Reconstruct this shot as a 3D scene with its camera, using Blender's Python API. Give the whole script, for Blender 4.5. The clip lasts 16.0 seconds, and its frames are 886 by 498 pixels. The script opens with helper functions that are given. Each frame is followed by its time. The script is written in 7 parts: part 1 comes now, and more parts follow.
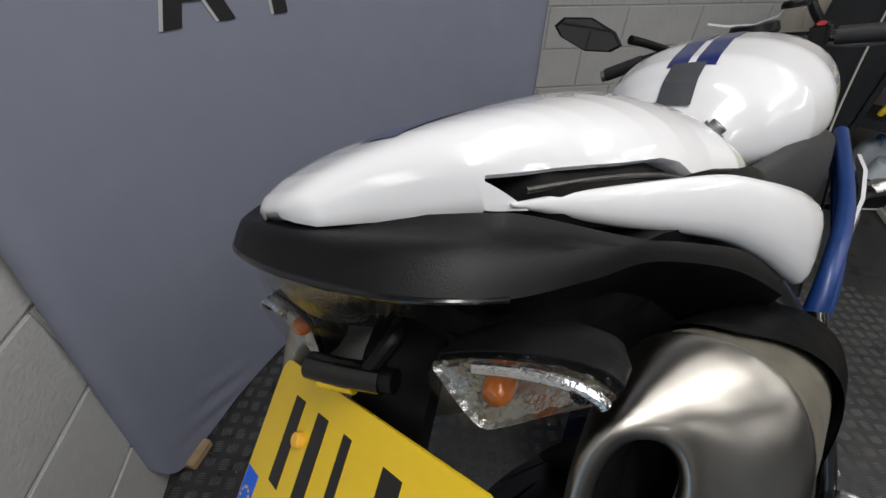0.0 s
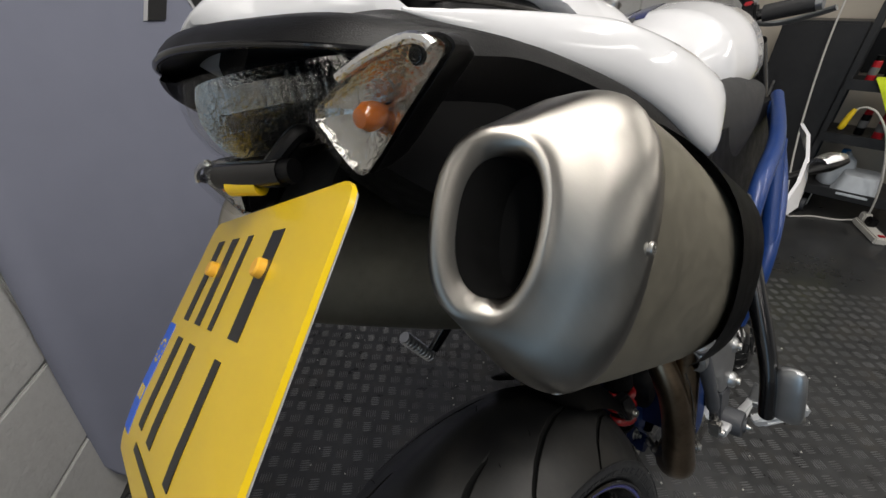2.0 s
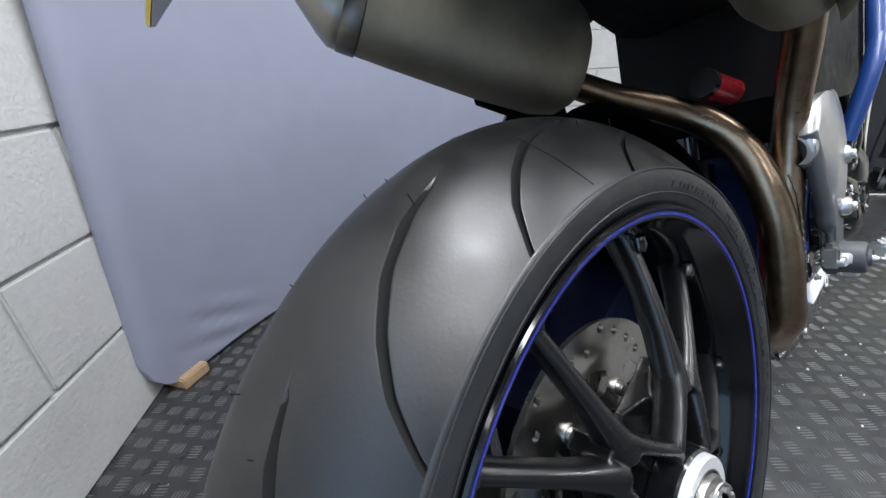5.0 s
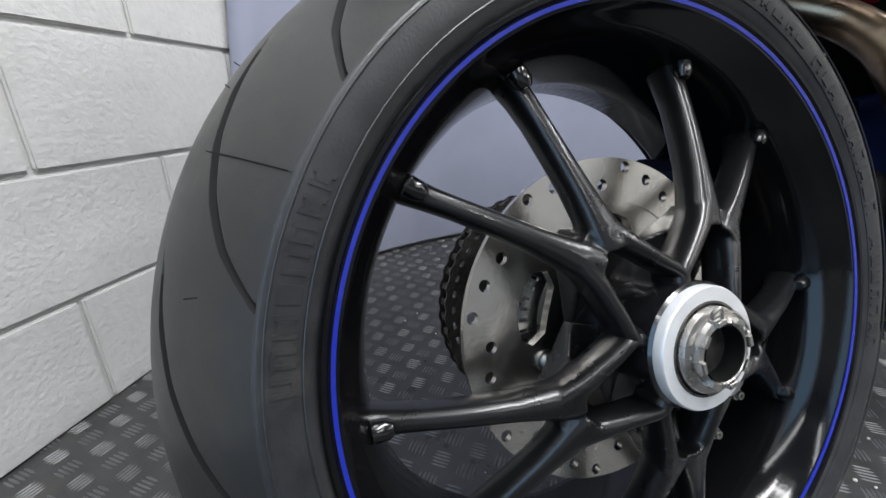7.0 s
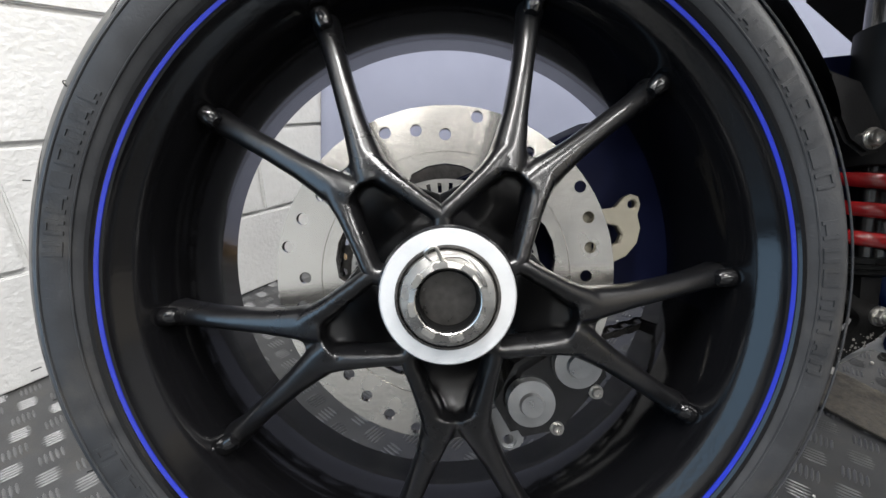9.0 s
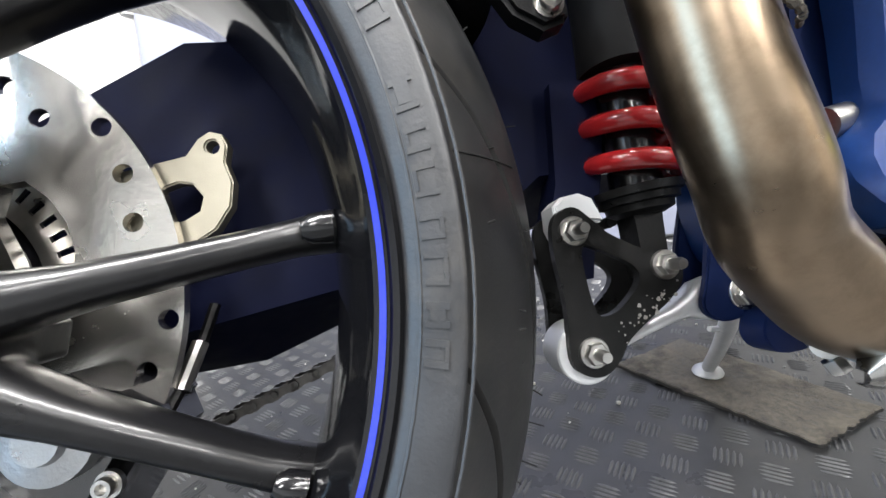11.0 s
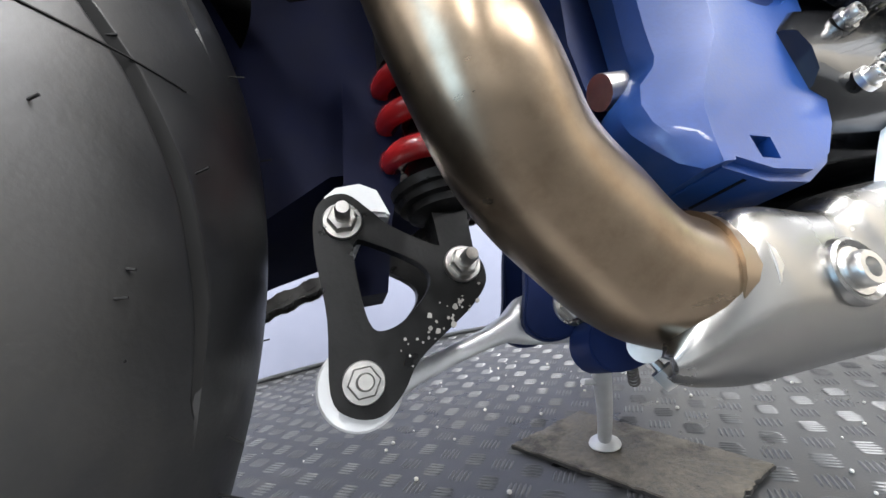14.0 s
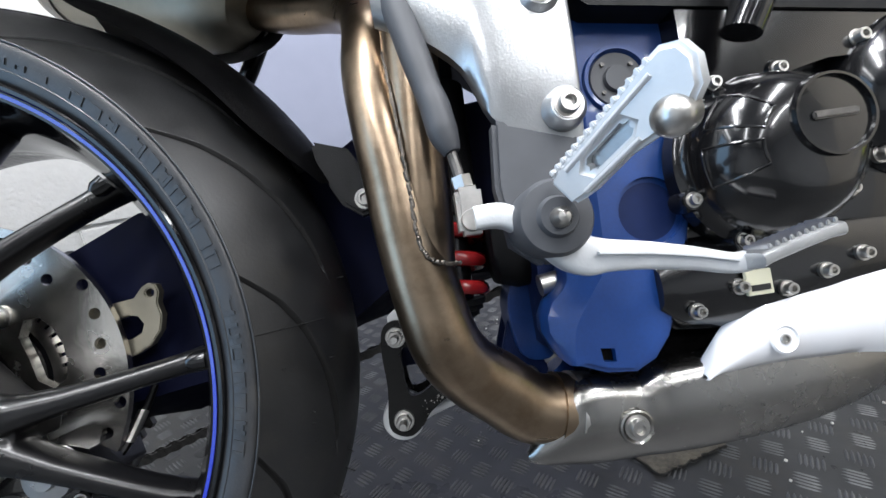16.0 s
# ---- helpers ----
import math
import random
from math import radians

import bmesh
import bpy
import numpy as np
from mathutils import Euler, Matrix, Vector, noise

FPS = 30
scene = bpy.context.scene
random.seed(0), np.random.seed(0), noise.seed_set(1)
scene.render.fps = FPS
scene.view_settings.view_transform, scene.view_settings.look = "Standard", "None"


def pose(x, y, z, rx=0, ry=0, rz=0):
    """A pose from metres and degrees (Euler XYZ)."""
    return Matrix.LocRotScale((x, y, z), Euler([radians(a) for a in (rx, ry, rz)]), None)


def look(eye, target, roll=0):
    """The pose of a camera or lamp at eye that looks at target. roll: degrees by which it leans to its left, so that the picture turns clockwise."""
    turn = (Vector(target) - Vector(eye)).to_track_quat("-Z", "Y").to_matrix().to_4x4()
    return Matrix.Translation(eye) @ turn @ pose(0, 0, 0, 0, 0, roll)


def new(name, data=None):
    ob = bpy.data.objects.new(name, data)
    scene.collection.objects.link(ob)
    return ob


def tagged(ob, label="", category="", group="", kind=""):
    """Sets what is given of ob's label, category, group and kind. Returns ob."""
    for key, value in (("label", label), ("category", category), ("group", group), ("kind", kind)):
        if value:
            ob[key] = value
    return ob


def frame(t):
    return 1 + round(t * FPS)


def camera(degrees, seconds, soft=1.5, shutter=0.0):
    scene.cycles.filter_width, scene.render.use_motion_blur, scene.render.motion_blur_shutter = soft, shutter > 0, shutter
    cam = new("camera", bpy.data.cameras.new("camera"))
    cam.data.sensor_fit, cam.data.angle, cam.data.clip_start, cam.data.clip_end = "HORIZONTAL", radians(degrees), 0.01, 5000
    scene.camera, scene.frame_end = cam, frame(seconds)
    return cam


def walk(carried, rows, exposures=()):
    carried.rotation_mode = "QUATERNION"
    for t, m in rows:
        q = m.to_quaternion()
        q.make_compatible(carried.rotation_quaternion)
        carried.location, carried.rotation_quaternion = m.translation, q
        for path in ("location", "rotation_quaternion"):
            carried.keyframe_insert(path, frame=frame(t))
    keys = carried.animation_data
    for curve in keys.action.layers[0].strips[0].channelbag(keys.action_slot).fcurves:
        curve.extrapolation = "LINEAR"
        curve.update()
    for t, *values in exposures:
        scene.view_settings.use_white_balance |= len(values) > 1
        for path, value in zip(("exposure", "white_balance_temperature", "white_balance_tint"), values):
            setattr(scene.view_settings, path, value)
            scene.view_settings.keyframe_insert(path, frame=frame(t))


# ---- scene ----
cam = camera(96.0, 16.0)
PATH = [
    (0, (-0.1393, 0.0550, 1.1099), (0.9447, 1.1628, -0.1541), 0.93),
    (0.5, (-0.1573, 0.0282, 1.0795), (0.9770, 1.1530, -0.1239), 1.28),
    (1, (-0.1681, -0.0047, 1.0465), (1.0042, 1.1411, -0.0994), 1.33),
    (1.5, (-0.1697, -0.0367, 1.0132), (1.0204, 1.1341, -0.0882), 0.50),
    (2, (-0.1667, -0.0679, 0.9851), (1.0242, 1.1390, -0.0755), -0.08),
    (2.5, (-0.1765, -0.0881, 0.9305), (0.9991, 1.1542, -0.1062), -0.55),
    (3, (-0.2037, -0.0905, 0.8720), (0.9535, 1.1728, -0.1600), -0.25),
    (3.5, (-0.2251, -0.0953, 0.8139), (0.9295, 1.2033, -0.1763), -0.48),
    (4, (-0.2422, -0.1053, 0.7632), (0.9110, 1.2265, -0.1837), -1.12),
    (4.2, (-0.2496, -0.1073, 0.7442), (0.9055, 1.2379, -0.1811), -1.48),
    (6.3, (-0.2646, -0.1973, 0.5665), (0.6665, 1.4031, -0.1897), -3.09),
    (6.5, (-0.2492, -0.2053, 0.5552), (0.6098, 1.4314, -0.2087), -2.62),
    (7, (-0.2301, -0.2414, 0.5003), (0.4552, 1.4969, -0.2128), 0.24),
    (7.5, (-0.1974, -0.2749, 0.4629), (0.3318, 1.5198, -0.2434), 2.23),
    (8, (-0.1613, -0.2912, 0.4453), (0.2256, 1.5388, -0.2627), 3.57),
    (8.5, (-0.0850, -0.3083, 0.4488), (0.1077, 1.5521, -0.2595), 2.16),
    (9, (-0.0038, -0.3096, 0.4612), (0.0069, 1.5612, -0.2461), -0.27),
    (9.5, (0.0768, -0.3085, 0.4293), (-0.0175, 1.5929, -0.1837), -3.34),
    (10, (0.1276, -0.2880, 0.4014), (0.1041, 1.6334, -0.1533), -5.52),
    (10.2, (0.1574, -0.2773, 0.3974), (0.1397, 1.6455, -0.1527), -6.60),
    (12.3, (0.2749, -0.1419, 0.2764), (0.8570, 1.7685, 0.1675), -9.37),
    (12.5, (0.2854, -0.1397, 0.2707), (0.8727, 1.7704, 0.1916), -8.45),
    (13, (0.2936, -0.1324, 0.2687), (0.8834, 1.7785, 0.2415), -7.75),
    (13.5, (0.3059, -0.1362, 0.2757), (0.8883, 1.7771, 0.2765), -7.62),
    (14, (0.3189, -0.1846, 0.2878), (0.8981, 1.7297, 0.2943), -8.80),
    (14.5, (0.3334, -0.2331, 0.3144), (0.8308, 1.7017, 0.2190), -7.65),
    (15, (0.3529, -0.2716, 0.3631), (0.6523, 1.6924, 0.1327), -7.21),
    (15.5, (0.3635, -0.2994, 0.4151), (0.5351, 1.6604, 0.0550), -7.61),
    (16, (0.3695, -0.3205, 0.4600), (0.4448, 1.6202, -0.0174), -8.00),
]
EXPOSURES = [(0, -0.85, 6400), (1.5, -0.74, 6750), (2.5, -0.46, 6450), (3.5, 0.35, 6000), (4.2, 0.72, 5950), (6.3, 0.66, 6050), (7.2, 0.82, 6150), (9, 1.22, 6350), (10.2, 1.92, 6400), (12.3, 2.42, 6150), (13.5, 2.50, 6150), (14.5, 1.94, 6150), (15.2, 1.50, 6050), (16, 1.15, 6000)]
walk(cam, [(t, look(eye, target, roll)) for t, eye, target, roll in PATH], EXPOSURES)

# ---- world and lights ----
world = bpy.data.worlds.new("world")
scene.world = world
world.use_nodes = True
world.node_tree.nodes["Background"].inputs[0].default_value = (0.62, 0.68, 0.8, 1)
world.node_tree.nodes["Background"].inputs[1].default_value = 0.02

LEAN = math.radians(16.44)
BIKE = Matrix.Translation((0, 0, 0.3234)) @ Matrix.Rotation(-LEAN, 4, "X")
TAIL = Matrix.Translation((0, 0.04, 0.6)) @ Matrix.Rotation(radians(8.5), 4, "Z") @ Matrix.Rotation(radians(-8.5), 4, "X")


def tube_lamp(x, y, z, length, turn, power):
    lamp = bpy.data.lights.new("strip_light", "AREA")
    lamp.shape, lamp.size, lamp.size_y = "RECTANGLE", length, 0.16
    lamp.energy, lamp.color = power, (1.0, 0.97, 0.93)
    ob = new("strip_light_glow", lamp)
    ob.matrix_world = pose(x, y, z, 0, 0, turn)
    return ob


# the last strip light is unseen and added to put sheen on the tyre
LAMPS = [(-0.15, -0.45, 2.26, 1.5, 57, 28), (1.35, -0.75, 2.26, 1.5, 57, 20), (-1.3, -0.9, 2.26, 1.5, 57, 5), (0.50, 0.10, 2.26, 1.2, 57, 15), (-0.5, -2.3, 2.26, 1.5, 57, 10), (1.0, -2.5, 2.26, 1.5, 57, 7), (2.2, -1.95, 2.26, 1.5, 57, 22)]
for spec in LAMPS:
    tube_lamp(*spec)
# daylight through the open doorway in the block wall, behind the camera
WALL_N = Vector((-0.8387, 0.5446, 0))
WALL_T = Vector((0.5446, 0.8387, 0))
WALL_O = WALL_N * 0.742
WALL_M = Matrix(((WALL_T.x, WALL_N.x, 0, WALL_O.x), (WALL_T.y, WALL_N.y, 0, WALL_O.y), (0, 0, 1, 0), (0, 0, 0, 1)))
DOOR_0, DOOR_1 = -2.5, -0.95
door_sky = bpy.data.lights.new("doorway_sky", "AREA")
door_sky.shape, door_sky.size, door_sky.size_y = "RECTANGLE", 1.5, 2.0
door_sky.energy, door_sky.color = 16, (0.48, 0.73, 1.0)
sky_ob = new("doorway_sky", door_sky)
sky_ob.matrix_world = WALL_M @ pose((DOOR_0 + DOOR_1) / 2, 0.12, 1.05, -90, 0, 0)


# ---- materials ----
def material(name, color, rough=0.5, metal=0.0, grain=0.0, scale=40.0, bump=0.0, bump_scale=200.0, spots=0.0, coat=0.0, stretch=None, spec=0.5):
    m = bpy.data.materials.new(name)
    m.use_nodes = True
    n, l = m.node_tree.nodes, m.node_tree.links
    b = n["Principled BSDF"]
    b.inputs["Base Color"].default_value = (*color, 1)
    b.inputs["Roughness"].default_value = rough
    b.inputs["Metallic"].default_value = metal
    b.inputs["Coat Weight"].default_value = coat
    b.inputs["Coat Roughness"].default_value = 0.04
    b.inputs["Specular IOR Level"].default_value = spec
    tc = n.new("ShaderNodeTexCoord")
    mp = n.new("ShaderNodeMapping")
    l.new(tc.outputs["Object"], mp.inputs["Vector"])
    if stretch:
        mp.inputs["Scale"].default_value = stretch
    if grain or spots:
        fine = n.new("ShaderNodeTexNoise")
        fine.inputs["Scale"].default_value, fine.inputs["Detail"].default_value = scale, 6
        l.new(mp.outputs[0], fine.inputs["Vector"])
        wide = n.new("ShaderNodeTexNoise")
        wide.inputs["Scale"].default_value, wide.inputs["Detail"].default_value = scale / 9, 3
        l.new(mp.outputs[0], wide.inputs["Vector"])
        add = n.new("ShaderNodeMath")
        add.operation = "ADD"
        l.new(fine.outputs["Fac"], add.inputs[0])
        l.new(wide.outputs["Fac"], add.inputs[1])
        ramp = n.new("ShaderNodeMapRange")
        ramp.inputs["From Min"].default_value, ramp.inputs["From Max"].default_value = 0.6, 1.4
        ramp.inputs["To Min"].default_value, ramp.inputs["To Max"].default_value = 1 - grain, 1 + grain
        l.new(add.outputs[0], ramp.inputs["Value"])
        mul = n.new("ShaderNodeMix")
        mul.data_type, mul.blend_type = "RGBA", "MULTIPLY"
        mul.inputs["Factor"].default_value = 1
        mul.inputs["A"].default_value = (*color, 1)
        l.new(ramp.outputs[0], mul.inputs["B"])
        l.new(mul.outputs["Result"], b.inputs["Base Color"])
        rr = n.new("ShaderNodeMapRange")
        rr.inputs["From Min"].default_value, rr.inputs["From Max"].default_value = 0.6, 1.4
        rr.inputs["To Min"].default_value, rr.inputs["To Max"].default_value = max(0.02, rough * (1 - grain)), min(1, rough * (1 + grain))
        l.new(add.outputs[0], rr.inputs["Value"])
        l.new(rr.outputs[0], b.inputs["Roughness"])
    if bump:
        tex = n.new("ShaderNodeTexNoise")
        tex.inputs["Scale"].default_value, tex.inputs["Detail"].default_value = bump_scale, 4
        l.new(mp.outputs[0], tex.inputs["Vector"])
        bp = n.new("ShaderNodeBump")
        bp.inputs["Strength"].default_value, bp.inputs["Distance"].default_value = bump, 0.002
        l.new(tex.outputs["Fac"], bp.inputs["Height"])
        l.new(bp.outputs[0], b.inputs["Normal"])
    return m


def glass(name, color, rough=0.02, alpha=0.10):
    """Thin clear plastic: mostly see-through, with a glossy skin."""
    m = bpy.data.materials.new(name)
    m.use_nodes = True
    b = m.node_tree.nodes["Principled BSDF"]
    b.inputs["Base Color"].default_value = (color[0] * 0.04, color[1] * 0.04, color[2] * 0.04, 1)
    b.inputs["Roughness"].default_value = rough
    b.inputs["Alpha"].default_value = alpha
    b.inputs["Specular IOR Level"].default_value = 0.9
    b.inputs["Coat Weight"].default_value = 1.0
    return m


WHITE = material("pearl_white_paint", (0.80, 0.80, 0.82), 0.22, 0, 0.03, 30, coat=1.0)
BLACK_PLASTIC = material("black_moulded_plastic", (0.0035, 0.0035, 0.004), 0.42, 0, 0.25, 60, 0.18, 900, spec=0.22)
SEAT_VINYL = material("dark_seat_vinyl", (0.018, 0.018, 0.019), 0.55, 0, 0.2, 60, 0.3, 1400)
BLACK_PAINT = material("satin_black_paint", (0.006, 0.006, 0.007), 0.24, 0, 0.15, 80, coat=0.6)
BLACK_GLOSS = material("gloss_black_engine_paint", (0.004, 0.004, 0.0045), 0.2, 0.0, 0.2, 60, coat=0.45, spec=0.35)
BLACK_DULL = material("dull_black_paint", (0.003, 0.003, 0.0035), 0.6, 0.0, 0.3, 60, spec=0.2)
RUBBER = material("tyre_rubber", (0.0060, 0.0063, 0.0068), 0.41, 0, 0.3, 34, 0.05, 420, spec=0.62)
SIDEWALL = material("tyre_sidewall_rubber", (0.017, 0.018, 0.020), 0.42, 0, 0.35, 60, 0.10, 600)
BLUE_STRIPE = material("blue_rim_tape", (0.008, 0.018, 0.27), 0.25, 0, 0.05, 60, coat=0.5)
BLUE_FRAME = material("metallic_blue_frame_paint", (0.006, 0.036, 0.165), 0.42, 0.1, 0.15, 400, 0.03, 700, coat=0.18)
NAVY = material("dark_navy_painted_alloy", (0.0035, 0.005, 0.020), 0.6, 0.0, 0.25, 60, spec=0.10)
RIM_PAINT = material("gloss_black_rim_paint", (0.0035, 0.0035, 0.004), 0.11, 0, 0.15, 80, 0.03, 300, coat=0.12, spec=0.25)
# the frame blue again, darkened by colour for parts that lie in shade
FRAME_SHADE = material("shaded_blue_frame_paint", (0.006, 0.014, 0.06), 0.5, 0, 0.2, 80, spec=0.2)
DECAL_BLUE = material("dark_blue_decal", (0.02, 0.03, 0.14), 0.25, 0, 0.05, 60, coat=0.8)
CAN_STEEL = material("brushed_steel", (0.33, 0.312, 0.285), 0.33, 1.0, 0.07, 50, 0.02, 300, stretch=(5, 1, 1))
def brushed(m, axis):
    """Fine circular brushing: reflections spread across the grain."""
    n, l = m.node_tree.nodes, m.node_tree.links
    b = n["Principled BSDF"]
    t = n.new("ShaderNodeTangent")
    t.direction_type, t.axis = "RADIAL", axis
    l.new(t.outputs[0], b.inputs["Tangent"])
    b.inputs["Anisotropic"].default_value = 0.75
    b.inputs["Anisotropic Rotation"].default_value = 0.25


brushed(CAN_STEEL, "X")
CAN_BODY = material("bead_blasted_titanium", (0.28, 0.26, 0.21), 0.50, 0.9, 0.16, 90, 0.12, 1500)
SHIELD_STEEL = material("satin_stainless_shield", (0.28, 0.273, 0.26), 0.27, 1.0, 0.06, 70, 0.02, 500)
HEADER = material("heat_tinted_header_steel", (0.245, 0.187, 0.130), 0.30, 1.0, 0.14, 48, stretch=(1, 1, 2.2))
WELD = material("weld_bead_steel", (0.13, 0.115, 0.10), 0.5, 1.0, 0.4, 150, 0.6, 500)
ALLOY = material("cast_aluminium", (0.40, 0.408, 0.415), 0.30, 0.85, 0.12, 90, 0.1, 700)
ALLOY_WHITE = material("silver_painted_alloy", (0.60, 0.61, 0.62), 0.40, 0.4, 0.12, 60, 0.06, 500)
STEEL = material("zinc_plated_steel", (0.46, 0.45, 0.43), 0.32, 1.0, 0.3, 120)
DISC_STEEL = material("machined_disc_steel", (0.66, 0.635, 0.59), 0.26, 1.0, 0.12, 60, 0.06, 260)
STRAP = material("dark_satin_steel_band", (0.15, 0.138, 0.125), 0.35, 1.0, 0.2, 90)
CHAIN_STEEL = material("oily_chain_steel", (0.10, 0.095, 0.09), 0.4, 0.8, 0.5, 180)
WORN_BLACK = material("chipped_black_linkage_paint", (0.005, 0.005, 0.005), 0.40, 0.0, 0.6, 120, 0.08, 350, spec=0.2)
CHIPPED = material("bare_chipped_metal", (0.30, 0.29, 0.27), 0.5, 0.6, 0.4, 200)
RED_SPRING = material("red_spring_paint", (0.30, 0.012, 0.014), 0.25, 0, 0.1, 60, coat=0.6)
YELLOW = material("reflective_yellow_plate", (0.85, 0.58, 0.012), 0.3, 0, 0.05, 30, coat=0.4)
PLATE_BACK = material("grey_plate_back", (0.42, 0.43, 0.45), 0.4, 0, 0.1, 30)
BAR_BLACK = material("black_plate_print", (0.01, 0.01, 0.01), 0.4)
EURO_BLUE = material("blue_plate_band", (0.01, 0.12, 0.75), 0.35)
SCREW_YELLOW = material("yellow_nylon_screw_cap", (0.9, 0.48, 0.05), 0.35)
RED_LENS = material("red_reflector_lens", (0.55, 0.012, 0.008), 0.18, 0, 0.25, 220, 0.5, 900, coat=0.6)
AMBER = material("amber_bulb_glass", (0.50, 0.12, 0.006), 0.12, 0, 0.1, 60, coat=1)
REFLECTOR = material("silvered_reflector", (0.78, 0.78, 0.77), 0.07, 1.0, 0.2, 160, 0.7, 330)
LAMP_BOWL = material("silvered_lamp_bowl", (0.52, 0.51, 0.48), 0.07, 1.0, 0.2, 120, 0.5, 330)
CLEAR = glass("clear_lens", (0.97, 0.97, 0.98), 0.02)
SMOKE_CLEAR = glass("clear_ribbed_lens", (0.9, 0.91, 0.92), 0.03)
# black for soot and for the painted shade inside holes
DARK_BORE = material("soot_and_shade_black", (0.003, 0.003, 0.003), 0.8, 0, 0.3, 90, spec=0.1)
# dull dark rubber that puts the grooves' shade into the material
GROOVE = material("groove_shade_rubber", (0.009, 0.009, 0.009), 0.85, 0, 0.3, 90, spec=0.15)
SPOKE_PAINT = material("satin_black_spoke_paint", (0.0045, 0.0045, 0.005), 0.29, 0, 0.15, 80, 0.03, 500, coat=0.18, spec=0.38)
GREY_RUBBER = material("grey_rubber_boot", (0.050, 0.053, 0.060), 0.55, 0, 0.2, 80)
# mirror darkened by colour, for the dark area it would reflect
MIRROR_GLASS = material("darkened_mirror_glass", (0.1, 0.1, 0.11), 0.03, 1.0)
FABRIC = material("blue_grey_stretch_fabric", (0.245, 0.26, 0.335), 0.75, 0, 0.05, 14, 0.22, 1100, spec=0.25)
LETTER = material("dark_printed_letter", (0.015, 0.015, 0.016), 0.6)
LETTER_PALE = material("pale_printed_letter_shadow", (0.5, 0.5, 0.52), 0.6)
FLOOR_METAL = material("grey_tread_plate", (0.052, 0.053, 0.055), 0.33, 0.35, 0.35, 22, 0.12, 500)
TREAD_EDGE = material("pale_tread_bar", (0.125, 0.126, 0.128), 0.42, 0.4, 0.4, 60)
BLOCK = material("painted_concrete_block", (0.56, 0.56, 0.55), 0.46, 0, 0.09, 60, 1.0, 105)
MORTAR = material("painted_mortar", (0.54, 0.54, 0.53), 0.55, 0, 0.1, 50, 0.6, 300)
MAT = material("dusty_carpet_offcut", (0.16, 0.142, 0.112), 0.95, 0, 0.7, 150, 1.0, 700)
MAT_EDGE = material("black_mat_backing", (0.03, 0.028, 0.026), 0.9, 0, 0.4, 90, 0.8, 600)
WOOD = material("raw_timber", (0.36, 0.25, 0.15), 0.7, 0, 0.3, 40, stretch=(1, 8, 8))
WALL_PAINT = material("white_wall_paint", (0.66, 0.66, 0.65), 0.6, 0, 0.06, 8)
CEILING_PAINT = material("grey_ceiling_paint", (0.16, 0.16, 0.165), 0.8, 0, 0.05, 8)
BLACK_STEEL = material("black_powder_coated_steel", (0.02, 0.02, 0.021), 0.45, 0, 0.3, 40)
HI_VIS = material("hi_vis_yellow_cloth", (0.72, 0.85, 0.03), 0.8, 0, 0.15, 40)
RED_CAN = material("red_aerosol_can", (0.5, 0.02, 0.03), 0.3, 0, 0.1, 60)
MILKY = material("milky_plastic_container", (0.62, 0.66, 0.7), 0.4, 0, 0.15, 25)
BLUE_BOTTLE = material("blue_bottle_plastic", (0.02, 0.2, 0.5), 0.35)
YELLOW_PLASTIC = material("yellow_plastic", (0.85, 0.6, 0.02), 0.35)
WHITE_CABLE = material("white_cable_plastic", (0.65, 0.63, 0.58), 0.45)
BACK_BOARD = material("pale_back_board", (0.62, 0.56, 0.47), 0.7, 0, 0.1, 6)
SLAT_BOARD = material("grey_slat_wall_board", (0.5, 0.5, 0.5), 0.6, 0, 0.1, 10)
STICKER = material("cream_sticker", (0.62, 0.6, 0.45), 0.4)


def dusty(m, dust, low, high, scale):
    """Blotches of dried dirt over a material."""
    n, l = m.node_tree.nodes, m.node_tree.links
    b = n["Principled BSDF"]
    under = b.inputs["Base Color"].links[0].from_socket
    tc = n.new("ShaderNodeTexCoord")
    tex = n.new("ShaderNodeTexNoise")
    tex.inputs["Scale"].default_value, tex.inputs["Detail"].default_value, tex.inputs["Roughness"].default_value = scale, 9, 0.68
    l.new(tc.outputs["Object"], tex.inputs["Vector"])
    ramp = n.new("ShaderNodeMapRange")
    ramp.inputs["From Min"].default_value, ramp.inputs["From Max"].default_value = low, high
    ramp.inputs["To Max"].default_value = 0.8
    l.new(tex.outputs["Fac"], ramp.inputs["Value"])
    mix = n.new("ShaderNodeMix")
    mix.data_type = "RGBA"
    l.new(ramp.outputs[0], mix.inputs["Factor"])
    l.new(under, mix.inputs["A"])
    mix.inputs["B"].default_value = (*dust, 1)
    l.new(mix.outputs["Result"], b.inputs["Base Color"])


dusty(RUBBER, (0.023, 0.021, 0.018), 0.48, 0.72, 13)
dusty(SIDEWALL, (0.045, 0.042, 0.038), 0.55, 0.75, 16)
dusty(FLOOR_METAL, (0.085, 0.078, 0.068), 0.52, 0.74, 7)
dusty(MAT, (0.035, 0.032, 0.028), 0.50, 0.64, 17)
dusty(HEADER, (0.150, 0.105, 0.065), 0.46, 0.72, 42)
dusty(BLOCK, (0.42, 0.42, 0.41), 0.58, 0.74, 30)
TUBE_GLOW = bpy.data.materials.new("lit_tube")
TUBE_GLOW.use_nodes = True
TUBE_GLOW.node_tree.nodes["Principled BSDF"].inputs["Emission Color"].default_value = (1, 0.97, 0.93, 1)
TUBE_GLOW.node_tree.nodes["Principled BSDF"].inputs["Emission Strength"].default_value = 6


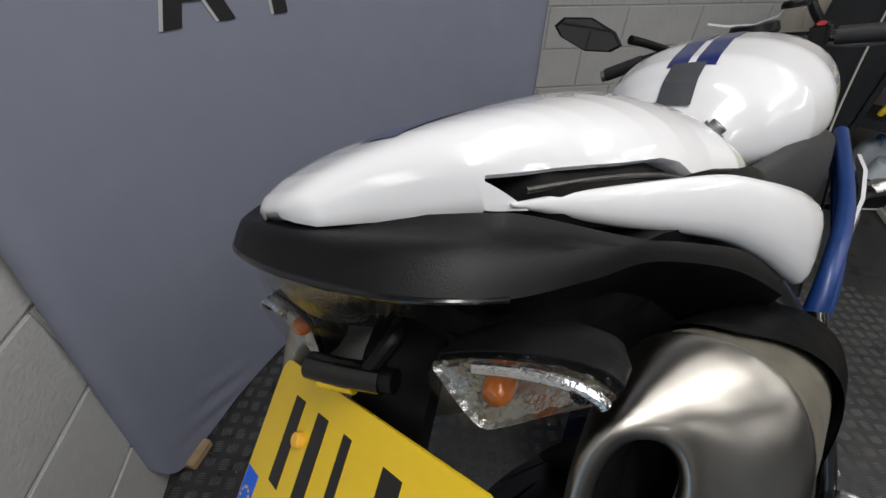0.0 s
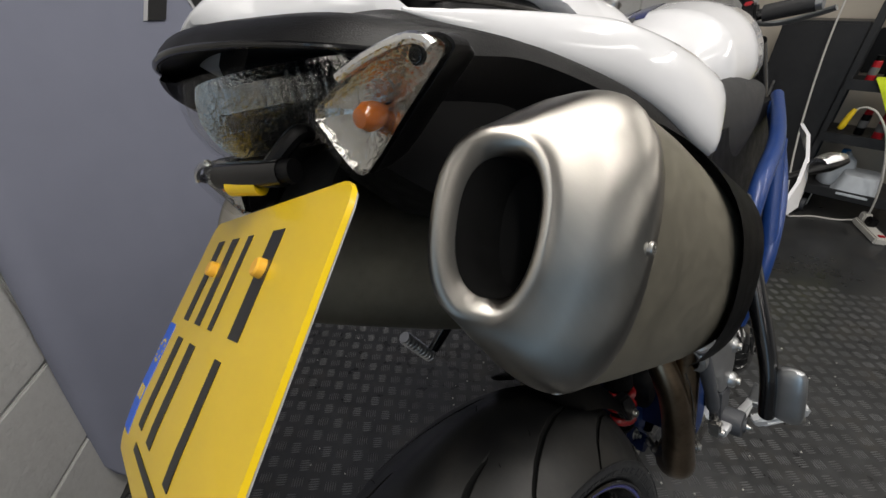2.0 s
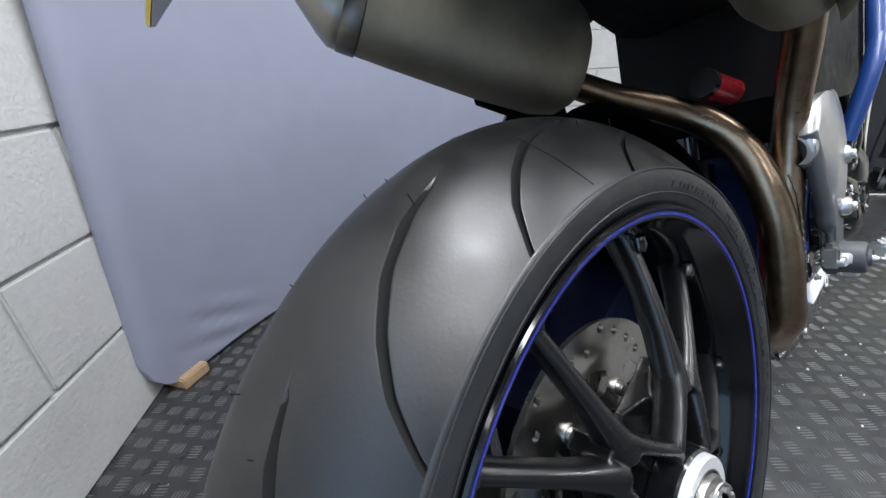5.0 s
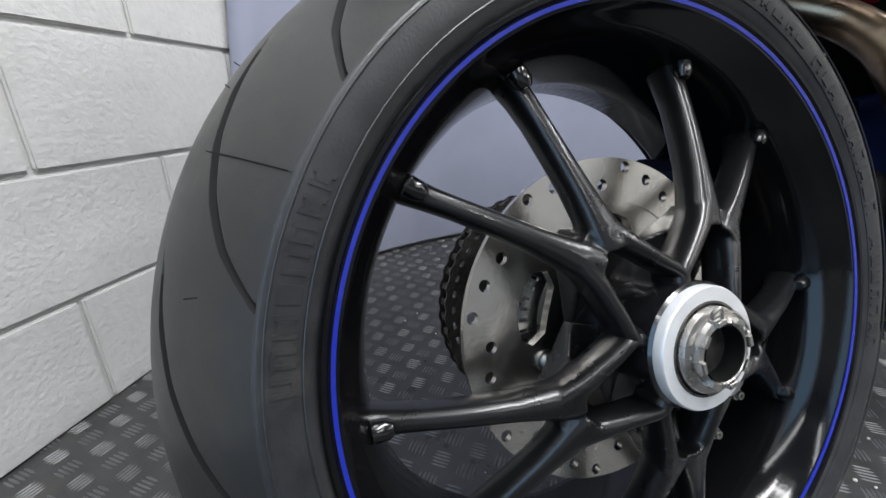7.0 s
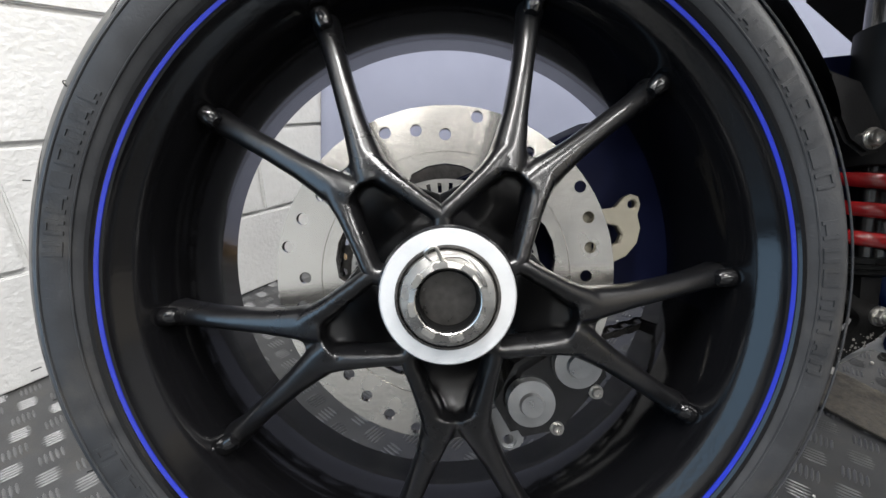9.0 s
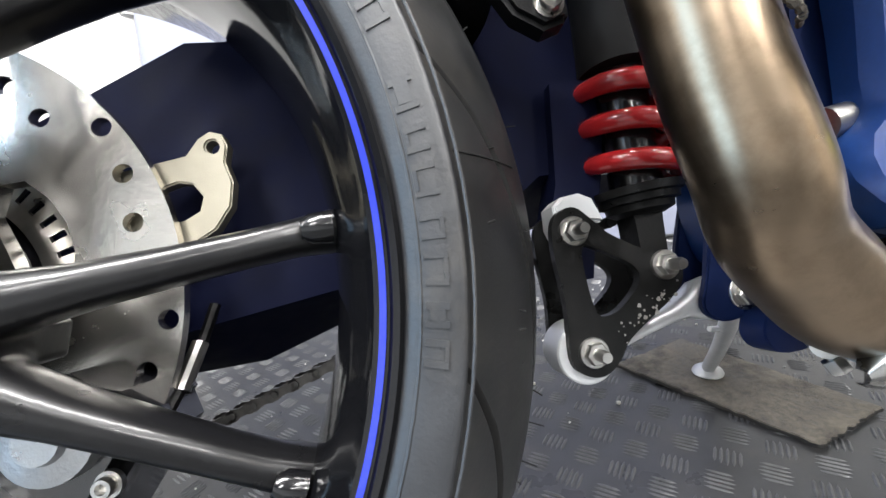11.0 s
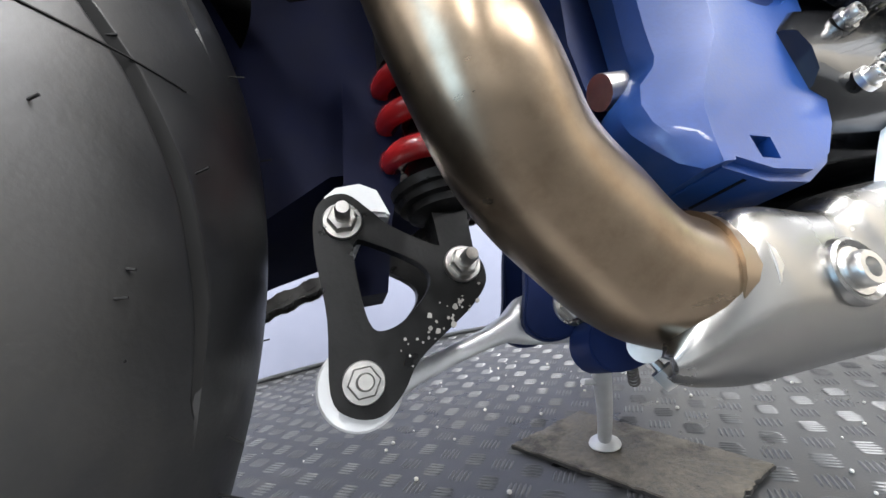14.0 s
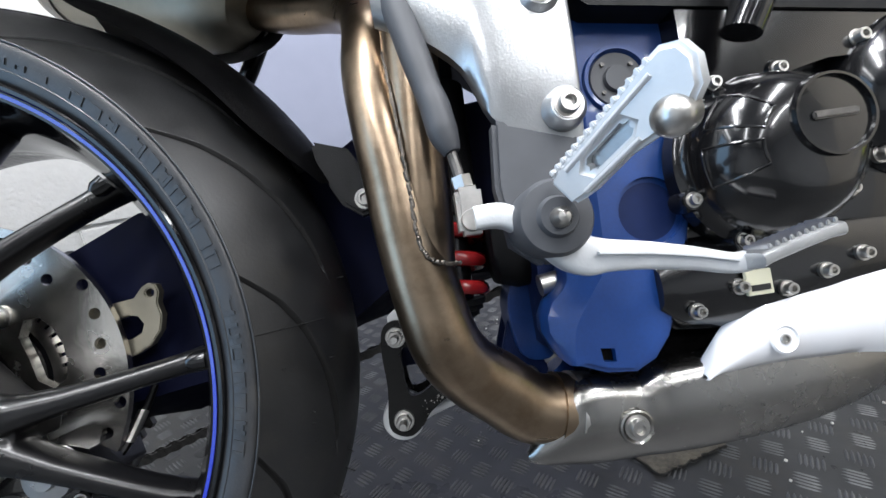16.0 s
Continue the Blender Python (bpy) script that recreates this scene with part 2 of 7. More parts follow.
# ---- mesh helpers ----
def finish(name, bm, mat, angle=35):
    bmesh.ops.recalc_face_normals(bm, faces=bm.faces)
    me = bpy.data.meshes.new(name)
    bm.to_mesh(me)
    bm.free()
    me.materials.append(mat)
    for p in me.polygons:
        p.use_smooth = True
    me.set_sharp_from_angle(angle=radians(angle))
    return me


# where groups of the motorcycle's parts sit, as offsets from their drawn places; what is fixed to them follows
LINK, FRAME_AT, PIPE, PEGS = (0.000, -0.010, 0.003), (-0.001, 0.012, 0.003), (0.0, 0.0, 0.0), (0.005, 0.006, 0.011)
SET = {"shock_link_plate": LINK, "link_bracket": LINK, "link_sleeve": LINK, "drag_link": (0.001, -0.002, 0.005), "link_mount_lug": (0.003, 0.008, 0.007), "link_mount_nut": (0.003, 0.008, 0.007),
       "frame_lug": (0.003, 0.008, 0.007), "stand_boss": (0.010, 0.008, 0.007), "stand_lug": (0.003, 0.008, 0.007), "crank_bracket": (0.003, 0.008, 0.007), "frame_plate": FRAME_AT, "engine_case": FRAME_AT, "lower_frame": FRAME_AT, "header_pipe": PIPE,
       "heat_shield": (0.0, 0.0, 0.0), "belly_pan": (-0.018, 0.006, 0.012), "foot_hanger": PEGS, "foot_peg": PEGS, "brake_pedal": PEGS, "rubber_boot": PEGS, "hugger": (-0.008, 0.0, -0.003),
       "caliper_bracket": (0.008, -0.014, -0.005), "brake_caliper": (0.0, 0.006, 0.013), "shock_body": (0.002, 0.004, 0.006)}
PLACED = {}


def part(name, bm, mat, parent=None, label="", angle=35):
    off = PLACED.get(parent.name if parent else "", SET.get(name) if parent else None)
    if off:
        moved(bm, Matrix.Translation(off))
    ob = new(name, finish(name, bm, mat, angle))
    if off:
        PLACED[ob.name] = off
    if parent is not None:
        ob.parent = parent
    if label:
        tagged(ob, label)
    return ob


def thing(name, label, category, matrix=None, group="", kind=""):
    ob = new(name)
    if matrix is not None:
        ob.matrix_world = matrix
    return tagged(ob, label, category, group, kind)


def spline(pts, k=8):
    pts = [Vector(p) for p in pts]
    out = []
    for i in range(len(pts) - 1):
        a, b, c, d = pts[max(i - 1, 0)], pts[i], pts[i + 1], pts[min(i + 2, len(pts) - 1)]
        for j in range(k):
            t = j / k
            out.append(0.5 * ((2 * b) + (c - a) * t + (2 * a - 5 * b + 4 * c - d) * t * t + (3 * b - a - 3 * c + d) * t ** 3))
    out.append(pts[-1])
    return out


def loft(loops, cap=True, bm=None):
    bm = bm or bmesh.new()
    rows = [[bm.verts.new(p) for p in loop] for loop in loops]
    n = len(rows[0])
    for a, b in zip(rows, rows[1:]):
        for i in range(n):
            bm.faces.new((a[i], a[(i + 1) % n], b[(i + 1) % n], b[i]))
    if cap:
        bm.faces.new(rows[0])
        bm.faces.new(rows[-1])
    return bm


def tube(pts, rad, n=14, flat=1.0, up=None, bm=None, cap=True):
    pts = [Vector(p) for p in pts]
    m = len(pts)
    rads = rad if isinstance(rad, (list, tuple)) else [rad] * m
    if len(rads) != m:
        rads = [rads[0] + (rads[-1] - rads[0]) * i / (m - 1) for i in range(m)] if len(rads) == 2 else np.interp(np.linspace(0, 1, m), np.linspace(0, 1, len(rads)), rads).tolist()
    loops, side = [], None
    for i, p in enumerate(pts):
        d = (pts[min(i + 1, m - 1)] - pts[max(i - 1, 0)]).normalized()
        if side is None:
            ref = Vector(up) if up else (Vector((0, 1, 0)) if abs(d.y) < 0.9 else Vector((1, 0, 0)))
            side = (ref - d * ref.dot(d)).normalized()
        else:
            side = (side - d * side.dot(d)).normalized()
        other = d.cross(side)
        loops.append([p + rads[i] * (math.cos(a) * side * flat + math.sin(a) * other) for a in [2 * math.pi * j / n for j in range(n)]])
    return loft(loops, cap, bm)


def lathe(profile, n=64, closed=False, centre=(0, 0, 0), axis="y", bm=None):
    bm = bm or bmesh.new()
    c = Vector(centre)

    def at(r, h, a):
        if axis == "y":
            return c + Vector((r * math.cos(a), h, r * math.sin(a)))
        if axis == "z":
            return c + Vector((r * math.cos(a), r * math.sin(a), h))
        return c + Vector((h, r * math.cos(a), r * math.sin(a)))
    rows = [[bm.verts.new(at(r, h, 2 * math.pi * i / n)) for r, h in profile] for i in range(n)]
    k = len(profile)
    for i in range(n):
        a, b = rows[i], rows[(i + 1) % n]
        for j in range(k if closed else k - 1):
            bm.faces.new((a[j], a[(j + 1) % k], b[(j + 1) % k], b[j]))
    if not closed:
        for j in (0, k - 1):
            if profile[j][0] > 1e-6:
                bm.faces.new([rows[i][j] for i in range(n)])
    bmesh.ops.remove_doubles(bm, verts=bm.verts, dist=1e-6)
    return bm


def circle(cx, cz, r, n=12):
    return [(cx + r * math.cos(2 * math.pi * i / n), cz + r * math.sin(2 * math.pi * i / n)) for i in range(n)]


def plate(loops, y0, y1, bevel=0.0, shape=None, steps=2, sharp=None):
    """A flat piece with holes, in the xz plane, from y0 to y1; shape moves its points."""
    bm = bmesh.new()
    edges = []
    for loop in loops:
        vs = [bm.verts.new((x, y0, z)) for x, z in loop]
        edges += [bm.edges.new((vs[i], vs[(i + 1) % len(vs)])) for i in range(len(vs))]
    bmesh.ops.triangle_fill(bm, use_beauty=True, use_dissolve=False, edges=edges)
    ext = bmesh.ops.extrude_face_region(bm, geom=list(bm.faces))
    for v in ext["geom"]:
        if isinstance(v, bmesh.types.BMVert):
            v.co.y = y1
    if bevel:
        bmesh.ops.recalc_face_normals(bm, faces=bm.faces)
        rim = [e for e in bm.edges if len(e.link_faces) == 2 and e.calc_face_angle(0) > 1.0]
        if sharp:
            rim = [e for e in rim if ((e.verts[0].co + e.verts[1].co) / 2 - Vector((sharp[0], (e.verts[0].co.y + e.verts[1].co.y) / 2, sharp[1]))).length > sharp[2]]
        bmesh.ops.bevel(bm, geom=rim, offset=bevel, segments=steps, affect="EDGES", clamp_overlap=True)
    if shape:
        for v in bm.verts:
            v.co = shape(v.co)
    return bm


def block(a, b, bevel=0.0, bm=None):
    bm = bm or bmesh.new()
    made = bmesh.ops.create_cube(bm, size=1)["verts"]
    for v in made:
        v.co = Vector([a[i] if v.co[i] < 0 else b[i] for i in range(3)])
    if bevel:
        es = list({e for v in made for e in v.link_edges})
        bmesh.ops.bevel(bm, geom=es, offset=bevel, segments=2, affect="EDGES")
    return bm


def moved(bm, m):
    bmesh.ops.transform(bm, matrix=m, verts=bm.verts)
    return bm


def bolt(name, place, parent, r=0.007, h=0.006, mat=None, axis=(0, -1, 0), socket=True, label=""):
    """A bolt head with its hexagon socket and washer."""
    bm = lathe([(0.0001, h * 0.35), (r * 0.5, h * 0.35), (r * 0.55, h), (r * 0.9, h), (r, h * 0.75), (r, 0.1 * h), (r * 1.35, 0.1 * h), (r * 1.35, -0.002)] if socket else [(0.0001, h), (r * 0.85, h), (r, h * 0.75), (r, 0.1 * h), (r * 1.4, 0.1 * h), (r * 1.4, -0.002)], 18, axis="z")
    m = Vector(axis).normalized().to_track_quat("Z", "Y").to_matrix().to_4x4()
    return part(name, moved(bm, Matrix.Translation(place) @ m), mat or STEEL, parent, label)


def hex_nut(name, place, parent, r=0.009, h=0.008, mat=None, axis=(0, -1, 0), stud=0.014):
    bm = lathe([(0.0001, h), (r * 0.9, h), (r, h * 0.85), (r, -0.001)], 6, axis="z")
    lathe([(r * 0.5, 0.0012), (r * 1.25, 0.0012), (r * 1.32, 0.0004), (r * 1.32, -0.003)], 24, axis="z", bm=bm)
    lathe([(0.0001, h + stud), (r * 0.42, h + stud), (r * 0.52, h + stud - 0.002), (r * 0.52, 0)], 16, axis="z", bm=bm)
    m = Vector(axis).normalized().to_track_quat("Z", "Y").to_matrix().to_4x4()
    return part(name, moved(bm, Matrix.Translation(place) @ m), mat or STEEL, parent)


# ---- the place: floor, walls, ceiling ----
floor_bm = block((-4, -5, -0.1), (6, 6, 0))
floor = tagged(part("floor", floor_bm, FLOOR_METAL), "dark grey five-bar tread plate workshop floor", "floor", kind="structure")

wall_west = part("wall_west", moved(block((DOOR_1, 0.006, 0), (4.3, 0.2, 2.4)), WALL_M), MORTAR)
part("wall_panel", moved(block((-4.2, 0.006, 0), (DOOR_0, 0.2, 2.4)), WALL_M), MORTAR, wall_west)
part("lintel", moved(block((DOOR_0, 0.006, 2.1), (DOOR_1, 0.2, 2.4)), WALL_M), MORTAR, wall_west)
tagged(wall_west, "pale grey painted concrete block wall with an open doorway", "wall", kind="structure")

# the wall behind the display, with the same blocks
north = part("wall_north", moved(block((-2.2, 2.156, 0), (6.0, 2.35, 2.4)), Matrix(((0.8387, 0.5446, 0, 0), (-0.5446, 0.8387, 0, 0), (0, 0, 1, 0), (0, 0, 0, 1)))), MORTAR)
tagged(north, "grey painted concrete block wall behind the display", "wall", kind="structure")
SIDE_M = Matrix(((0.8387, 0.5446, 0, 0), (-0.5446, 0.8387, 0, 0), (0, 0, 1, 0), (0, 0, 0, 1)))
tagged(part("wall_east", moved(block((4.6, -3.8, 0), (4.8, 2.35, 2.4)), SIDE_M), WALL_PAINT), "plain white painted workshop wall", "wall", kind="structure")
tagged(part("wall_south", moved(block((-0.95, -4.0, 0), (4.8, -3.8, 2.4)), SIDE_M), WALL_PAINT), "plain white painted workshop wall", "wall", kind="structure")
# unseen ceiling, kept grey so that it throws back less light
tagged(part("ceiling", moved(block((-1.0, -4.0, 2.4), (4.8, 2.4, 2.9)), SIDE_M), CEILING_PAINT), "grey painted workshop ceiling", "ceiling", kind="structure")
for x, y, z, length, turn, power in LAMPS:
    lamp = thing("strip_light", "unseen white ceiling strip light with a lit diffuser", "ceiling light", pose(x, y, z + 0.03, 0, 0, turn), "workshop strip lights")
    part("housing", block((-length / 2 - 0.03, -0.05, 0), (length / 2 + 0.03, 0.05, 0.05), 0.008), CEILING_PAINT, lamp)
    part("diffuser", tube([(-length / 2, 0, 0.0), (length / 2, 0, 0.0)], 0.02, 12), TUBE_GLOW, lamp)

# ---- display backdrop: a curved stretch fabric stand ----
ARC_C, ARC_R = Vector((0.554, -0.398, 0)), 1.489


def on_arc(deg, z, off=0.0):
    a = radians(deg)
    return Vector((ARC_C.x + (ARC_R + off) * math.cos(a), ARC_C.y + (ARC_R + off) * math.sin(a), z))


backdrop = thing("display_backdrop", "curved blue-grey stretch fabric display stand on a timber foot", "display stand")
bm = bmesh.new()
cols, rows_n = 96, 60
A0, A1 = 127.3, 63.5
grid = {}
for back in (0, 1):
    for i in range(cols + 1):
        f = i / cols
        deg = A0 + (A1 - A0) * f
        edge = min(f, 1 - f) * abs(A1 - A0) * math.pi / 180 * ARC_R
        r0 = 0.09
        low = 0.016 + (r0 - math.sqrt(max(0, r0 * r0 - (r0 - min(edge, r0)) ** 2)))
        for j in range(rows_n + 1):
            g = (j / rows_n) ** 1.5
            z = low + (2.25 - low) * g
            bulge = 0.022 * (1 - min(1, edge / 0.05)) ** 2
            crease = 0.0
            if z < 0.25 and f < 0.4:
                crease = 0.006 * math.exp(-((z - 0.1) / 0.07) ** 2) * math.exp(-((f - 0.13) / 0.06) ** 2) * math.sin(95 * z + 60 * f)
            off = (0.05 - bulge * 0.6) if back else bulge - crease
            grid[back, i, j] = bm.verts.new(on_arc(deg - 4.5 * z * max(0, 1 - f / 0.25) ** 1.0, z, off))
for back in (0, 1):
    for i in range(cols):
        for j in range(rows_n):
            bm.faces.new((grid[back, i, j], grid[back, i + 1, j], grid[back, i + 1, j + 1], grid[back, i, j + 1]))
for i in range(cols):
    for j in (0, rows_n):
        bm.faces.new((grid[0, i, j], grid[0, i + 1, j], grid[1, i + 1, j], grid[1, i, j]))
for j in range(rows_n):
    for i in (0, cols):
        bm.faces.new((grid[0, i, j], grid[0, i, j + 1], grid[1, i, j + 1], grid[1, i, j]))
part("fabric_cover", bm, FABRIC, backdrop, "plain blue-grey stretch fabric", 60)
part("bottom_rail", tube([on_arc(A0 - 5 + (A1 - A0 + 8) * i / 40, 0.0135, 0.02) for i in range(41)], 0.013, 10), ALLOY, backdrop, "thin silver bottom tube")
for deg in (123.6,):
    p, a = on_arc(deg, 0, 0.01), radians(deg)
    t = Matrix(((-math.sin(a), math.cos(a), 0, p.x), (math.cos(a), math.sin(a), 0, p.y), (0, 0, 1, 0), (0, 0, 0, 1)))
    part("timber_foot", moved(block((-0.035, -0.03, 0), (0.035, 0.06, 0.028), 0.003), t), WOOD, backdrop, "raw timber packing foot")


def letter(char, deg, z, size, mat, off, bold=0.02):
    cu = bpy.data.curves.new("letter", "FONT")
    cu.body, cu.size, cu.extrude, cu.offset = char, size, 0.0006, bold
    cu.align_x = "CENTER"
    ob = new("letter_source", cu)
    me = bpy.data.meshes.new_from_object(ob)
    bpy.data.objects.remove(ob)
    bm = bmesh.new()
    bm.from_mesh(me)
    bpy.data.meshes.remove(me)
    bmesh.ops.subdivide_edges(bm, edges=[e for e in bm.edges if e.calc_length() > 0.03], cuts=4)
    for v in bm.verts:
        d = deg - math.degrees(v.co.x / ARC_R)
        v.co = on_arc(d, z + v.co.y, -off - v.co.z)
    return part("printed_letter", bm, mat, backdrop, "large dark printed letter")


letter("A", 106.7, 0.958, 0.20, LETTER_PALE, 0.0015, 0.008)
letter("1", 99.3, 0.955, 0.20, LETTER_PALE, 0.0015, 0.008)
letter("A", 106.4, 0.958, 0.20, LETTER, 0.003, 0.008)
letter("1", 99.0, 0.955, 0.20, LETTER, 0.003, 0.008)

# ---- motorcycle ----
bike = thing("motorcycle", "white naked sports motorcycle with blue frame, leaning on its side stand", "motorcycle", BIKE)

# rear tyre: the columns of its grid run along the curved tread grooves
HW, CROWN, DROP, SET_BACK = 0.088, 0.309, 0.054, -0.010
side_r = [(-0.0880, 0.2550), (-0.0893, 0.2543), (-0.0898, 0.2525), (-0.0896, 0.2490), (-0.0890, 0.2445), (-0.0880, 0.2400), (-0.0866, 0.2360), (-0.0848, 0.2325), (-0.083, 0.2295), (-0.079, 0.2250)]
groove_y = np.array([0.019, 0.023, 0.029, 0.037, 0.047, 0.059, 0.071, 0.081, 0.088])
groove_d = np.array([49.0, 40.0, 31.0, 23.0, 16.0, 10.0, 5.2, 2.2, 0.0])
fine_y = np.linspace(0.0, HW, 400)
fine_d = np.interp(fine_y, groove_y, groove_d)
kernel = np.hanning(31)
fine_d = np.convolve(np.pad(fine_d, 15, mode="edge"), kernel / kernel.sum(), mode="valid")
slope = np.abs(np.gradient(fine_d, fine_y)) * math.pi / 180 * 0.29
NY, HALF = 121, 180 / 14
yy = np.linspace(-HW, HW, NY)
rr = CROWN - DROP * (np.abs(yy) / HW) ** 1.8
lag = np.interp(np.abs(yy), fine_y, fine_d)
steep = np.interp(np.abs(yy), fine_y, slope)
half_w = np.interp(np.abs(yy), [0.0, 0.0310, 0.0350, 0.045, 0.07, 0.088], [0.0, 0.0, 0.0026, 0.0024, 0.0017, 0.0010])
dip = np.interp(np.abs(yy), [0.0, 0.0310, 0.0350, 0.088], [0.0, 0.0, 0.0050, 0.0034])
width = np.clip(np.degrees(half_w / rr * np.sqrt(1 + steep ** 2)), 0.5, 6.6)
marks = [-1.5, -1.12, -0.92, -0.55, 0.0, 0.55, 0.92, 1.12, 1.5]
dips = [0.0, 0.0, 0.06, 1.0, 1.0, 1.0, 0.06, 0.0, 0.0]
columns = []
for k in range(28):
    own = (yy < 0) if k % 2 == 0 else (yy > 0)
    centre = 11.6 + k * HALF
    w_here = np.where(own, width, 0.5)
    w_next = np.where(own, 0.5, width)
    for mark, d in zip(marks, dips):
        columns.append((centre + mark * w_here, np.where(own, d * dip, 0.0)))
    a, b = centre + 1.5 * w_here, centre + HALF - 1.5 * w_next
    for f in (0.2, 0.4, 0.6, 0.8):
        columns.append((a + (b - a) * f, np.zeros(NY)))
NT = len(columns)
TH = np.radians(np.array([c[0] for c in columns]) - lag[None, :])
RR = rr[None, :] - np.array([c[1] for c in columns])
YY = np.tile(yy, (NT, 1))
set_x = SET_BACK * np.clip((RR - 0.2295) / 0.0795, 0, 1)
coords = np.stack([RR * np.cos(TH) + set_x, YY, RR * np.sin(TH)], -1)
tyre_me = bpy.data.meshes.new("rear_tyre")
idx = np.arange(NT * NY).reshape(NT, NY)
quads = np.stack([idx[:, :-1], np.roll(idx, -1, 0)[:, :-1], np.roll(idx, -1, 0)[:, 1:], idx[:, 1:]], -1).reshape(-1, 4)
tyre_me.from_pydata(coords.reshape(-1, 3).tolist(), [], quads.tolist())
tyre_me.materials.append(RUBBER)
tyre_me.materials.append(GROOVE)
# faces inside a groove take the rubber with the painted shade
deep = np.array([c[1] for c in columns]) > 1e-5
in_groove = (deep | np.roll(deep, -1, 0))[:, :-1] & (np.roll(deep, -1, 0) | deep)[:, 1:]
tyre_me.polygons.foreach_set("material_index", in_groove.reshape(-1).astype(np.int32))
tyre_me.polygons.foreach_set("use_smooth", [True] * len(tyre_me.polygons))
tyre_me.set_sharp_from_angle(angle=radians(40))
tyre = new("rear_tyre", tyre_me)
tyre.parent = bike
tyre.location = (0, 0, 0.003)
tagged(tyre, "wide black sports tyre with curved tread grooves")
for s in (-1, 1):
    prof = [(r, -s * y) for y, r in side_r]
    if s == -1:
        prof = [(r, y) for y, r in side_r]
    bm = bmesh.new()
    rows = [[bm.verts.new((r * math.cos(2 * math.pi * i / 160) + SET_BACK * max(0, min(1, (r - 0.2295) / 0.0795)), y, r * math.sin(2 * math.pi * i / 160))) for r, y in prof] for i in range(160)]
    for i in range(160):
        for j in range(len(prof) - 1):
            bm.faces.new((rows[i][j], rows[i][j + 1], rows[(i + 1) % 160][j + 1], rows[(i + 1) % 160][j]))
    part("sidewall", bm, SIDEWALL, tyre, "grey-black sidewall with moulded lettering", 60)
# moulding lines and bars of raised lettering on the visible sidewall
for r, y in ((0.2535, -0.0898), (0.2360, -0.0868)):
    part("moulded_rib", tube([(r * math.cos(a), y, r * math.sin(a)) for a in [2 * math.pi * i / 120 for i in range(121)]], 0.0007, 6), SIDEWALL, tyre)


def wall_y(r):
    return float(np.interp(r, [q[1] for q in side_r[::-1]], [q[0] for q in side_r[::-1]]))


def side_bar(a0, a1, r0, r1, lift=0.0007):
    """A raised bar on the sidewall, from angle a0 to a1 and radius r0 to r1."""
    loops = []
    for a in (a0, (a0 + a1) / 2, a1):
        c, q = math.cos(radians(a)), math.sin(radians(a))
        loops.append([(r * c + SET_BACK * (r - 0.2295) / 0.0795, wall_y(r) + dy, r * q) for r, dy in ((r0, 0.001), (r0, -lift), (r1, -lift), (r1, 0.001))])
    return loft(loops)


rnd = random.Random(4)
for a_start, a_end, r0, r1 in ((-14, 9, 0.2385, 0.2475), (14, 37, 0.2385, 0.2490), (40, 49, 0.2390, 0.2460), (53, 74, 0.2400, 0.2445), (150, 176, 0.2385, 0.2480), (205, 240, 0.2385, 0.2480)):
    a = a_start
    while a < a_end:
        w = rnd.uniform(1.9, 2.9)
        part("raised_bar", side_bar(a, a + 0.55, r0, r1), SIDEWALL, tyre)
        part("raised_bar", side_bar(a + w - 0.55, a + w, r0, r1), SIDEWALL, tyre)
        part("raised_bar", side_bar(a + 0.55, a + w - 0.55, r1 - 0.0016 if rnd.random() < 0.6 else r0, r1 if rnd.random() < 0.6 else r0 + 0.0016), SIDEWALL, tyre)
        a += w + rnd.uniform(0.8, 1.4)
# fine parting lines across the tread
for a in (99, 152, 196, 237, 2, 330):
    pts = []
    for y in np.linspace(-0.0872, -0.045, 12).tolist():
        r = CROWN + 0.0001 - DROP * (abs(y) / HW) ** 1.8
        pts.append((r * math.cos(radians(a)) + SET_BACK * (r - 0.2295) / 0.0795, y, r * math.sin(radians(a)) + 0.003))
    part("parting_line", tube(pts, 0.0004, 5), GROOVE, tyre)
# small rubber moulding whiskers
for k in range(60):
    a, y = radians(rnd.uniform(60, 230) if k < 30 else rnd.uniform(-45, 25)), rnd.uniform(-0.08, 0.07)
    r = CROWN - 0.0005 - DROP * (abs(y) / HW) ** 1.8
    p = Vector((r * math.cos(a) - 0.009, y, r * math.sin(a)))
    d = p.normalized() + Vector((rnd.uniform(-0.3, 0.3), rnd.uniform(-0.3, 0.3), rnd.uniform(-0.3, 0.3)))
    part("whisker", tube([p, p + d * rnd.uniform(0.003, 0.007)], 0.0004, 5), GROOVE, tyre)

# wheel rim
rim = part("wheel_rim", lathe([(0.2300, -0.0845), (0.2285, -0.0862), (0.2262, -0.0856), (0.2250, -0.0838), (0.2196, -0.0828), (0.2165, -0.0765), (0.2115, -0.0705), (0.2060, -0.060), (0.2020, -0.048), (0.1985, -0.030), (0.1965, -0.005), (0.1965, 0.015), (0.2010, 0.022), (0.2060, 0.060), (0.2200, 0.078), (0.2300, 0.084), (0.2300, 0.088), (0.2250, 0.088), (0.2240, 0.07), (0.215, 0.05), (0.215, -0.05), (0.2240, -0.07), (0.2262, -0.078), (0.2290, -0.081)][::-1], 160, closed=True), RIM_PAINT, bike, "gloss black cast alloy rim")
bm = bmesh.new()
n = 200
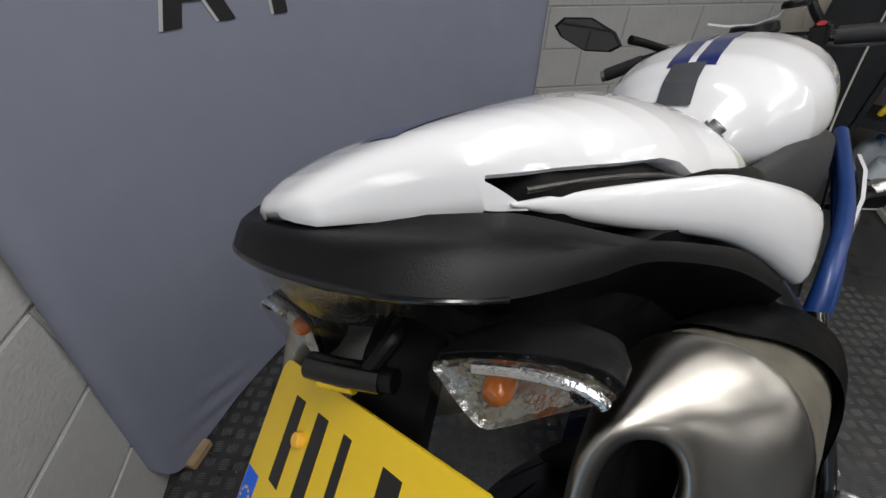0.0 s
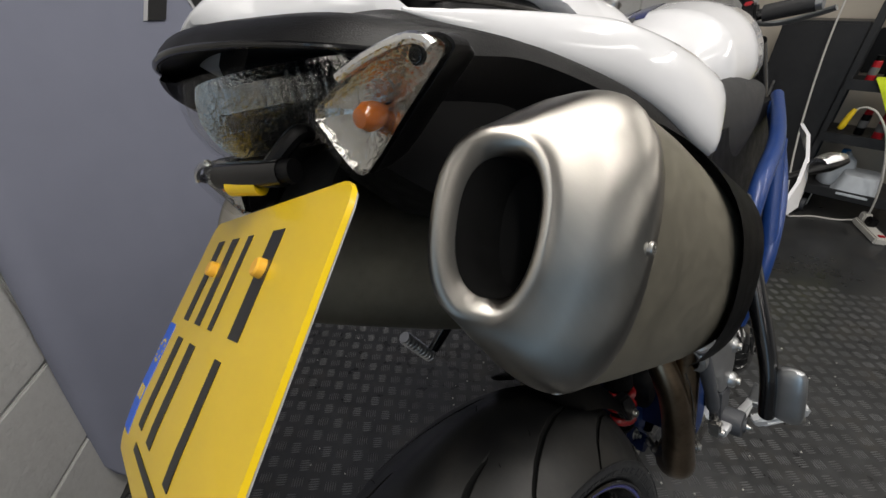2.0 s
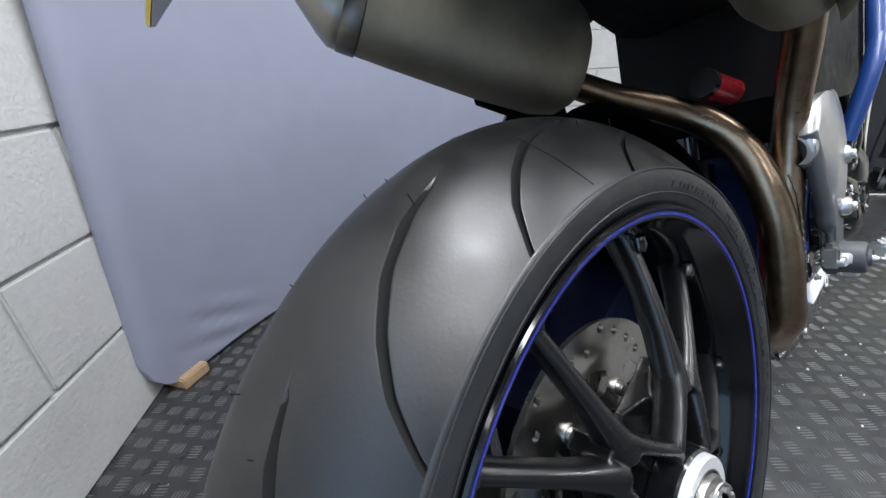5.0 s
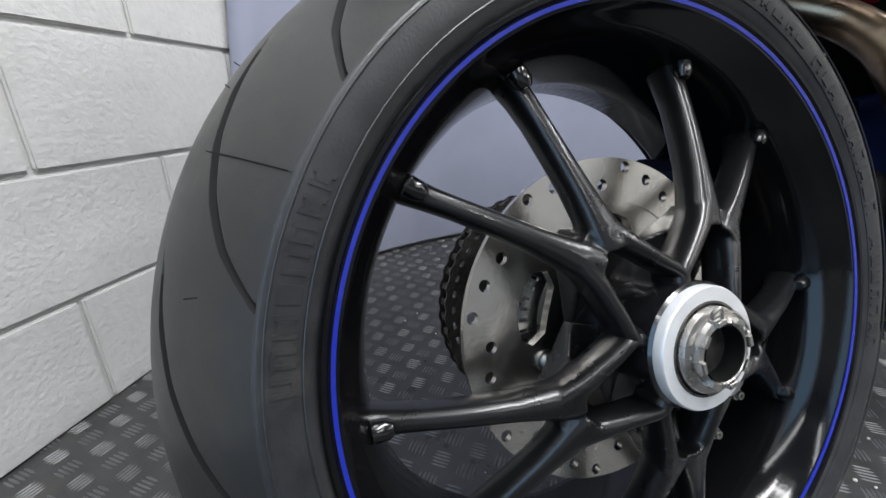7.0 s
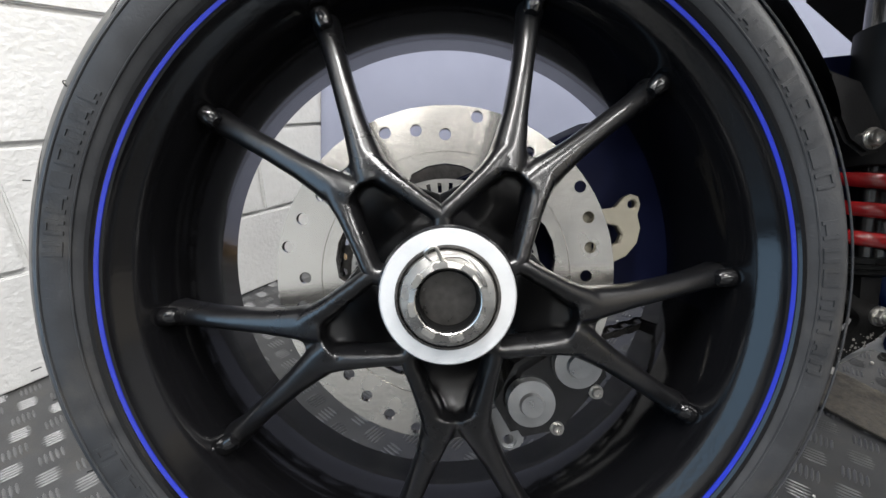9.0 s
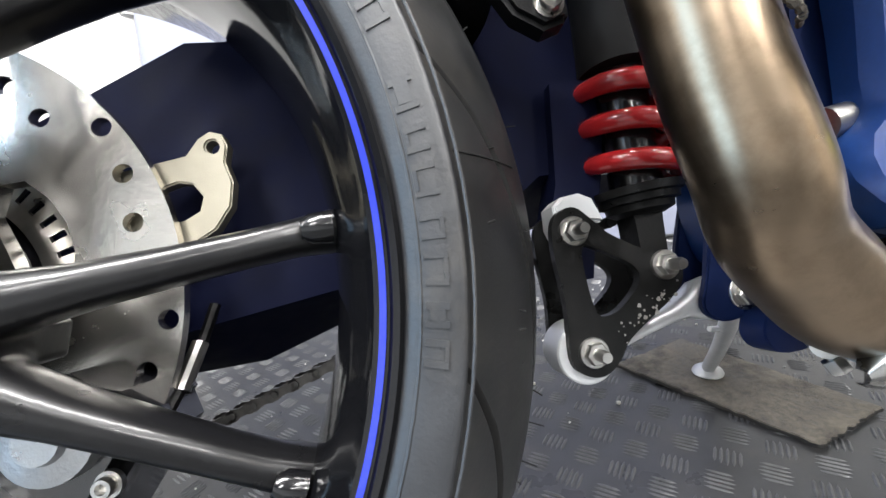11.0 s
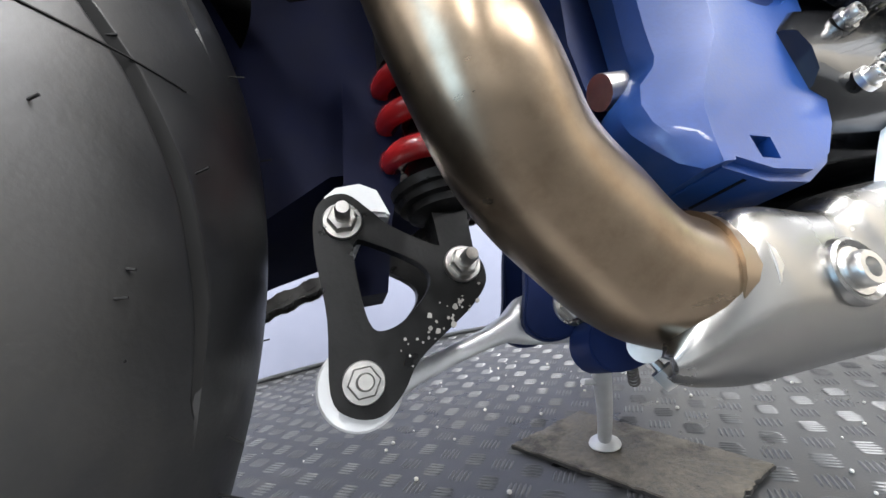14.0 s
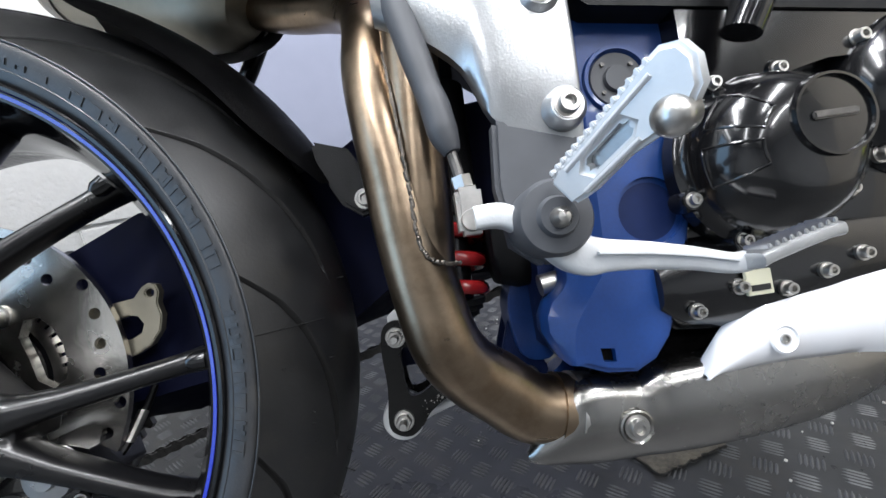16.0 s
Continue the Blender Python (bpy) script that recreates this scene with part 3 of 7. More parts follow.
ring = [[bm.verts.new((r * math.cos(2 * math.pi * i / n), y, r * math.sin(2 * math.pi * i / n))) for r, y in ((0.2240, -0.0832), (0.2239, -0.0843), (0.2215, -0.0837), (0.2214, -0.0826))] for i in range(n)]
for i in range(n):
    for j in range(3):
        bm.faces.new((ring[i][j], ring[i][j + 1], ring[(i + 1) % n][j + 1], ring[(i + 1) % n][j]))
part("rim_stripe", bm, BLUE_STRIPE, rim, "bright blue rim stripe tape")


def polar(r, deg, y):
    return Vector((r * math.cos(radians(deg)), y, r * math.sin(radians(deg))))


SPOKE_R = [0.04, 0.05, 0.078, 0.098, 0.14, 0.18, 0.206]
SPOKE_Y = [-0.103, -0.1025, -0.096, -0.090, -0.076, -0.061, -0.050]
ARM = [(0.082, 6.0, 0.0120, 0.027), (0.093, 7.6, 0.0120, 0.027), (0.105, 9.0, 0.0102, 0.026), (0.122, 10.6, 0.0084, 0.025), (0.147, 12.4, 0.0077, 0.025), (0.168, 13.6, 0.0075, 0.025), (0.185, 14.4, 0.0080, 0.027), (0.207, 15.0, 0.0105, 0.030)]
RAIL = [(0.096, 7.0, 0.0105, 0.027), (0.089, 9.4, 0.0088, 0.027), (0.078, 12.6, 0.0072, 0.027), (0.068, 17.2, 0.0064, 0.027), (0.058, 23.5, 0.0060, 0.027), (0.050, 31.8, 0.0058, 0.027), (0.0455, 36.5, 0.0064, 0.027), (0.038, 36.5, 0.007, 0.027)]


def rounded_rail(path, side, bm):
    """A cast rail with a rounded crown that follows the dish of the wheel."""
    pts = [polar(r, side * a, float(np.interp(r, SPOKE_R, SPOKE_Y))) for r, a, w, d in path]
    loops = []
    for i, (r, a, w, d) in enumerate(path):
        t = pts[min(i + 1, len(pts) - 1)] - pts[max(i - 1, 0)]
        across = Vector((t.z, 0, -t.x)).normalized()
        loop = []
        for j in range(16):
            q = 2 * math.pi * j / 16
            cx = math.copysign(abs(math.cos(q)) ** 0.8, math.cos(q))
            cy = math.copysign(abs(math.sin(q)) ** 0.8, math.sin(q))
            loop.append(pts[i] + across * w * cx + Vector((0, d / 2 - d / 2 * cy, 0)))
        loops.append(loop)
    return loft(loops, True, bm)


bm = bmesh.new()
for side in (-1, 1):
    rounded_rail(ARM, side, bm)
    rounded_rail(RAIL, side, bm)
# sloping floor of the pocket between the two inner rails
loft([[polar(r, -a, y), polar(r, a, y), polar(r, a, -0.05), polar(r, -a, -0.05)] for r, a, y in ((0.100, 4, -0.084), (0.088, 8, -0.081), (0.075, 17, -0.072), (0.062, 37, -0.058), (0.036, 40, -0.056))], True, bm)
spoke_me = finish("spoke", bm, SPOKE_PAINT, 75)
for k in range(5):
    mid = 57.6 + 72 * k
    ob = new("spoke", spoke_me)
    ob.parent = rim
    ob.matrix_local = Matrix.Rotation(-radians(mid), 4, "Y")
    tagged(ob, "satin black forked spoke")
    cast = ob.modifiers.new("cast", "REMESH")
    cast.mode, cast.voxel_size, cast.use_smooth_shade = "VOXEL", 0.0014, True
    fillet = ob.modifiers.new("fillet", "SMOOTH")
    fillet.factor, fillet.iterations = 0.5, 7
    for s in (-1, 1):
        p = polar(0.1965, mid + s * 14.8, -0.0555)
        part("spoke_boss", moved(lathe([(0.0001, 0.006), (0.004, 0.006), (0.0065, 0.002), (0.007, -0.006)], 16, axis="z"), Matrix.Translation(p) @ Vector((-p.x, -0.06, -p.z)).to_track_quat("Z", "Y").to_matrix().to_4x4()), BLACK_GLOSS, rim)
part("hub", lathe([(0.0175, -0.085), (0.039, -0.085), (0.0415, -0.098), (0.0415, -0.104), (0.04, -0.106), (0.036, -0.104), (0.036, -0.02), (0.052, -0.01), (0.06, 0.03), (0.0175, 0.03)], 64, closed=True), BLACK_PAINT, rim)
part("hub_ring", lathe([(0.029, -0.107), (0.0300, -0.1125), (0.0385, -0.1125), (0.0395, -0.111), (0.0395, -0.1), (0.028, -0.1)], 72, closed=True), ALLOY_WHITE, rim, "large machined silver hub washer")
nut = part("axle_nut", lathe([(0.0173, -0.105), (0.0173, -0.1215), (0.0185, -0.1225), (0.0212, -0.1215), (0.0215, -0.1180), (0.0265, -0.1165), (0.0275, -0.1145), (0.0275, -0.105)], 48, closed=True), STEEL, rim, "big castellated steel axle nut")
# black lining and end disc paint the shade inside the hollow axle
part("axle_bore", lathe([(0.0001, -0.03), (0.0158, -0.03), (0.0164, -0.1220), (0.0170, -0.1225), (0.0171, -0.03)], 40), DARK_BORE, rim, "dark hollow axle")
part("hub_groove", lathe([(0.0282, -0.1105), (0.0288, -0.1131), (0.0302, -0.1131), (0.0308, -0.1105)], 60), CHAIN_STEEL, rim, "dark ring round the axle nut")
for k in range(8):
    a = radians(45 * k + 12)
    m = Matrix.Rotation(-a, 4, "Y")
    part("castellation", moved(block((0.0185, -0.1245, -0.004), (0.0222, -0.1175, 0.004), 0.0006), m), STEEL, nut)
part("retaining_clip", tube(spline([(0.021, -0.117, 0.006), (0.019, -0.123, 0.012), (0.010, -0.122, 0.023), (0.0, -0.121, 0.0245), (-0.009, -0.122, 0.023), (-0.012, -0.124, 0.027), (-0.007, -0.125, 0.03), (-0.003, -0.123, 0.022)], 6), 0.0011, 8), STEEL, nut, "bent wire retaining clip")

# brake disc
holes = []
for k in range(32):
    r = (0.1085, 0.1135, 0.1185, 0.1235)[k % 4]
    holes.append(circle(r * math.cos(radians(11.25 * k)), r * math.sin(radians(11.25 * k)), 0.0046, 14))
disc = part("brake_disc", plate([circle(0, 0, 0.130, 120), circle(0, 0, 0.096, 90)] + holes, -0.03, -0.025), DISC_STEEL, bike, "drilled steel rear brake disc")
slots = []
for k in range(5):
    slots.append([(r * math.cos(radians(a)), r * math.sin(radians(a))) for r, a in [(0.062, 72 * k + 1), (0.074, 72 * k - 5), (0.083, 72 * k + 0), (0.086, 72 * k + 9), (0.087, 72 * k + 18), (0.086, 72 * k + 27), (0.083, 72 * k + 36), (0.074, 72 * k + 41), (0.062, 72 * k + 35), (0.060, 72 * k + 18)]])
part("disc_carrier", plate([circle(0, 0, 0.0975, 90), circle(0, 0, 0.045, 60)] + slots, -0.029, -0.0215), DISC_STEEL, disc, "polished steel disc centre")
sens = []
for k in range(50):
    a = 7.2 * k
    sens.append([(r * math.cos(radians(a + b)), r * math.sin(radians(a + b))) for r, b in ((0.066, -1.3), (0.074, -1.3), (0.074, 1.3), (0.066, 1.3))])
part("sensor_ring", plate([circle(0, 0, 0.077, 90), circle(0, 0, 0.058, 60)] + sens, -0.012, -0.010), STEEL, disc, "slotted wheel speed sensor ring")
for k in range(5):
    p = polar(0.066, 72 * k + 54, -0.03)
    bolt("disc_bolt", p, disc, 0.0065, 0.006)

# caliper under the hub
caliper = part("brake_caliper", plate([[(0.035, -0.105), (0.05, -0.075), (0.085, -0.052), (0.112, -0.062), (0.118, -0.085), (0.085, -0.125), (0.05, -0.132)]], -0.062, -0.005, 0.006), BLACK_PAINT, bike, "black twin-piston rear brake caliper")
for p, r in (((0.093, -0.0, -0.072), 0.017), ((0.060, -0.0, -0.1), 0.017)):
    part("piston_boss", lathe([(0.0001, -0.072), (0.008, -0.072), (0.009, -0.069), (r, -0.068), (r * 1.05, -0.06)], 28, centre=p), ALLOY, caliper, "round pale alloy boss")
for p in ((0.108, -0.062, -0.094), (0.080, -0.062, -0.121)):
    bolt("caliper_bolt", p, caliper, 0.0038, 0.004)
part("caliper_lug", plate([[(0.03, -0.112), (0.045, -0.105), (0.06, -0.125), (0.058, -0.142), (0.046, -0.147), (0.035, -0.138)], circle(0.047, -0.137, 0.004)], -0.05, -0.035, 0.002), ALLOY, caliper)
part("brake_hose", tube(spline([(0.128, 0.0, -0.02), (0.12, -0.01, -0.045), (0.112, -0.03, -0.07)], 6), 0.0028, 8), BLACK_PLASTIC, bike)
part("hose_union", tube([(0.122, -0.008, -0.038), (0.117, -0.02, -0.058)], 0.004, 10), STEEL, bike)
part("caliper_bracket", plate([[(0.09, 0.058), (0.12, 0.060), (0.148, 0.063), (0.156, 0.072), (0.163, 0.0755), (0.170, 0.073), (0.1725, 0.066), (0.170, 0.056), (0.173, 0.044), (0.170, 0.030), (0.160, 0.018), (0.145, 0.011), (0.11, 0.005)], circle(0.164, 0.066, 0.004), [(0.125, 0.044), (0.142, 0.048), (0.150, 0.046), (0.155, 0.038), (0.152, 0.030), (0.143, 0.026), (0.127, 0.024)]], -0.008, 0.0, 0.001, lambda co: Vector((0.086 + (co.x - 0.10) * 0.82, co.y, 0.034 + (co.z - 0.035) * 0.85))), CAN_BODY, bike, "bare alloy brake bracket")

# sprocket and chain on the far side
teeth = []
for k in range(42):
    for r, b in ((0.098, -3.0), (0.104, -1.4), (0.104, 1.4), (0.098, 3.0)):
        a = radians(360 / 42 * k + b)
        teeth.append((r * math.cos(a), r * math.sin(a)))
sprocket = part("sprocket", plate([teeth, circle(0, 0, 0.055, 40)] + [circle(0.078 * math.cos(radians(60 * k)), 0.078 * math.sin(radians(60 * k)), 0.012, 14) for k in range(6)], 0.062, 0.068), CHAIN_STEEL, bike, "dark steel rear sprocket")
chain = part("chain_rollers", tube([(0, 0.06, 0.105), (0, 0.07, 0.105)], 0.004, 8), CHAIN_STEEL, bike, "oily dark steel drive chain")
path = [Vector((0.47, 0.065, 0.018)) + (Vector((0.03, 0.065, -0.113)) - Vector((0.47, 0.065, 0.018))) * t for t in np.linspace(0.0, 0.97, 34).tolist()]
path += [polar(0.107, a, 0.065) for a in np.linspace(286, 100, 40).tolist()]
path += [Vector((0.0 + 0.47 * t, 0.065, 0.108 + (0.088 - 0.108) * t)) for t in np.linspace(0.03, 1.0, 34).tolist()]
link_loops = [[(-0.0055, -0.0042), (-0.002, -0.003), (0.002, -0.003), (0.0055, -0.0042), (0.0095, -0.0035), (0.0115, 0), (0.0095, 0.0035), (0.0055, 0.0042), (0.002, 0.003), (-0.002, 0.003), (-0.0055, 0.0042), (-0.0095, 0.0035), (-0.0115, 0), (-0.0095, -0.0035)]]
link_bm = plate(link_loops, -0.0095, -0.0075)
bm2 = plate(link_loops, 0.0075, 0.0095)
tmp = bpy.data.meshes.new("t")
bm2.to_mesh(tmp)
bm2.free()
link_bm.from_mesh(tmp)
for dx in (-0.006, 0.006):
    lathe([(0.0001, -0.0105), (0.0022, -0.0105), (0.0022, 0.0105), (0.0001, 0.0105)], 8, centre=(dx, 0, 0), bm=link_bm)
link_me = finish("chain_link", link_bm, CHAIN_STEEL)
pts = path
acc, last = 0.0, pts[0]
for a, b in zip(pts, pts[1:]):
    seg = (b - a).length
    while acc <= seg:
        p = a + (b - a) * (acc / seg)
        d = (b - a).normalized()
        ob = new("chain_link", link_me)
        ob.parent = chain
        ob.matrix_local = Matrix.Translation(p) @ Matrix.Rotation(math.atan2(-d.z, d.x), 4, "Y")
        acc += 0.0145
    acc -= seg

# swing arm and hub carrier
part("swing_arm", loft([[Vector((x, y, z)) for y, z in ring_] for x, ring_ in [
    (-0.045, [(0.01, -0.05), (0.058, -0.05), (0.058, 0.06), (0.01, 0.06)]),
    (0.05, [(0.0, -0.04), (0.058, -0.06), (0.058, 0.10), (0.0, 0.09)]),
    (0.13, [(0.0, -0.03), (0.055, -0.06), (0.055, 0.135), (0.0, 0.125)]),
    (0.22, [(0.02, -0.02), (0.105, -0.035), (0.105, 0.12), (0.02, 0.13)]),
    (0.285, [(0.04, 0.0), (0.12, -0.01), (0.12, 0.15), (0.04, 0.16)]),
    (0.33, [(0.045, 0.03), (0.12, 0.0), (0.12, 0.18), (0.045, 0.19)]),
    (0.44, [(0.045, 0.03), (0.12, 0.02), (0.12, 0.19), (0.045, 0.20)]),
    (0.49, [(0.03, 0.04), (0.12, 0.04), (0.12, 0.18), (0.03, 0.19)])]]), NAVY, bike, "dark navy single-sided swing arm")
part("shock_mount_leg", loft([[Vector((x - w, y, z)), Vector((x + w, y, z)), Vector((x + w, y + 0.03, z)), Vector((x - w, y + 0.03, z))] for x, y, z, w in [(0.366, 0.035, 0.09, 0.02), (0.352, 0.034, 0.02, 0.016), (0.342, 0.032, -0.005, 0.016), (0.338, 0.032, -0.045, 0.010)]]), NAVY, bike)


def tl(bm):
    return moved(bm, TAIL)


def tl_pt(x, y, z):
    return TAIL @ Vector((x, y, z))


def egg(cy, cz, hw, up, down, n=28, sq=0.8):
    """A rounded closed outline in the yz plane."""
    out = []
    for i in range(n):
        a = 2 * math.pi * i / n
        c, s = math.cos(a), math.sin(a)
        out.append((cy + hw * math.copysign(abs(s) ** sq, s), cz + (up if c > 0 else down) * math.copysign(abs(c) ** sq, c)))
    return out


# seat cowl: x, centre y, half width, top z, base z, roundness, z at which the side is trimmed
COWL = [(-0.0660, 0.036, 0.010, 0.1060, 0.1030, 0.7, 0.0), (-0.0645, 0.036, 0.021, 0.1090, 0.0990, 0.62, 0.0), (-0.058, 0.0355, 0.032, 0.1135, 0.0930, 0.55, 0.0), (-0.04, 0.034, 0.046, 0.1190, 0.0865, 0.54, 0.0), (-0.015, 0.029, 0.066, 0.1225, 0.0775, 0.55, 0.0), (0.003, 0.026, 0.082, 0.1240, 0.0715, 0.57, 0.0), (0.011, 0.0245, 0.0885, 0.1245, 0.069, 0.58, 0.0), (0.0125, 0.0243, 0.0897, 0.1246, 0.068, 0.58, 0.080), (0.016, 0.0238, 0.0925, 0.1248, 0.066, 0.58, 0.089), (0.035, 0.0208, 0.1065, 0.1246, 0.058, 0.61, 0.083), (0.05, 0.018, 0.116, 0.1240, 0.052, 0.64, 0.079), (0.07, 0.015, 0.1265, 0.1230, 0.045, 0.68, 0.0725), (0.09, 0.012, 0.134, 0.1215, 0.038, 0.72, 0.066), (0.125, 0.008, 0.143, 0.1185, 0.032, 0.80, 0.056), (0.142, 0.006, 0.1455, 0.1170, 0.032, 0.86, 0.047), (0.155, 0.005, 0.147, 0.1160, 0.033, 0.90, 0.034), (0.19, 0.003, 0.153, 0.1120, 0.024, 1.0, 0.0), (0.222, 0.0, 0.162, 0.104, 0.012, 1.1, 0.0), (0.245, 0.0, 0.164, 0.085, 0.005, 1.15, 0.0), (0.262, 0.0, 0.163, 0.052, 0.0, 1.1, 0.0), (0.27, 0.0, 0.15, 0.02, -0.002, 1.0, 0.0)]


def cowl_at(x):
    col = list(zip(*COWL))
    return [float(np.interp(x, col[0], c)) for c in col[1:]]


def cowl_pt(x, a, off=0.0):
    yc, hw, zt, ze, p, trim = cowl_at(x)
    s, c = math.sin(a), math.cos(a)
    return Vector((x, yc - (hw + off) * math.copysign(abs(s) ** p, s), ze + (zt - ze + off) * abs(c) ** p))


def cowl_end(x):
    yc, hw, zt, ze, p, trim = cowl_at(x)
    f = max(0.0, min(1.0, (trim - ze) / (zt - ze)))
    return math.acos(f ** (1 / p))


xs = sorted(set(np.linspace(-0.066, 0.27, 60).tolist() + [c[0] for c in COWL]))
loops = []
for x in xs:
    end = cowl_end(x)
    outer = [cowl_pt(x, max(-end, min(end, f)) * (1 + 1e-5 * f)) for f in np.linspace(-math.pi / 2, math.pi / 2, 61).tolist()]
    l, r = outer[0], outer[-1]
    yc = (l.y + r.y) / 2
    hw = (l.y - r.y) / 2
    loops.append(outer + [Vector((x, yc - hw * 0.97, r.z - 0.002)), Vector((x, yc - hw * 0.82, r.z + 0.002)), Vector((x, yc + hw * 0.82, l.z + 0.002)), Vector((x, yc + hw * 0.97, l.z - 0.002))])
cowl = part("seat_cowl", tl(loft(loops)), WHITE, bike, "pearl white single-seat cowl with a dark blue stripe", 40)
for side in (1, -1):
    # the corner of the cowl that slants down below the grab slot
    bm = bmesh.new()
    rows = []
    for x in np.linspace(0.0110, 0.030, 10).tolist():
        yc, hw, zt, ze, p, trim = cowl_at(x)
        top = max(ze + 0.0003, 0.0890 + (ze - 0.0890) * (x - 0.0120) / 0.018 + 0.0001)
        a0 = math.acos(min(1.0, max(0.0, (top - ze) / (zt - ze))) ** (1 / p))
        rows.append([bm.verts.new(cowl_pt(x, side * (a0 + (math.pi / 2 - a0) * k / 8), 0.0003)) for k in range(9)])
    for a, b in zip(rows, rows[1:]):
        for i in range(8):
            bm.faces.new((a[i], a[i + 1], b[i + 1], b[i]))
    bmesh.ops.recalc_face_normals(bm, faces=bm.faces)
    part("cowl_corner", tl(bm), WHITE, cowl, "", 60)
bm = bmesh.new()
rows = []
for x in np.linspace(0.006, 0.118, 26).tolist():
    f = (x + 0.022) / 0.14
    yc, hw, zt, ze, p, trim = cowl_at(x)
    y0, y1 = -0.042 + 0.012 * f, -0.022 + 0.05 * min(1, f * 2.2) - 0.012 * f
    row = []
    for y in np.linspace(y0, y1, 8).tolist():
        s = min(1, abs(y) / hw) ** (1 / p)
        q = cowl_pt(x, -math.copysign(math.asin(s), y), 0.0008)
        row.append(bm.verts.new(q))
    rows.append(row)
for a, b in zip(rows, rows[1:]):
    for i in range(7):
        bm.faces.new((a[i], a[i + 1], b[i + 1], b[i]))
part("cowl_stripe", tl(bm), DECAL_BLUE, cowl, "dark blue stripe decal", 60)
q = cowl_pt(0.230, radians(64), 0.002)
bolt("cowl_bolt", TAIL @ q, cowl, 0.0072, 0.005, axis=TAIL.to_3x3() @ Vector((0.15, -0.8, 0.55)))

# tail moulding under the cowl
loops = []
for x, yr, yl, z0, z1 in [(-0.046, -0.010, 0.056, 0.066, 0.090), (-0.03, 0.006, 0.068, 0.058, 0.084), (0.0, 0.038, 0.092, 0.042, 0.074), (0.012, 0.048, 0.100, 0.038, 0.072), (0.030, 0.066, 0.112, 0.034, 0.073), (0.045, 0.088, 0.124, 0.03, 0.082), (0.06, 0.097, 0.129, 0.024, 0.081), (0.114, 0.121, 0.136, 0.0, 0.064), (0.153, 0.130, 0.142, -0.02, 0.042), (0.2, 0.15, 0.15, -0.03, 0.028), (0.26, 0.166, 0.162, -0.06, 0.006), (0.31, 0.172, 0.165, -0.08, -0.016)]:
    loops.append([Vector((x, y, z)) for y, z in ((-yr, z0 + 0.01), (-yr - 0.003, (z0 + z1) / 2), (-yr, z1 - 0.012), (-yr + 0.004, z1 - 0.004), (-yr + 0.014, z1), (yl - 0.012, z1), (yl, z1 - 0.006), (yl, z0 + 0.01), (yl - 0.02, z0), (-yr + 0.02, z0))])
dense = [spline([l[i] for l in loops], 4) for i in range(len(loops[0]))]
part("tail_base", tl(loft([[dense[i][k] for i in range(len(dense))] for k in range(len(dense[0]))])), BLACK_PLASTIC, bike, "matt black tail moulding", 30)
for s in (-1, 1):
    pts = spline([(0.03, -0.026 + s * 0.110 - 0.0 * s, 0.073) if s > 0 else (0.03, -0.083, 0.073), (0.08, s * 0.107, 0.060), (0.13, s * 0.128, 0.042), (0.18, s * 0.146, 0.016), (0.24, s * 0.165, -0.012)], 6)
    part("slot_strip", tl(tube(pts, 0.0022, 8)), CHAIN_STEEL, bike, "dull steel edge strip")

# white side panels
for s in (1, -1):
    loops = []
    for x, y, z0, z1, d in [(0.022, -0.080, 0.066, 0.0685, 0.003), (0.04, -0.089, 0.054, 0.0645, 0.010), (0.08, -0.113, 0.026, 0.054, 0.018), (0.13, -0.143, -0.004, 0.039, 0.022), (0.17, -0.166, -0.032, 0.025, 0.026), (0.205, -0.184, -0.066, 0.006, 0.028), (0.235, -0.196, -0.100, -0.011, 0.03), (0.255, -0.203, -0.114, -0.024, 0.03), (0.275, -0.208, -0.088, -0.040, 0.028), (0.29, -0.210, -0.078, -0.056, 0.02)]:
        zm, h = (z0 + z1) / 2, (z1 - z0) / 2
        loop = []
        for i in range(16):
            a = math.pi * 2 * i / 16
            loop.append(Vector((x, -s * (abs(y) - 0.004 + d * 0.4 * math.cos(a)), zm + h * math.copysign(abs(math.sin(a)) ** 0.8, math.sin(a)))))
        loops.append(loop)
    dense = [spline([l[i] for l in loops], 5) for i in range(16)]
    loops = [[dense[i][k] for i in range(16)] for k in range(len(dense[0]))]
    part("side_panel", tl(loft(loops)), WHITE, bike, "pearl white curved tail side panel", 60)

# brow over the tail light and the creased flanks that run forward from it
IN = [(-0.028, 0.105, 0.098), (-0.048, 0.06, 0.099), (-0.040, 0.01, 0.091), (-0.018, -0.030, 0.080), (0.009, -0.074, 0.068), (0.03, -0.090, 0.055), (0.066, -0.130, 0.024), (0.12, -0.148, -0.006), (0.18, -0.172, -0.044), (0.232, -0.190, -0.096)]
OUT = [(-0.045, 0.122, 0.091), (-0.082, 0.075, 0.091), (-0.092, 0.025, 0.084), (-0.083, -0.025, 0.069), (-0.062, -0.066, 0.052), (-0.030, -0.096, 0.036), (0.02, -0.120, 0.021), (0.07, -0.138, 0.006), (0.15, -0.168, -0.044), (0.222, -0.190, -0.108)]


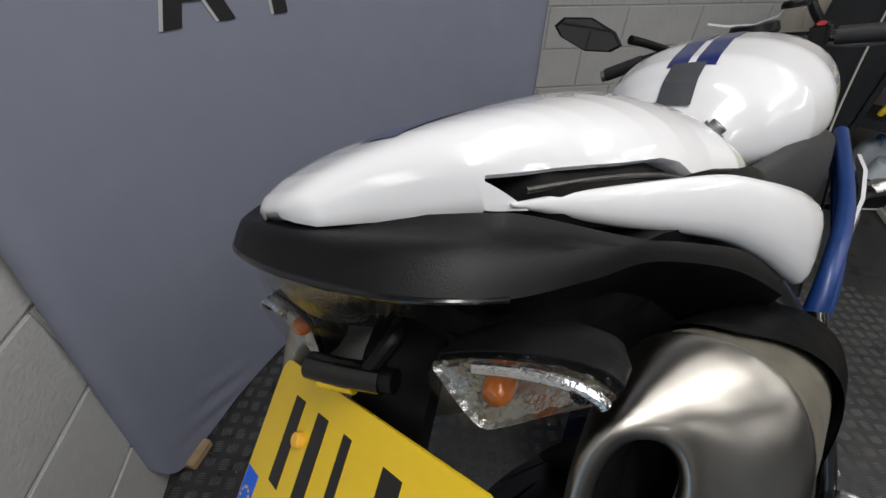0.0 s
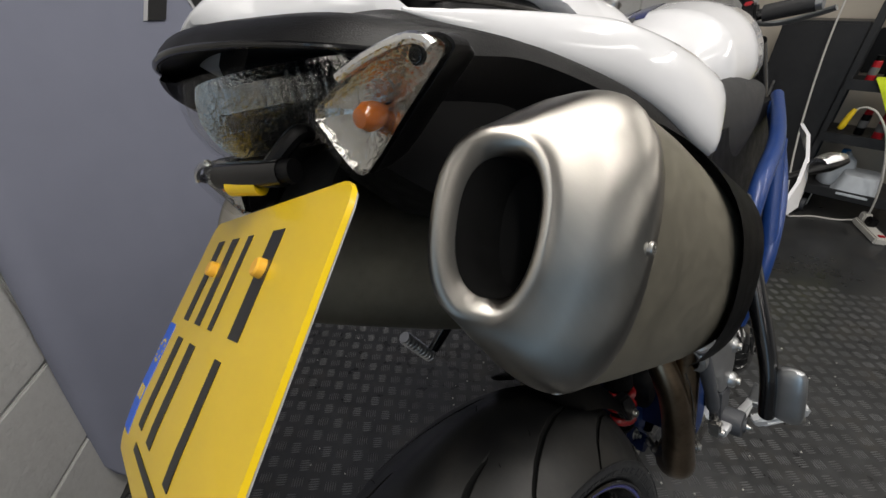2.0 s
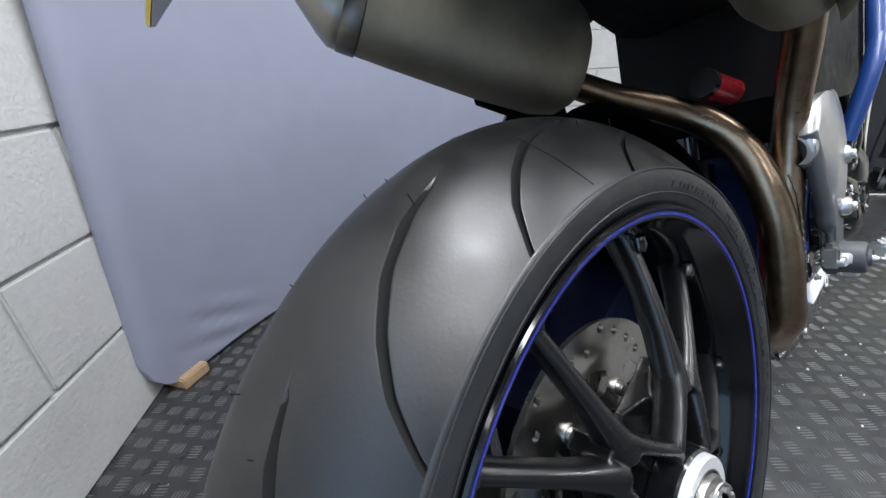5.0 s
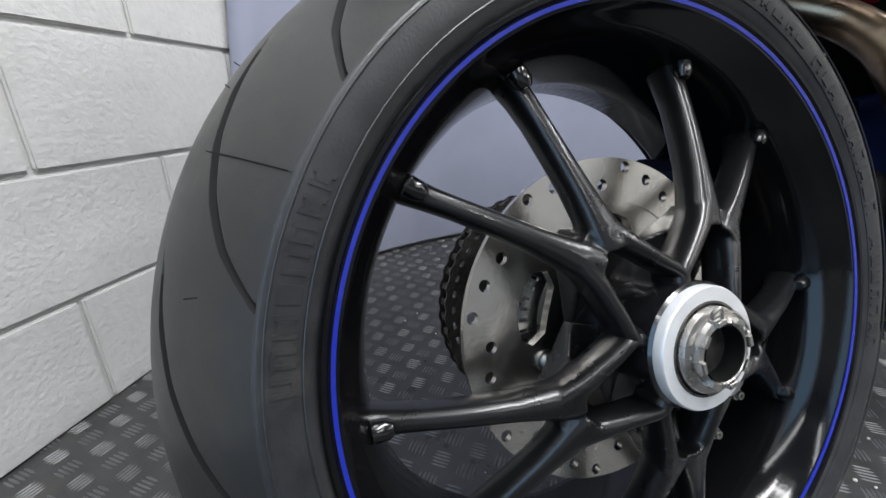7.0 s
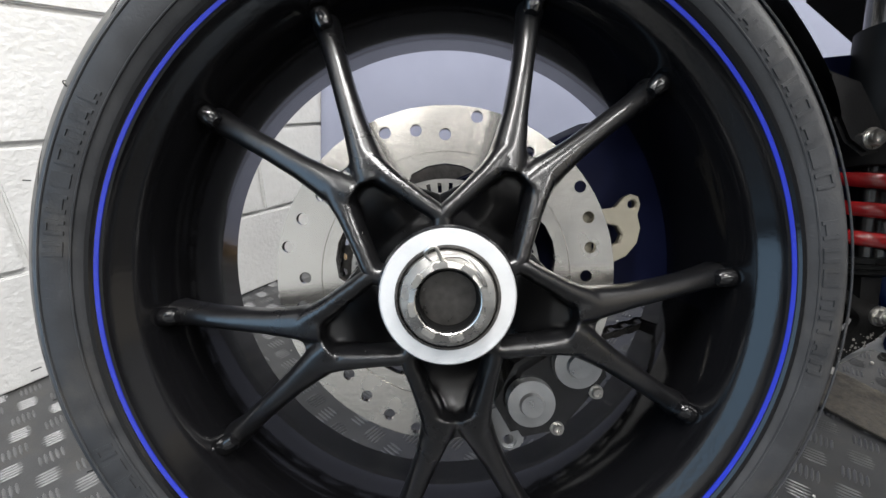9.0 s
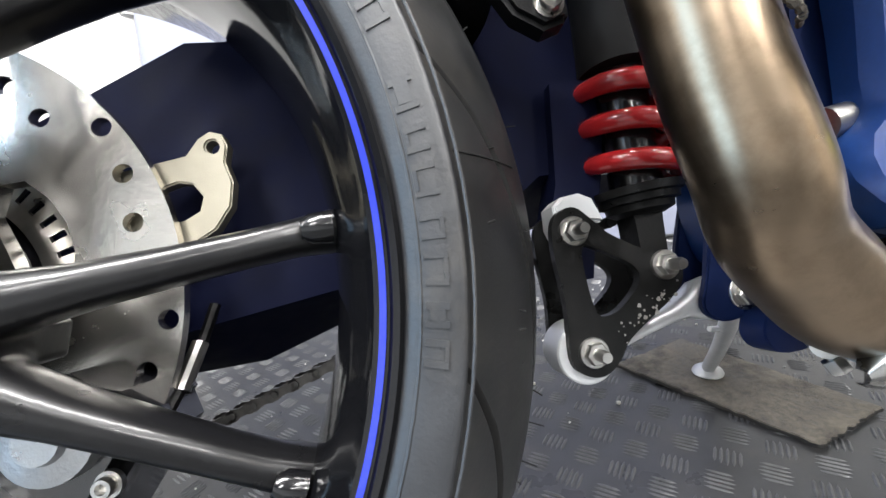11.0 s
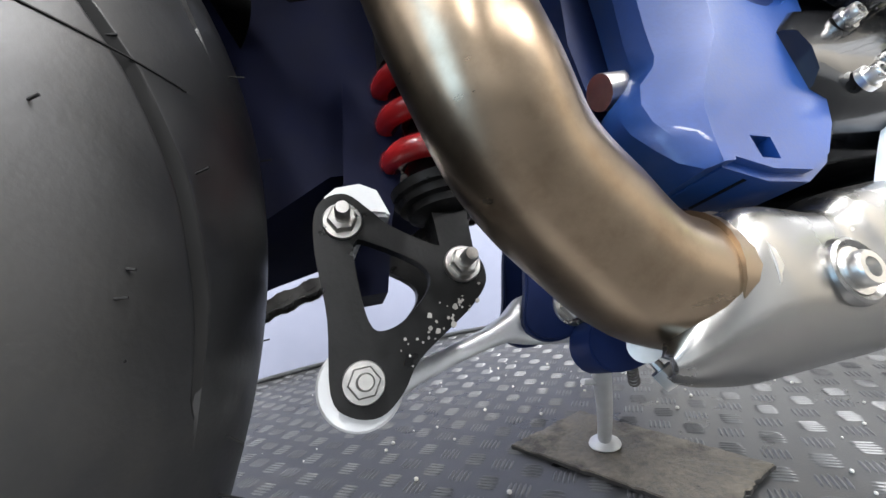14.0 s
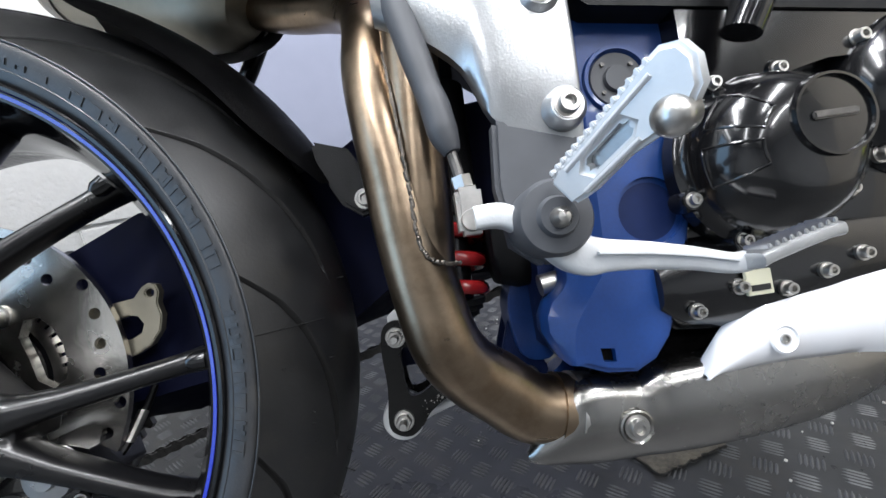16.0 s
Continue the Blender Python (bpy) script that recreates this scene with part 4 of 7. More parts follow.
def tail_skin(flip):
    n_in, n_out = spline(IN, 6), spline(OUT, 6)
    rows = []
    for k, (a, b) in enumerate(zip(n_in, n_out)):
        w = min(1.0, max(0.0, (k - 26) / 8))
        low = b + Vector((0.003, 0.0, -0.003)) * (1 - w) + Vector((0.0, 0.003, -0.004)) * w
        tuck = b + Vector((0.03, 0.0, -0.003)) * (1 - w) + Vector((0.0, 0.05, -0.055)) * w
        row = [a] + [a.lerp(b, f) + Vector((0, 0, 0.007 * math.sin(math.pi * f) - 0.004 * math.sin(2 * math.pi * f))) for f in (0.15, 0.3, 0.45, 0.6, 0.75, 0.88, 0.96)] + [b, low, tuck]
        rows.append([Vector((p.x, 0.05 - p.y, p.z + 0.30 * max(0, 0.025 - p.y))) if flip else p for p in row])
    if flip:
        rows = rows[18:]
    bm = bmesh.new()
    vs = [[bm.verts.new(p) for p in row] for row in rows]
    for a, b in zip(vs, vs[1:]):
        for i in range(len(a) - 1):
            bm.faces.new((a[i], a[i + 1], b[i + 1], b[i]))
    return bm


part("tail_brow", tl(tail_skin(False)), BLACK_PLASTIC, bike, "matt black tail brow with creased flank", 28)
part("tail_brow", tl(tail_skin(True)), BLACK_PLASTIC, bike, "matt black tail brow with creased flank", 28)
lip = spline(OUT[:6], 6)
part("brow_lip", tl(tube([p + Vector((0.001, 0, -0.001)) for p in lip], 0.0022, 10)), BLACK_GLOSS, bike, "gloss black brow lip")
LIGHT_M = TAIL @ Matrix.Translation((-0.006, 0.044, 0.013)) @ Matrix.Translation((0, 0, 0.03)) @ Matrix.Rotation(radians(10), 4, "X") @ Matrix.Translation((0, 0, -0.03))

# tail light
back, lens = [], []
for zi, (z, rx, ry) in enumerate([(0.058, 0.080, 0.080), (0.045, 0.083, 0.087), (0.028, 0.082, 0.086), (0.010, 0.076, 0.074), (-0.003, 0.067, 0.052)]):
    lens.append([Vector((0.004 - rx * math.cos(radians(a)), ry * math.sin(radians(a)), z)) for a in np.linspace(-84, 84, 49).tolist()])
bm = bmesh.new()
rows = [[bm.verts.new(p) for p in l] for l in lens]
inner = [[bm.verts.new(p + Vector((0.004 + 0.0012 * (i % 2), 0, 0))) for i, p in enumerate(l)] for l in lens]
for rr_ in (rows, inner):
    for a, b in zip(rr_, rr_[1:]):
        for i in range(48):
            bm.faces.new((a[i], a[i + 1], b[i + 1], b[i]))
light = part("tail_light_lens", moved(bm, LIGHT_M), SMOKE_CLEAR, bike, "clear ribbed tail light lens", 20)
bm = bmesh.new()
flutes = [(0.056, 0.078, 0.079), (0.048, 0.080, 0.083), (0.040, 0.080, 0.085), (0.032, 0.080, 0.085), (0.024, 0.078, 0.081), (0.016, 0.075, 0.076), (0.008, 0.071, 0.068), (0.0, 0.065, 0.055)]
rows = [[bm.verts.new(Vector((0.008 - (rx - 0.006) * math.cos(radians(a)) + 0.0042 * (i % 2), (ry - 0.002) * math.sin(radians(max(-86, min(86, a + 1.6 * k)))), z))) for i, a in enumerate(np.linspace(-86, 80, 61).tolist())] for k, (z, rx, ry) in enumerate(flutes)]
for a, b in zip(rows, rows[1:]):
    for i in range(60):
        bm.faces.new((a[i], a[i + 1], b[i + 1], b[i]))
part("tail_reflector", moved(bm, LIGHT_M), LAMP_BOWL, light, "silvered faceted reflector", 10)
part("tail_light_base", moved(loft([[Vector((0.02 - rx * math.cos(radians(a)), ry * math.sin(radians(a)), z)) for a in np.linspace(-90, 90, 25).tolist()] for z, rx, ry in [(0.056, 0.04, 0.052), (0.0, 0.05, 0.04), (-0.012, 0.045, 0.025)]]), LIGHT_M), BLACK_PLASTIC, bike)

# indicators
for s in (-1, 1):
    def ind(y, z, x=0.0):
        return Vector((x, s * y, z))
    outline = spline([ind(0.063, 0.012), ind(0.072, -0.012), ind(0.082, -0.026), ind(0.098, -0.020), ind(0.125, -0.004), ind(0.150, 0.010), ind(0.156, 0.016), ind(0.146, 0.024), ind(0.12, 0.026), ind(0.09, 0.023), ind(0.066, 0.017)], 4)
    mid = ind(0.1, 0.004)

    def ring_of(f, x, sweep=0.12):
        return [Vector((x + sweep * (abs(p.y) - 0.06), mid.y + (p.y - mid.y) * f, mid.z + (p.z - mid.z) * f)) for p in outline]
    lens = part("indicator_lens", tl(loft([ring_of(0.97, -0.058), ring_of(1.0, -0.066), ring_of(0.93, -0.0735), ring_of(0.75, -0.0775), ring_of(0.4, -0.079)])), CLEAR, bike, "clear teardrop indicator lens", 50)
    part("indicator_reflector", tl(loft([[p + Vector((0.0026 * ((i + k) % 2) if k else 0.0, 0, 0)) for i, p in enumerate(ring_of(f, x))] for k, (f, x) in enumerate(((0.985, -0.0662), (0.92, -0.0642), (0.80, -0.0622), (0.68, -0.0605), (0.54, -0.0592), (0.40, -0.0582), (0.26, -0.0575), (0.10, -0.0572)))], False)), LAMP_BOWL, lens, "silvered indicator reflector", 5)
    part("indicator_body", tl(loft([ring_of(0.985, -0.061), ring_of(1.01, -0.0605), ring_of(0.99, -0.048), ring_of(0.86, -0.034), ring_of(0.5, -0.022), ring_of(0.02, -0.020)], False)), BLACK_PLASTIC, lens, "black indicator housing")
    part("indicator_bulb", tl(lathe([(0.0001, -0.0700), (0.005, -0.0688), (0.0078, -0.065), (0.0082, -0.059), (0.005, -0.05), (0.005, -0.045)], 20, centre=(0.004, s * 0.098, 0.002), axis="x")), AMBER, lens, "amber indicator bulb")
    part("lens_ribs", tl(tube([Vector((p.x - 0.001, p.y, p.z)) for p in ring_of(0.95, -0.0715)[24:36]], 0.0028, 8)), REFLECTOR, lens, "ribbed clear lens edge")
    bolt("lens_screw", tl_pt(-0.06, s * 0.143, 0.016), lens, 0.0032, 0.002, BLACK_PLASTIC, TAIL.to_3x3() @ Vector((-1, 0, 0)))
    part("indicator_stem", tl(tube([(-0.035, s * 0.095, 0.0), (-0.02, s * 0.04, -0.005)], 0.009, 10)), BLACK_PLASTIC, bike)

# number plate lamp and plate
lamp = part("plate_lamp", tl(tube(spline([(-0.088, 0.034, 0.004), (-0.080, 0.01, -0.002), (-0.07, -0.016, -0.008)], 5), [0.009, 0.0095, 0.0095], 18)), BLACK_GLOSS, bike, "black cylindrical number plate lamp")
# opaque yellow paints the light that the lens picks up from the plate
part("lamp_window", tl(tube([(-0.087, 0.026, -0.0045), (-0.078, 0.004, -0.0105)], 0.0075, 14)), YELLOW, lamp, "lens painted yellow for the plate's light behind it")
part("lamp_tip", tl(tube([(-0.07, -0.016, -0.008), (-0.067, -0.024, -0.0095)], 0.008, 14)), BLACK_PLASTIC, lamp)
part("lamp_bracket", tl(tube(spline([(-0.075, -0.005, -0.004), (-0.055, -0.02, 0.012), (-0.04, -0.012, 0.012)], 5), 0.006, 10)), BLACK_PLASTIC, lamp)

PLATE_D = Vector((-0.706, -0.1468, -0.6928)).normalized()
PLATE_U = Vector((-0.055, 0.9865, -0.1546)).normalized()
PLATE_N = PLATE_U.cross(PLATE_D) * -1
if PLATE_N.x > 0:
    PLATE_N = -PLATE_N
PLATE_O = Vector((-0.080, 0.028, 0.5715))
PLATE_M = Matrix(((-PLATE_N.x, PLATE_U.x, -PLATE_D.x, PLATE_O.x), (-PLATE_N.y, PLATE_U.y, -PLATE_D.y, PLATE_O.y), (-PLATE_N.z, PLATE_U.z, -PLATE_D.z, PLATE_O.z), (0, 0, 0, 1)))


def plate_pt(u, v, w=0.0):
    """u across to the left, v down, w out to the rear; the foot of the sheet curls in."""
    bend = -2.0 * max(0, v - 0.14) ** 2
    return PLATE_M @ Vector((-w - bend, u, -v))


def sheet(hw, v0, v1, r, w0, w1, n=18):
    """A curled sheet with rounded corners."""
    loops = []
    for i in range(n + 1):
        f = 0.5 - 0.5 * math.cos(math.pi * i / n)
        v = v0 + (v1 - v0) * f
        e = min(v - v0, v1 - v)
        h = hw - (r - math.sqrt(max(0, r * r - (r - e) ** 2)) if e < r else 0)
        loops.append([plate_pt(-h, v, w0), plate_pt(h, v, w0), plate_pt(h, v, w1), plate_pt(-h, v, w1)])
    return loft(loops)


def plate_piece(loop, w0, w1, n=1):
    bm = bmesh.new()
    a = [bm.verts.new(plate_pt(u, v, w0)) for u, v in loop]
    b = [bm.verts.new(plate_pt(u, v, w1)) for u, v in loop]
    k = len(loop)
    for i in range(k):
        bm.faces.new((a[i], a[(i + 1) % k], b[(i + 1) % k], b[i]))
    bm.faces.new(a)
    bm.faces.new(b)
    return bm


def plate_strip(u0, v0, u1, v1, w0, w1, n=8):
    """A printed strip that follows the curl of the sheet."""
    return loft([[plate_pt(u0, v, w0), plate_pt(u1, v, w0), plate_pt(u1, v, w1), plate_pt(u0, v, w1)] for v in np.linspace(v0, v1, n + 1).tolist()])


PW, PH = 0.123, 0.186
plate_ob = part("number_plate", sheet(PW, 0, PH, 0.012, 0.0, 0.003), YELLOW, bike, "yellow reflective number plate with a blue band")
part("plate_backing", sheet(PW - 0.001, 0.001, PH - 0.001, 0.012, -0.0015, -0.0002), PLATE_BACK, plate_ob, "grey plate back")
part("blue_band", plate_strip(PW - 0.024, 0.090, PW - 0.0012, 0.172, 0.003, 0.0034, 12), EURO_BLUE, plate_ob, "blue band on the plate edge")
for k in range(12):
    part("band_star", plate_piece(circle(PW - 0.0125 + 0.0075 * math.cos(radians(30 * k)), 0.112 + 0.0085 * math.sin(radians(30 * k)), 0.0012, 6), 0.0034, 0.0037), YELLOW, plate_ob)
for u in (PW - 0.0185, PW - 0.0085):
    part("band_bar", plate_strip(u - 0.0030, 0.139, u + 0.0030, 0.148, 0.0034, 0.0038, 3), YELLOW, plate_ob)
for u0, u1, v0, v1 in ((0.066, 0.082, 0.020, 0.084), (0.028, 0.044, 0.020, 0.084), (-0.004, 0.006, 0.020, 0.084), (-0.058, -0.040, 0.020, 0.084), (0.056, 0.072, 0.096, 0.158), (0.016, 0.032, 0.096, 0.158), (-0.046, -0.034, 0.096, 0.158)):
    part("plate_bar", plate_strip(u0, v0, u1, v1, 0.003, 0.0035), BAR_BLACK, plate_ob)
part("plate_small_bar", plate_strip(-0.03, 0.166, 0.06, 0.171, 0.003, 0.0034, 3), BAR_BLACK, plate_ob)
for u, v in ((0.056, 0.044), (-0.049, 0.044)):
    m = PLATE_M.copy()
    m.translation = plate_pt(u, v, 0.003)
    part("screw_cap", moved(lathe([(0.0001, -0.0055), (0.0045, -0.0055), (0.0055, -0.0045), (0.006, 0.0)], 18, axis="x"), m), SCREW_YELLOW, plate_ob, "yellow nylon screw cap")
    part("screw_tail", moved(tube([(0.003, 0, 0), (0.016, 0, 0)], 0.0022, 8), m), SCREW_YELLOW, plate_ob)
m = PLATE_M.copy()
m.translation = plate_pt(-0.082, 0.168, 0.003)
refl = part("reflector_base", moved(lathe([(0.0001, -0.007), (0.0125, -0.007), (0.0138, -0.006), (0.0138, 0.0)], 36, axis="x"), m), BLACK_PLASTIC, plate_ob, "round black reflector holder")
part("red_reflector", moved(lathe([(0.0001, -0.0125), (0.011, -0.012), (0.0126, -0.0105), (0.013, -0.0065)], 36, axis="x"), m), RED_LENS, refl, "round red rear reflector")
part("plate_hanger", tl(loft([[Vector((x, -0.035, z)), Vector((x, 0.04, z)), Vector((x + 0.008, 0.04, z - 0.006)), Vector((x + 0.008, -0.035, z - 0.006))] for x, z in ((-0.088, -0.060), (-0.068, -0.040), (-0.045, -0.018), (-0.02, 0.0))])), BLACK_PLASTIC, bike, "black plate hanger")

# ---- silencers ----
AX = Vector((0.888, 0, -0.46))
UP = Vector((0.46, 0, 0.888))


def can_loop(c, axes, d, u, hw, hu, tilt=0.0, sq=0.85, n=48, drop=0.0, shift=0.0):
    ax, lat, up = axes
    out = []
    for i in range(n):
        a = 2 * math.pi * i / n
        s, t = math.copysign(abs(math.sin(a)) ** sq, math.sin(a)), math.copysign(abs(math.cos(a)) ** sq, math.cos(a))
        w = hw * (1 - drop * 0.35 * (1 - t) / 2)
        out.append(c + ax * (d + tilt * s) + up * (u + hu * t) + lat * (s * w - shift))
    return out


def silencer(c, axes, banded=False):
    ax, lat, up = axes
    c = Vector(c)
    can = part("silencer_body", loft([can_loop(c, axes, d, u, hw, hu, 0, 0.82, 48, 0.5) for d, u, hw, hu in ((0.03, 0.0105, 0.0545, 0.0862), (0.09, 0.010, 0.056, 0.0865), (0.2, 0.007, 0.056, 0.083), (0.27, 0.004, 0.053, 0.076), (0.30, 0.002, 0.045, 0.066), (0.315, 0.0, 0.034, 0.05))]), CAN_BODY, bike, "grey titanium silencer", 50)
    part("end_cap", loft([can_loop(c, axes, d, u, hw, hu, t, 0.82, 48, dr, sh) for d, u, hw, hu, t, dr, sh in ((0.034, 0.0105, 0.0552, 0.0870, 0, 0.5, 0), (0.028, 0.0110, 0.0558, 0.0874, 0, 0.5, 0), (0.023, 0.0110, 0.0551, 0.0862, 0.001, 0.5, 0), (0.011, 0.0112, 0.0505, 0.0795, 0.005, 0.45, 0.002), (-0.008, 0.0118, 0.0378, 0.0655, 0.012, 0.4, 0.005), (-0.020, 0.0122, 0.0280, 0.0555, 0.018, 0.4, 0.008), (-0.0265, 0.0125, 0.0243, 0.0512, 0.020, 0.4, 0.008), (-0.0295, 0.0125, 0.0213, 0.0478, 0.020, 0.4, 0.008), (-0.0290, 0.0125, 0.0184, 0.0440, 0.020, 0.45, 0.008), (-0.0255, 0.0125, 0.0158, 0.0404, 0.020, 0.5, 0.008), (-0.019, 0.0125, 0.0140, 0.0378, 0.020, 0.55, 0.008), (-0.006, 0.0125, 0.0133, 0.0366, 0.020, 0.55, 0.008))], False), CAN_STEEL, can, "brushed steel tapered end cap", 60)
    if banded:
        part("clamp_band", loft([can_loop(c, axes, d, 0.0105, hw, hu, 0, 0.82, 48, 0.5) for d, hw, hu in ((0.033, 0.0556, 0.0876), (0.034, 0.0566, 0.0884), (0.052, 0.0569, 0.0885), (0.053, 0.0560, 0.0876))], False), STRAP, can, "dark band behind the end cap", 40)
    # a black plug paints the shade deep inside the outlet
    part("bore", loft([can_loop(c, axes, d, 0.0125, hw, hu, 0.020, 0.82, 36, 0.55, 0.008) for d, hw, hu in ((0.016, 0.0133, 0.0364), (0.024, 0.0128, 0.035))]), DARK_BORE, can, "black sooty outlet with its inner shade painted")
    part("bore_lining", loft([can_loop(c, axes, d, 0.0125, hw, hu, 0.020, 0.82, 36, 0.55, 0.008) for d, hw, hu in ((-0.0175, 0.0136, 0.0371), (-0.012, 0.0129, 0.0361), (0.018, 0.0127, 0.0358))], False), DARK_BORE, can)
    rim_pts = can_loop(c, axes, -0.004, 0.0125, 0.0112, 0.0330, 0.020, 0.82, 36, 0.55, 0.008)
    part("inner_rim", tube(rim_pts[4:16], 0.0006, 6), STEEL, can, "bright inner pipe edge")
    for s, t in ((0.99, 0.05), (0.35, 0.93), (0.3, -0.96), (-0.95, 0.0)):
        p = c + ax * 0.027 + up * (0.009 + 0.0838 * t) + lat * (s * 0.0550 * (1 - 0.175 * (1 - t) / 2))
        bolt("rivet", p, can, 0.0036, 0.0025, None, (up * t + lat * s))
    return can


RIGHT_AXES = (AX, Vector((0, -1, 0)), UP)
_ax = Vector((0.842, -0.292, -0.453)).normalized()
_lat = UP.cross(_ax).normalized()
LEFT_AXES = (_ax, _lat, _ax.cross(_lat).normalized())
RIGHT_C, LEFT_C = Vector((-0.008, -0.128, 0.53)), Vector((-0.045, 0.177, 0.511))
silencer(RIGHT_C, RIGHT_AXES)
silencer(LEFT_C, LEFT_AXES, True)
# black shields over the cans
for c, (ax, lat, up) in ((RIGHT_C, RIGHT_AXES), (LEFT_C, LEFT_AXES)):
    bm = bmesh.new()
    vs = []
    for k in range(10):
        row = []
        for a in np.linspace(-40, 150, 24).tolist():
            r = radians(a)
            d0 = 0.055 + 0.15 * math.sin(radians(min(90, max(0, a * 0.8))))
            d = d0 + (0.335 - d0) * k / 9
            shrink = 1 - 0.28 * max(0, (d - 0.26) / 0.075) ** 2
            s, t = math.copysign(abs(math.sin(r)) ** 0.82, math.sin(r)), math.copysign(abs(math.cos(r)) ** 0.82, math.cos(r))
            w = 0.063 * (1 - 0.175 * (1 - t) / 2)
            row.append(bm.verts.new(c + ax * d + up * (0.008 + 0.0915 * t * shrink) + lat * (w * s * shrink)))
        vs.append(row)
    for a, b in zip(vs, vs[1:]):
        for i in range(23):
            bm.faces.new((a[i], a[i + 1], b[i + 1], b[i]))
    bmesh.ops.solidify(bm, geom=list(bm.faces), thickness=0.004)
    part("silencer_shield", bm, BLACK_PLASTIC, bike, "black heat shield over the silencer", 50)
part("undertray", loft([[Vector((x, y, z)) for y, z in ((-w, z1), (-w * 0.8, z0), (w * 0.8, z0), (w, z1))] for x, w, z0, z1 in ((-0.02, 0.04, 0.585, 0.63), (0.04, 0.06, 0.53, 0.64), (0.12, 0.075, 0.485, 0.63), (0.22, 0.085, 0.43, 0.60), (0.32, 0.09, 0.40, 0.58), (0.40, 0.09, 0.40, 0.56))]), BLACK_DULL, bike, "black under-seat tray")

# ---- header pipes ----
main = spline([(0.53, -0.036, -0.094), (0.4754, -0.0411, -0.084), (0.4300, -0.0469, -0.0722), (0.4040, -0.0550, -0.0500), (0.3845, -0.0650, -0.0315), (0.3718, -0.0765, -0.0090), (0.3643, -0.0785, 0.0270), (0.3585, -0.0800, 0.0690), (0.3545, -0.0795, 0.1080), (0.3500, -0.0760, 0.145), (0.3470, -0.0660, 0.185), (0.348, -0.048, 0.225), (0.341, -0.018, 0.262), (0.313, 0.022, 0.294), (0.267, 0.062, 0.323), (0.222, 0.097, 0.355), (0.199, 0.109, 0.372)], 8)
header = part("header_pipe", tube(main, [0.0255] * 4 + [0.0242, 0.0236, 0.0234, 0.0226, 0.0215, 0.0205, 0.020, 0.0195, 0.019, 0.018, 0.0175, 0.0175, 0.018], 32), HEADER, bike, "heat-tinted bronze steel exhaust pipe", 60)
branch = spline([(0.3640, -0.0765, 0.022), (0.3690, -0.0800, 0.062), (0.3725, -0.0820, 0.112), (0.3755, -0.0840, 0.162), (0.377, -0.087, 0.212), (0.370, -0.094, 0.268), (0.344, -0.110, 0.333), (0.304, -0.122, 0.376), (0.267, -0.123, 0.40)], 8)
part("branch_pipe", tube(branch, [0.019, 0.0195, 0.0192, 0.0188, 0.0185, 0.018, 0.018, 0.018, 0.018], 28), HEADER, header, "heat-tinted branch pipe to the silencer", 60)
weld = spline([(0.390, -0.0890, 0.042), (0.381, -0.0985, 0.042), (0.371, -0.1023, 0.046), (0.3652, -0.1020, 0.057), (0.3640, -0.1016, 0.077), (0.3633, -0.1010, 0.102), (0.3618, -0.0995, 0.132), (0.3605, -0.0965, 0.160), (0.359, -0.0905, 0.185)], 12)
rnd = random.Random(7)
part("weld_seam", tube([p + Vector((rnd.uniform(-1, 1), rnd.uniform(-1, 1), rnd.uniform(-1, 1))) * 0.0005 for p in weld], [0.0013 + rnd.uniform(-0.0003, 0.0004) for p in weld], 8), WELD, header, "rough weld seam")
part("pipe_collar", tube([(0.452, -0.0437, -0.0785), (0.443, -0.0450, -0.0758)], 0.0268, 28), HEADER, header)
# clamp below the pipe
clamp = part("pipe_clamp", tube([(0.470, -0.0415, -0.0830), (0.455, -0.0435, -0.0792)], 0.0285, 32), STEEL, header, "zinc exhaust clamp")
for x, y, z in ((0.4425, -0.0055, -0.0815), (0.4425, -0.0145, -0.0975)):
    part("clamp_barrel", tube([(x - 0.005, y - 0.010, z), (x + 0.012, y + 0.010, z - 0.002)], 0.0068, 20), STEEL, clamp, "zinc clamp barrel")
part("clamp_strap", loft([[Vector((x, y, z)), Vector((x + 0.018, y + 0.002, z)), Vector((x + 0.018, y + 0.002, z - 0.0018)), Vector((x, y, z - 0.0018))] for x, y, z in ((0.438, -0.012, -0.074), (0.440, -0.017, -0.088), (0.442, -0.024, -0.101), (0.446, -0.036, -0.107))]), STEEL, clamp)
part("clamp_bolt", tube([(0.436, -0.001, -0.069), (0.452, -0.0125, -0.110)], 0.0024, 10), STEEL, clamp)
part("clamp_bolt_head", moved(lathe([(0.0001, 0.005), (0.0050, 0.005), (0.0056, 0.0038), (0.0056, -0.003)], 6, axis="z"), Matrix.Translation((0.4526, -0.013, -0.112)) @ Vector((0.016, -0.0115, -0.041)).to_track_quat("Z", "Y").to_matrix().to_4x4()), STEEL, clamp)


def shell(sections, bulge, thick, n=12):
    """A curved cover from rows of x, y of its crown, top and bottom z."""
    loops = []
    for x, y, z0, z1 in sections:
        outer, inner = [], []
        for i in range(n + 1):
            f = 2 * i / n - 1
            z = (z0 + z1) / 2 + f * (z1 - z0) / 2
            dy = bulge * (abs(f) ** 2.4)
            outer.append(Vector((x, y + dy, z)))
            inner.append(Vector((x, y + dy + thick, z)))
        loops.append(outer + inner[::-1])
    m = len(loops[0])
    dense = [spline([l[i] for l in loops], 4) for i in range(m)]
    return loft([[dense[i][k] for i in range(m)] for k in range(len(dense[0]))])


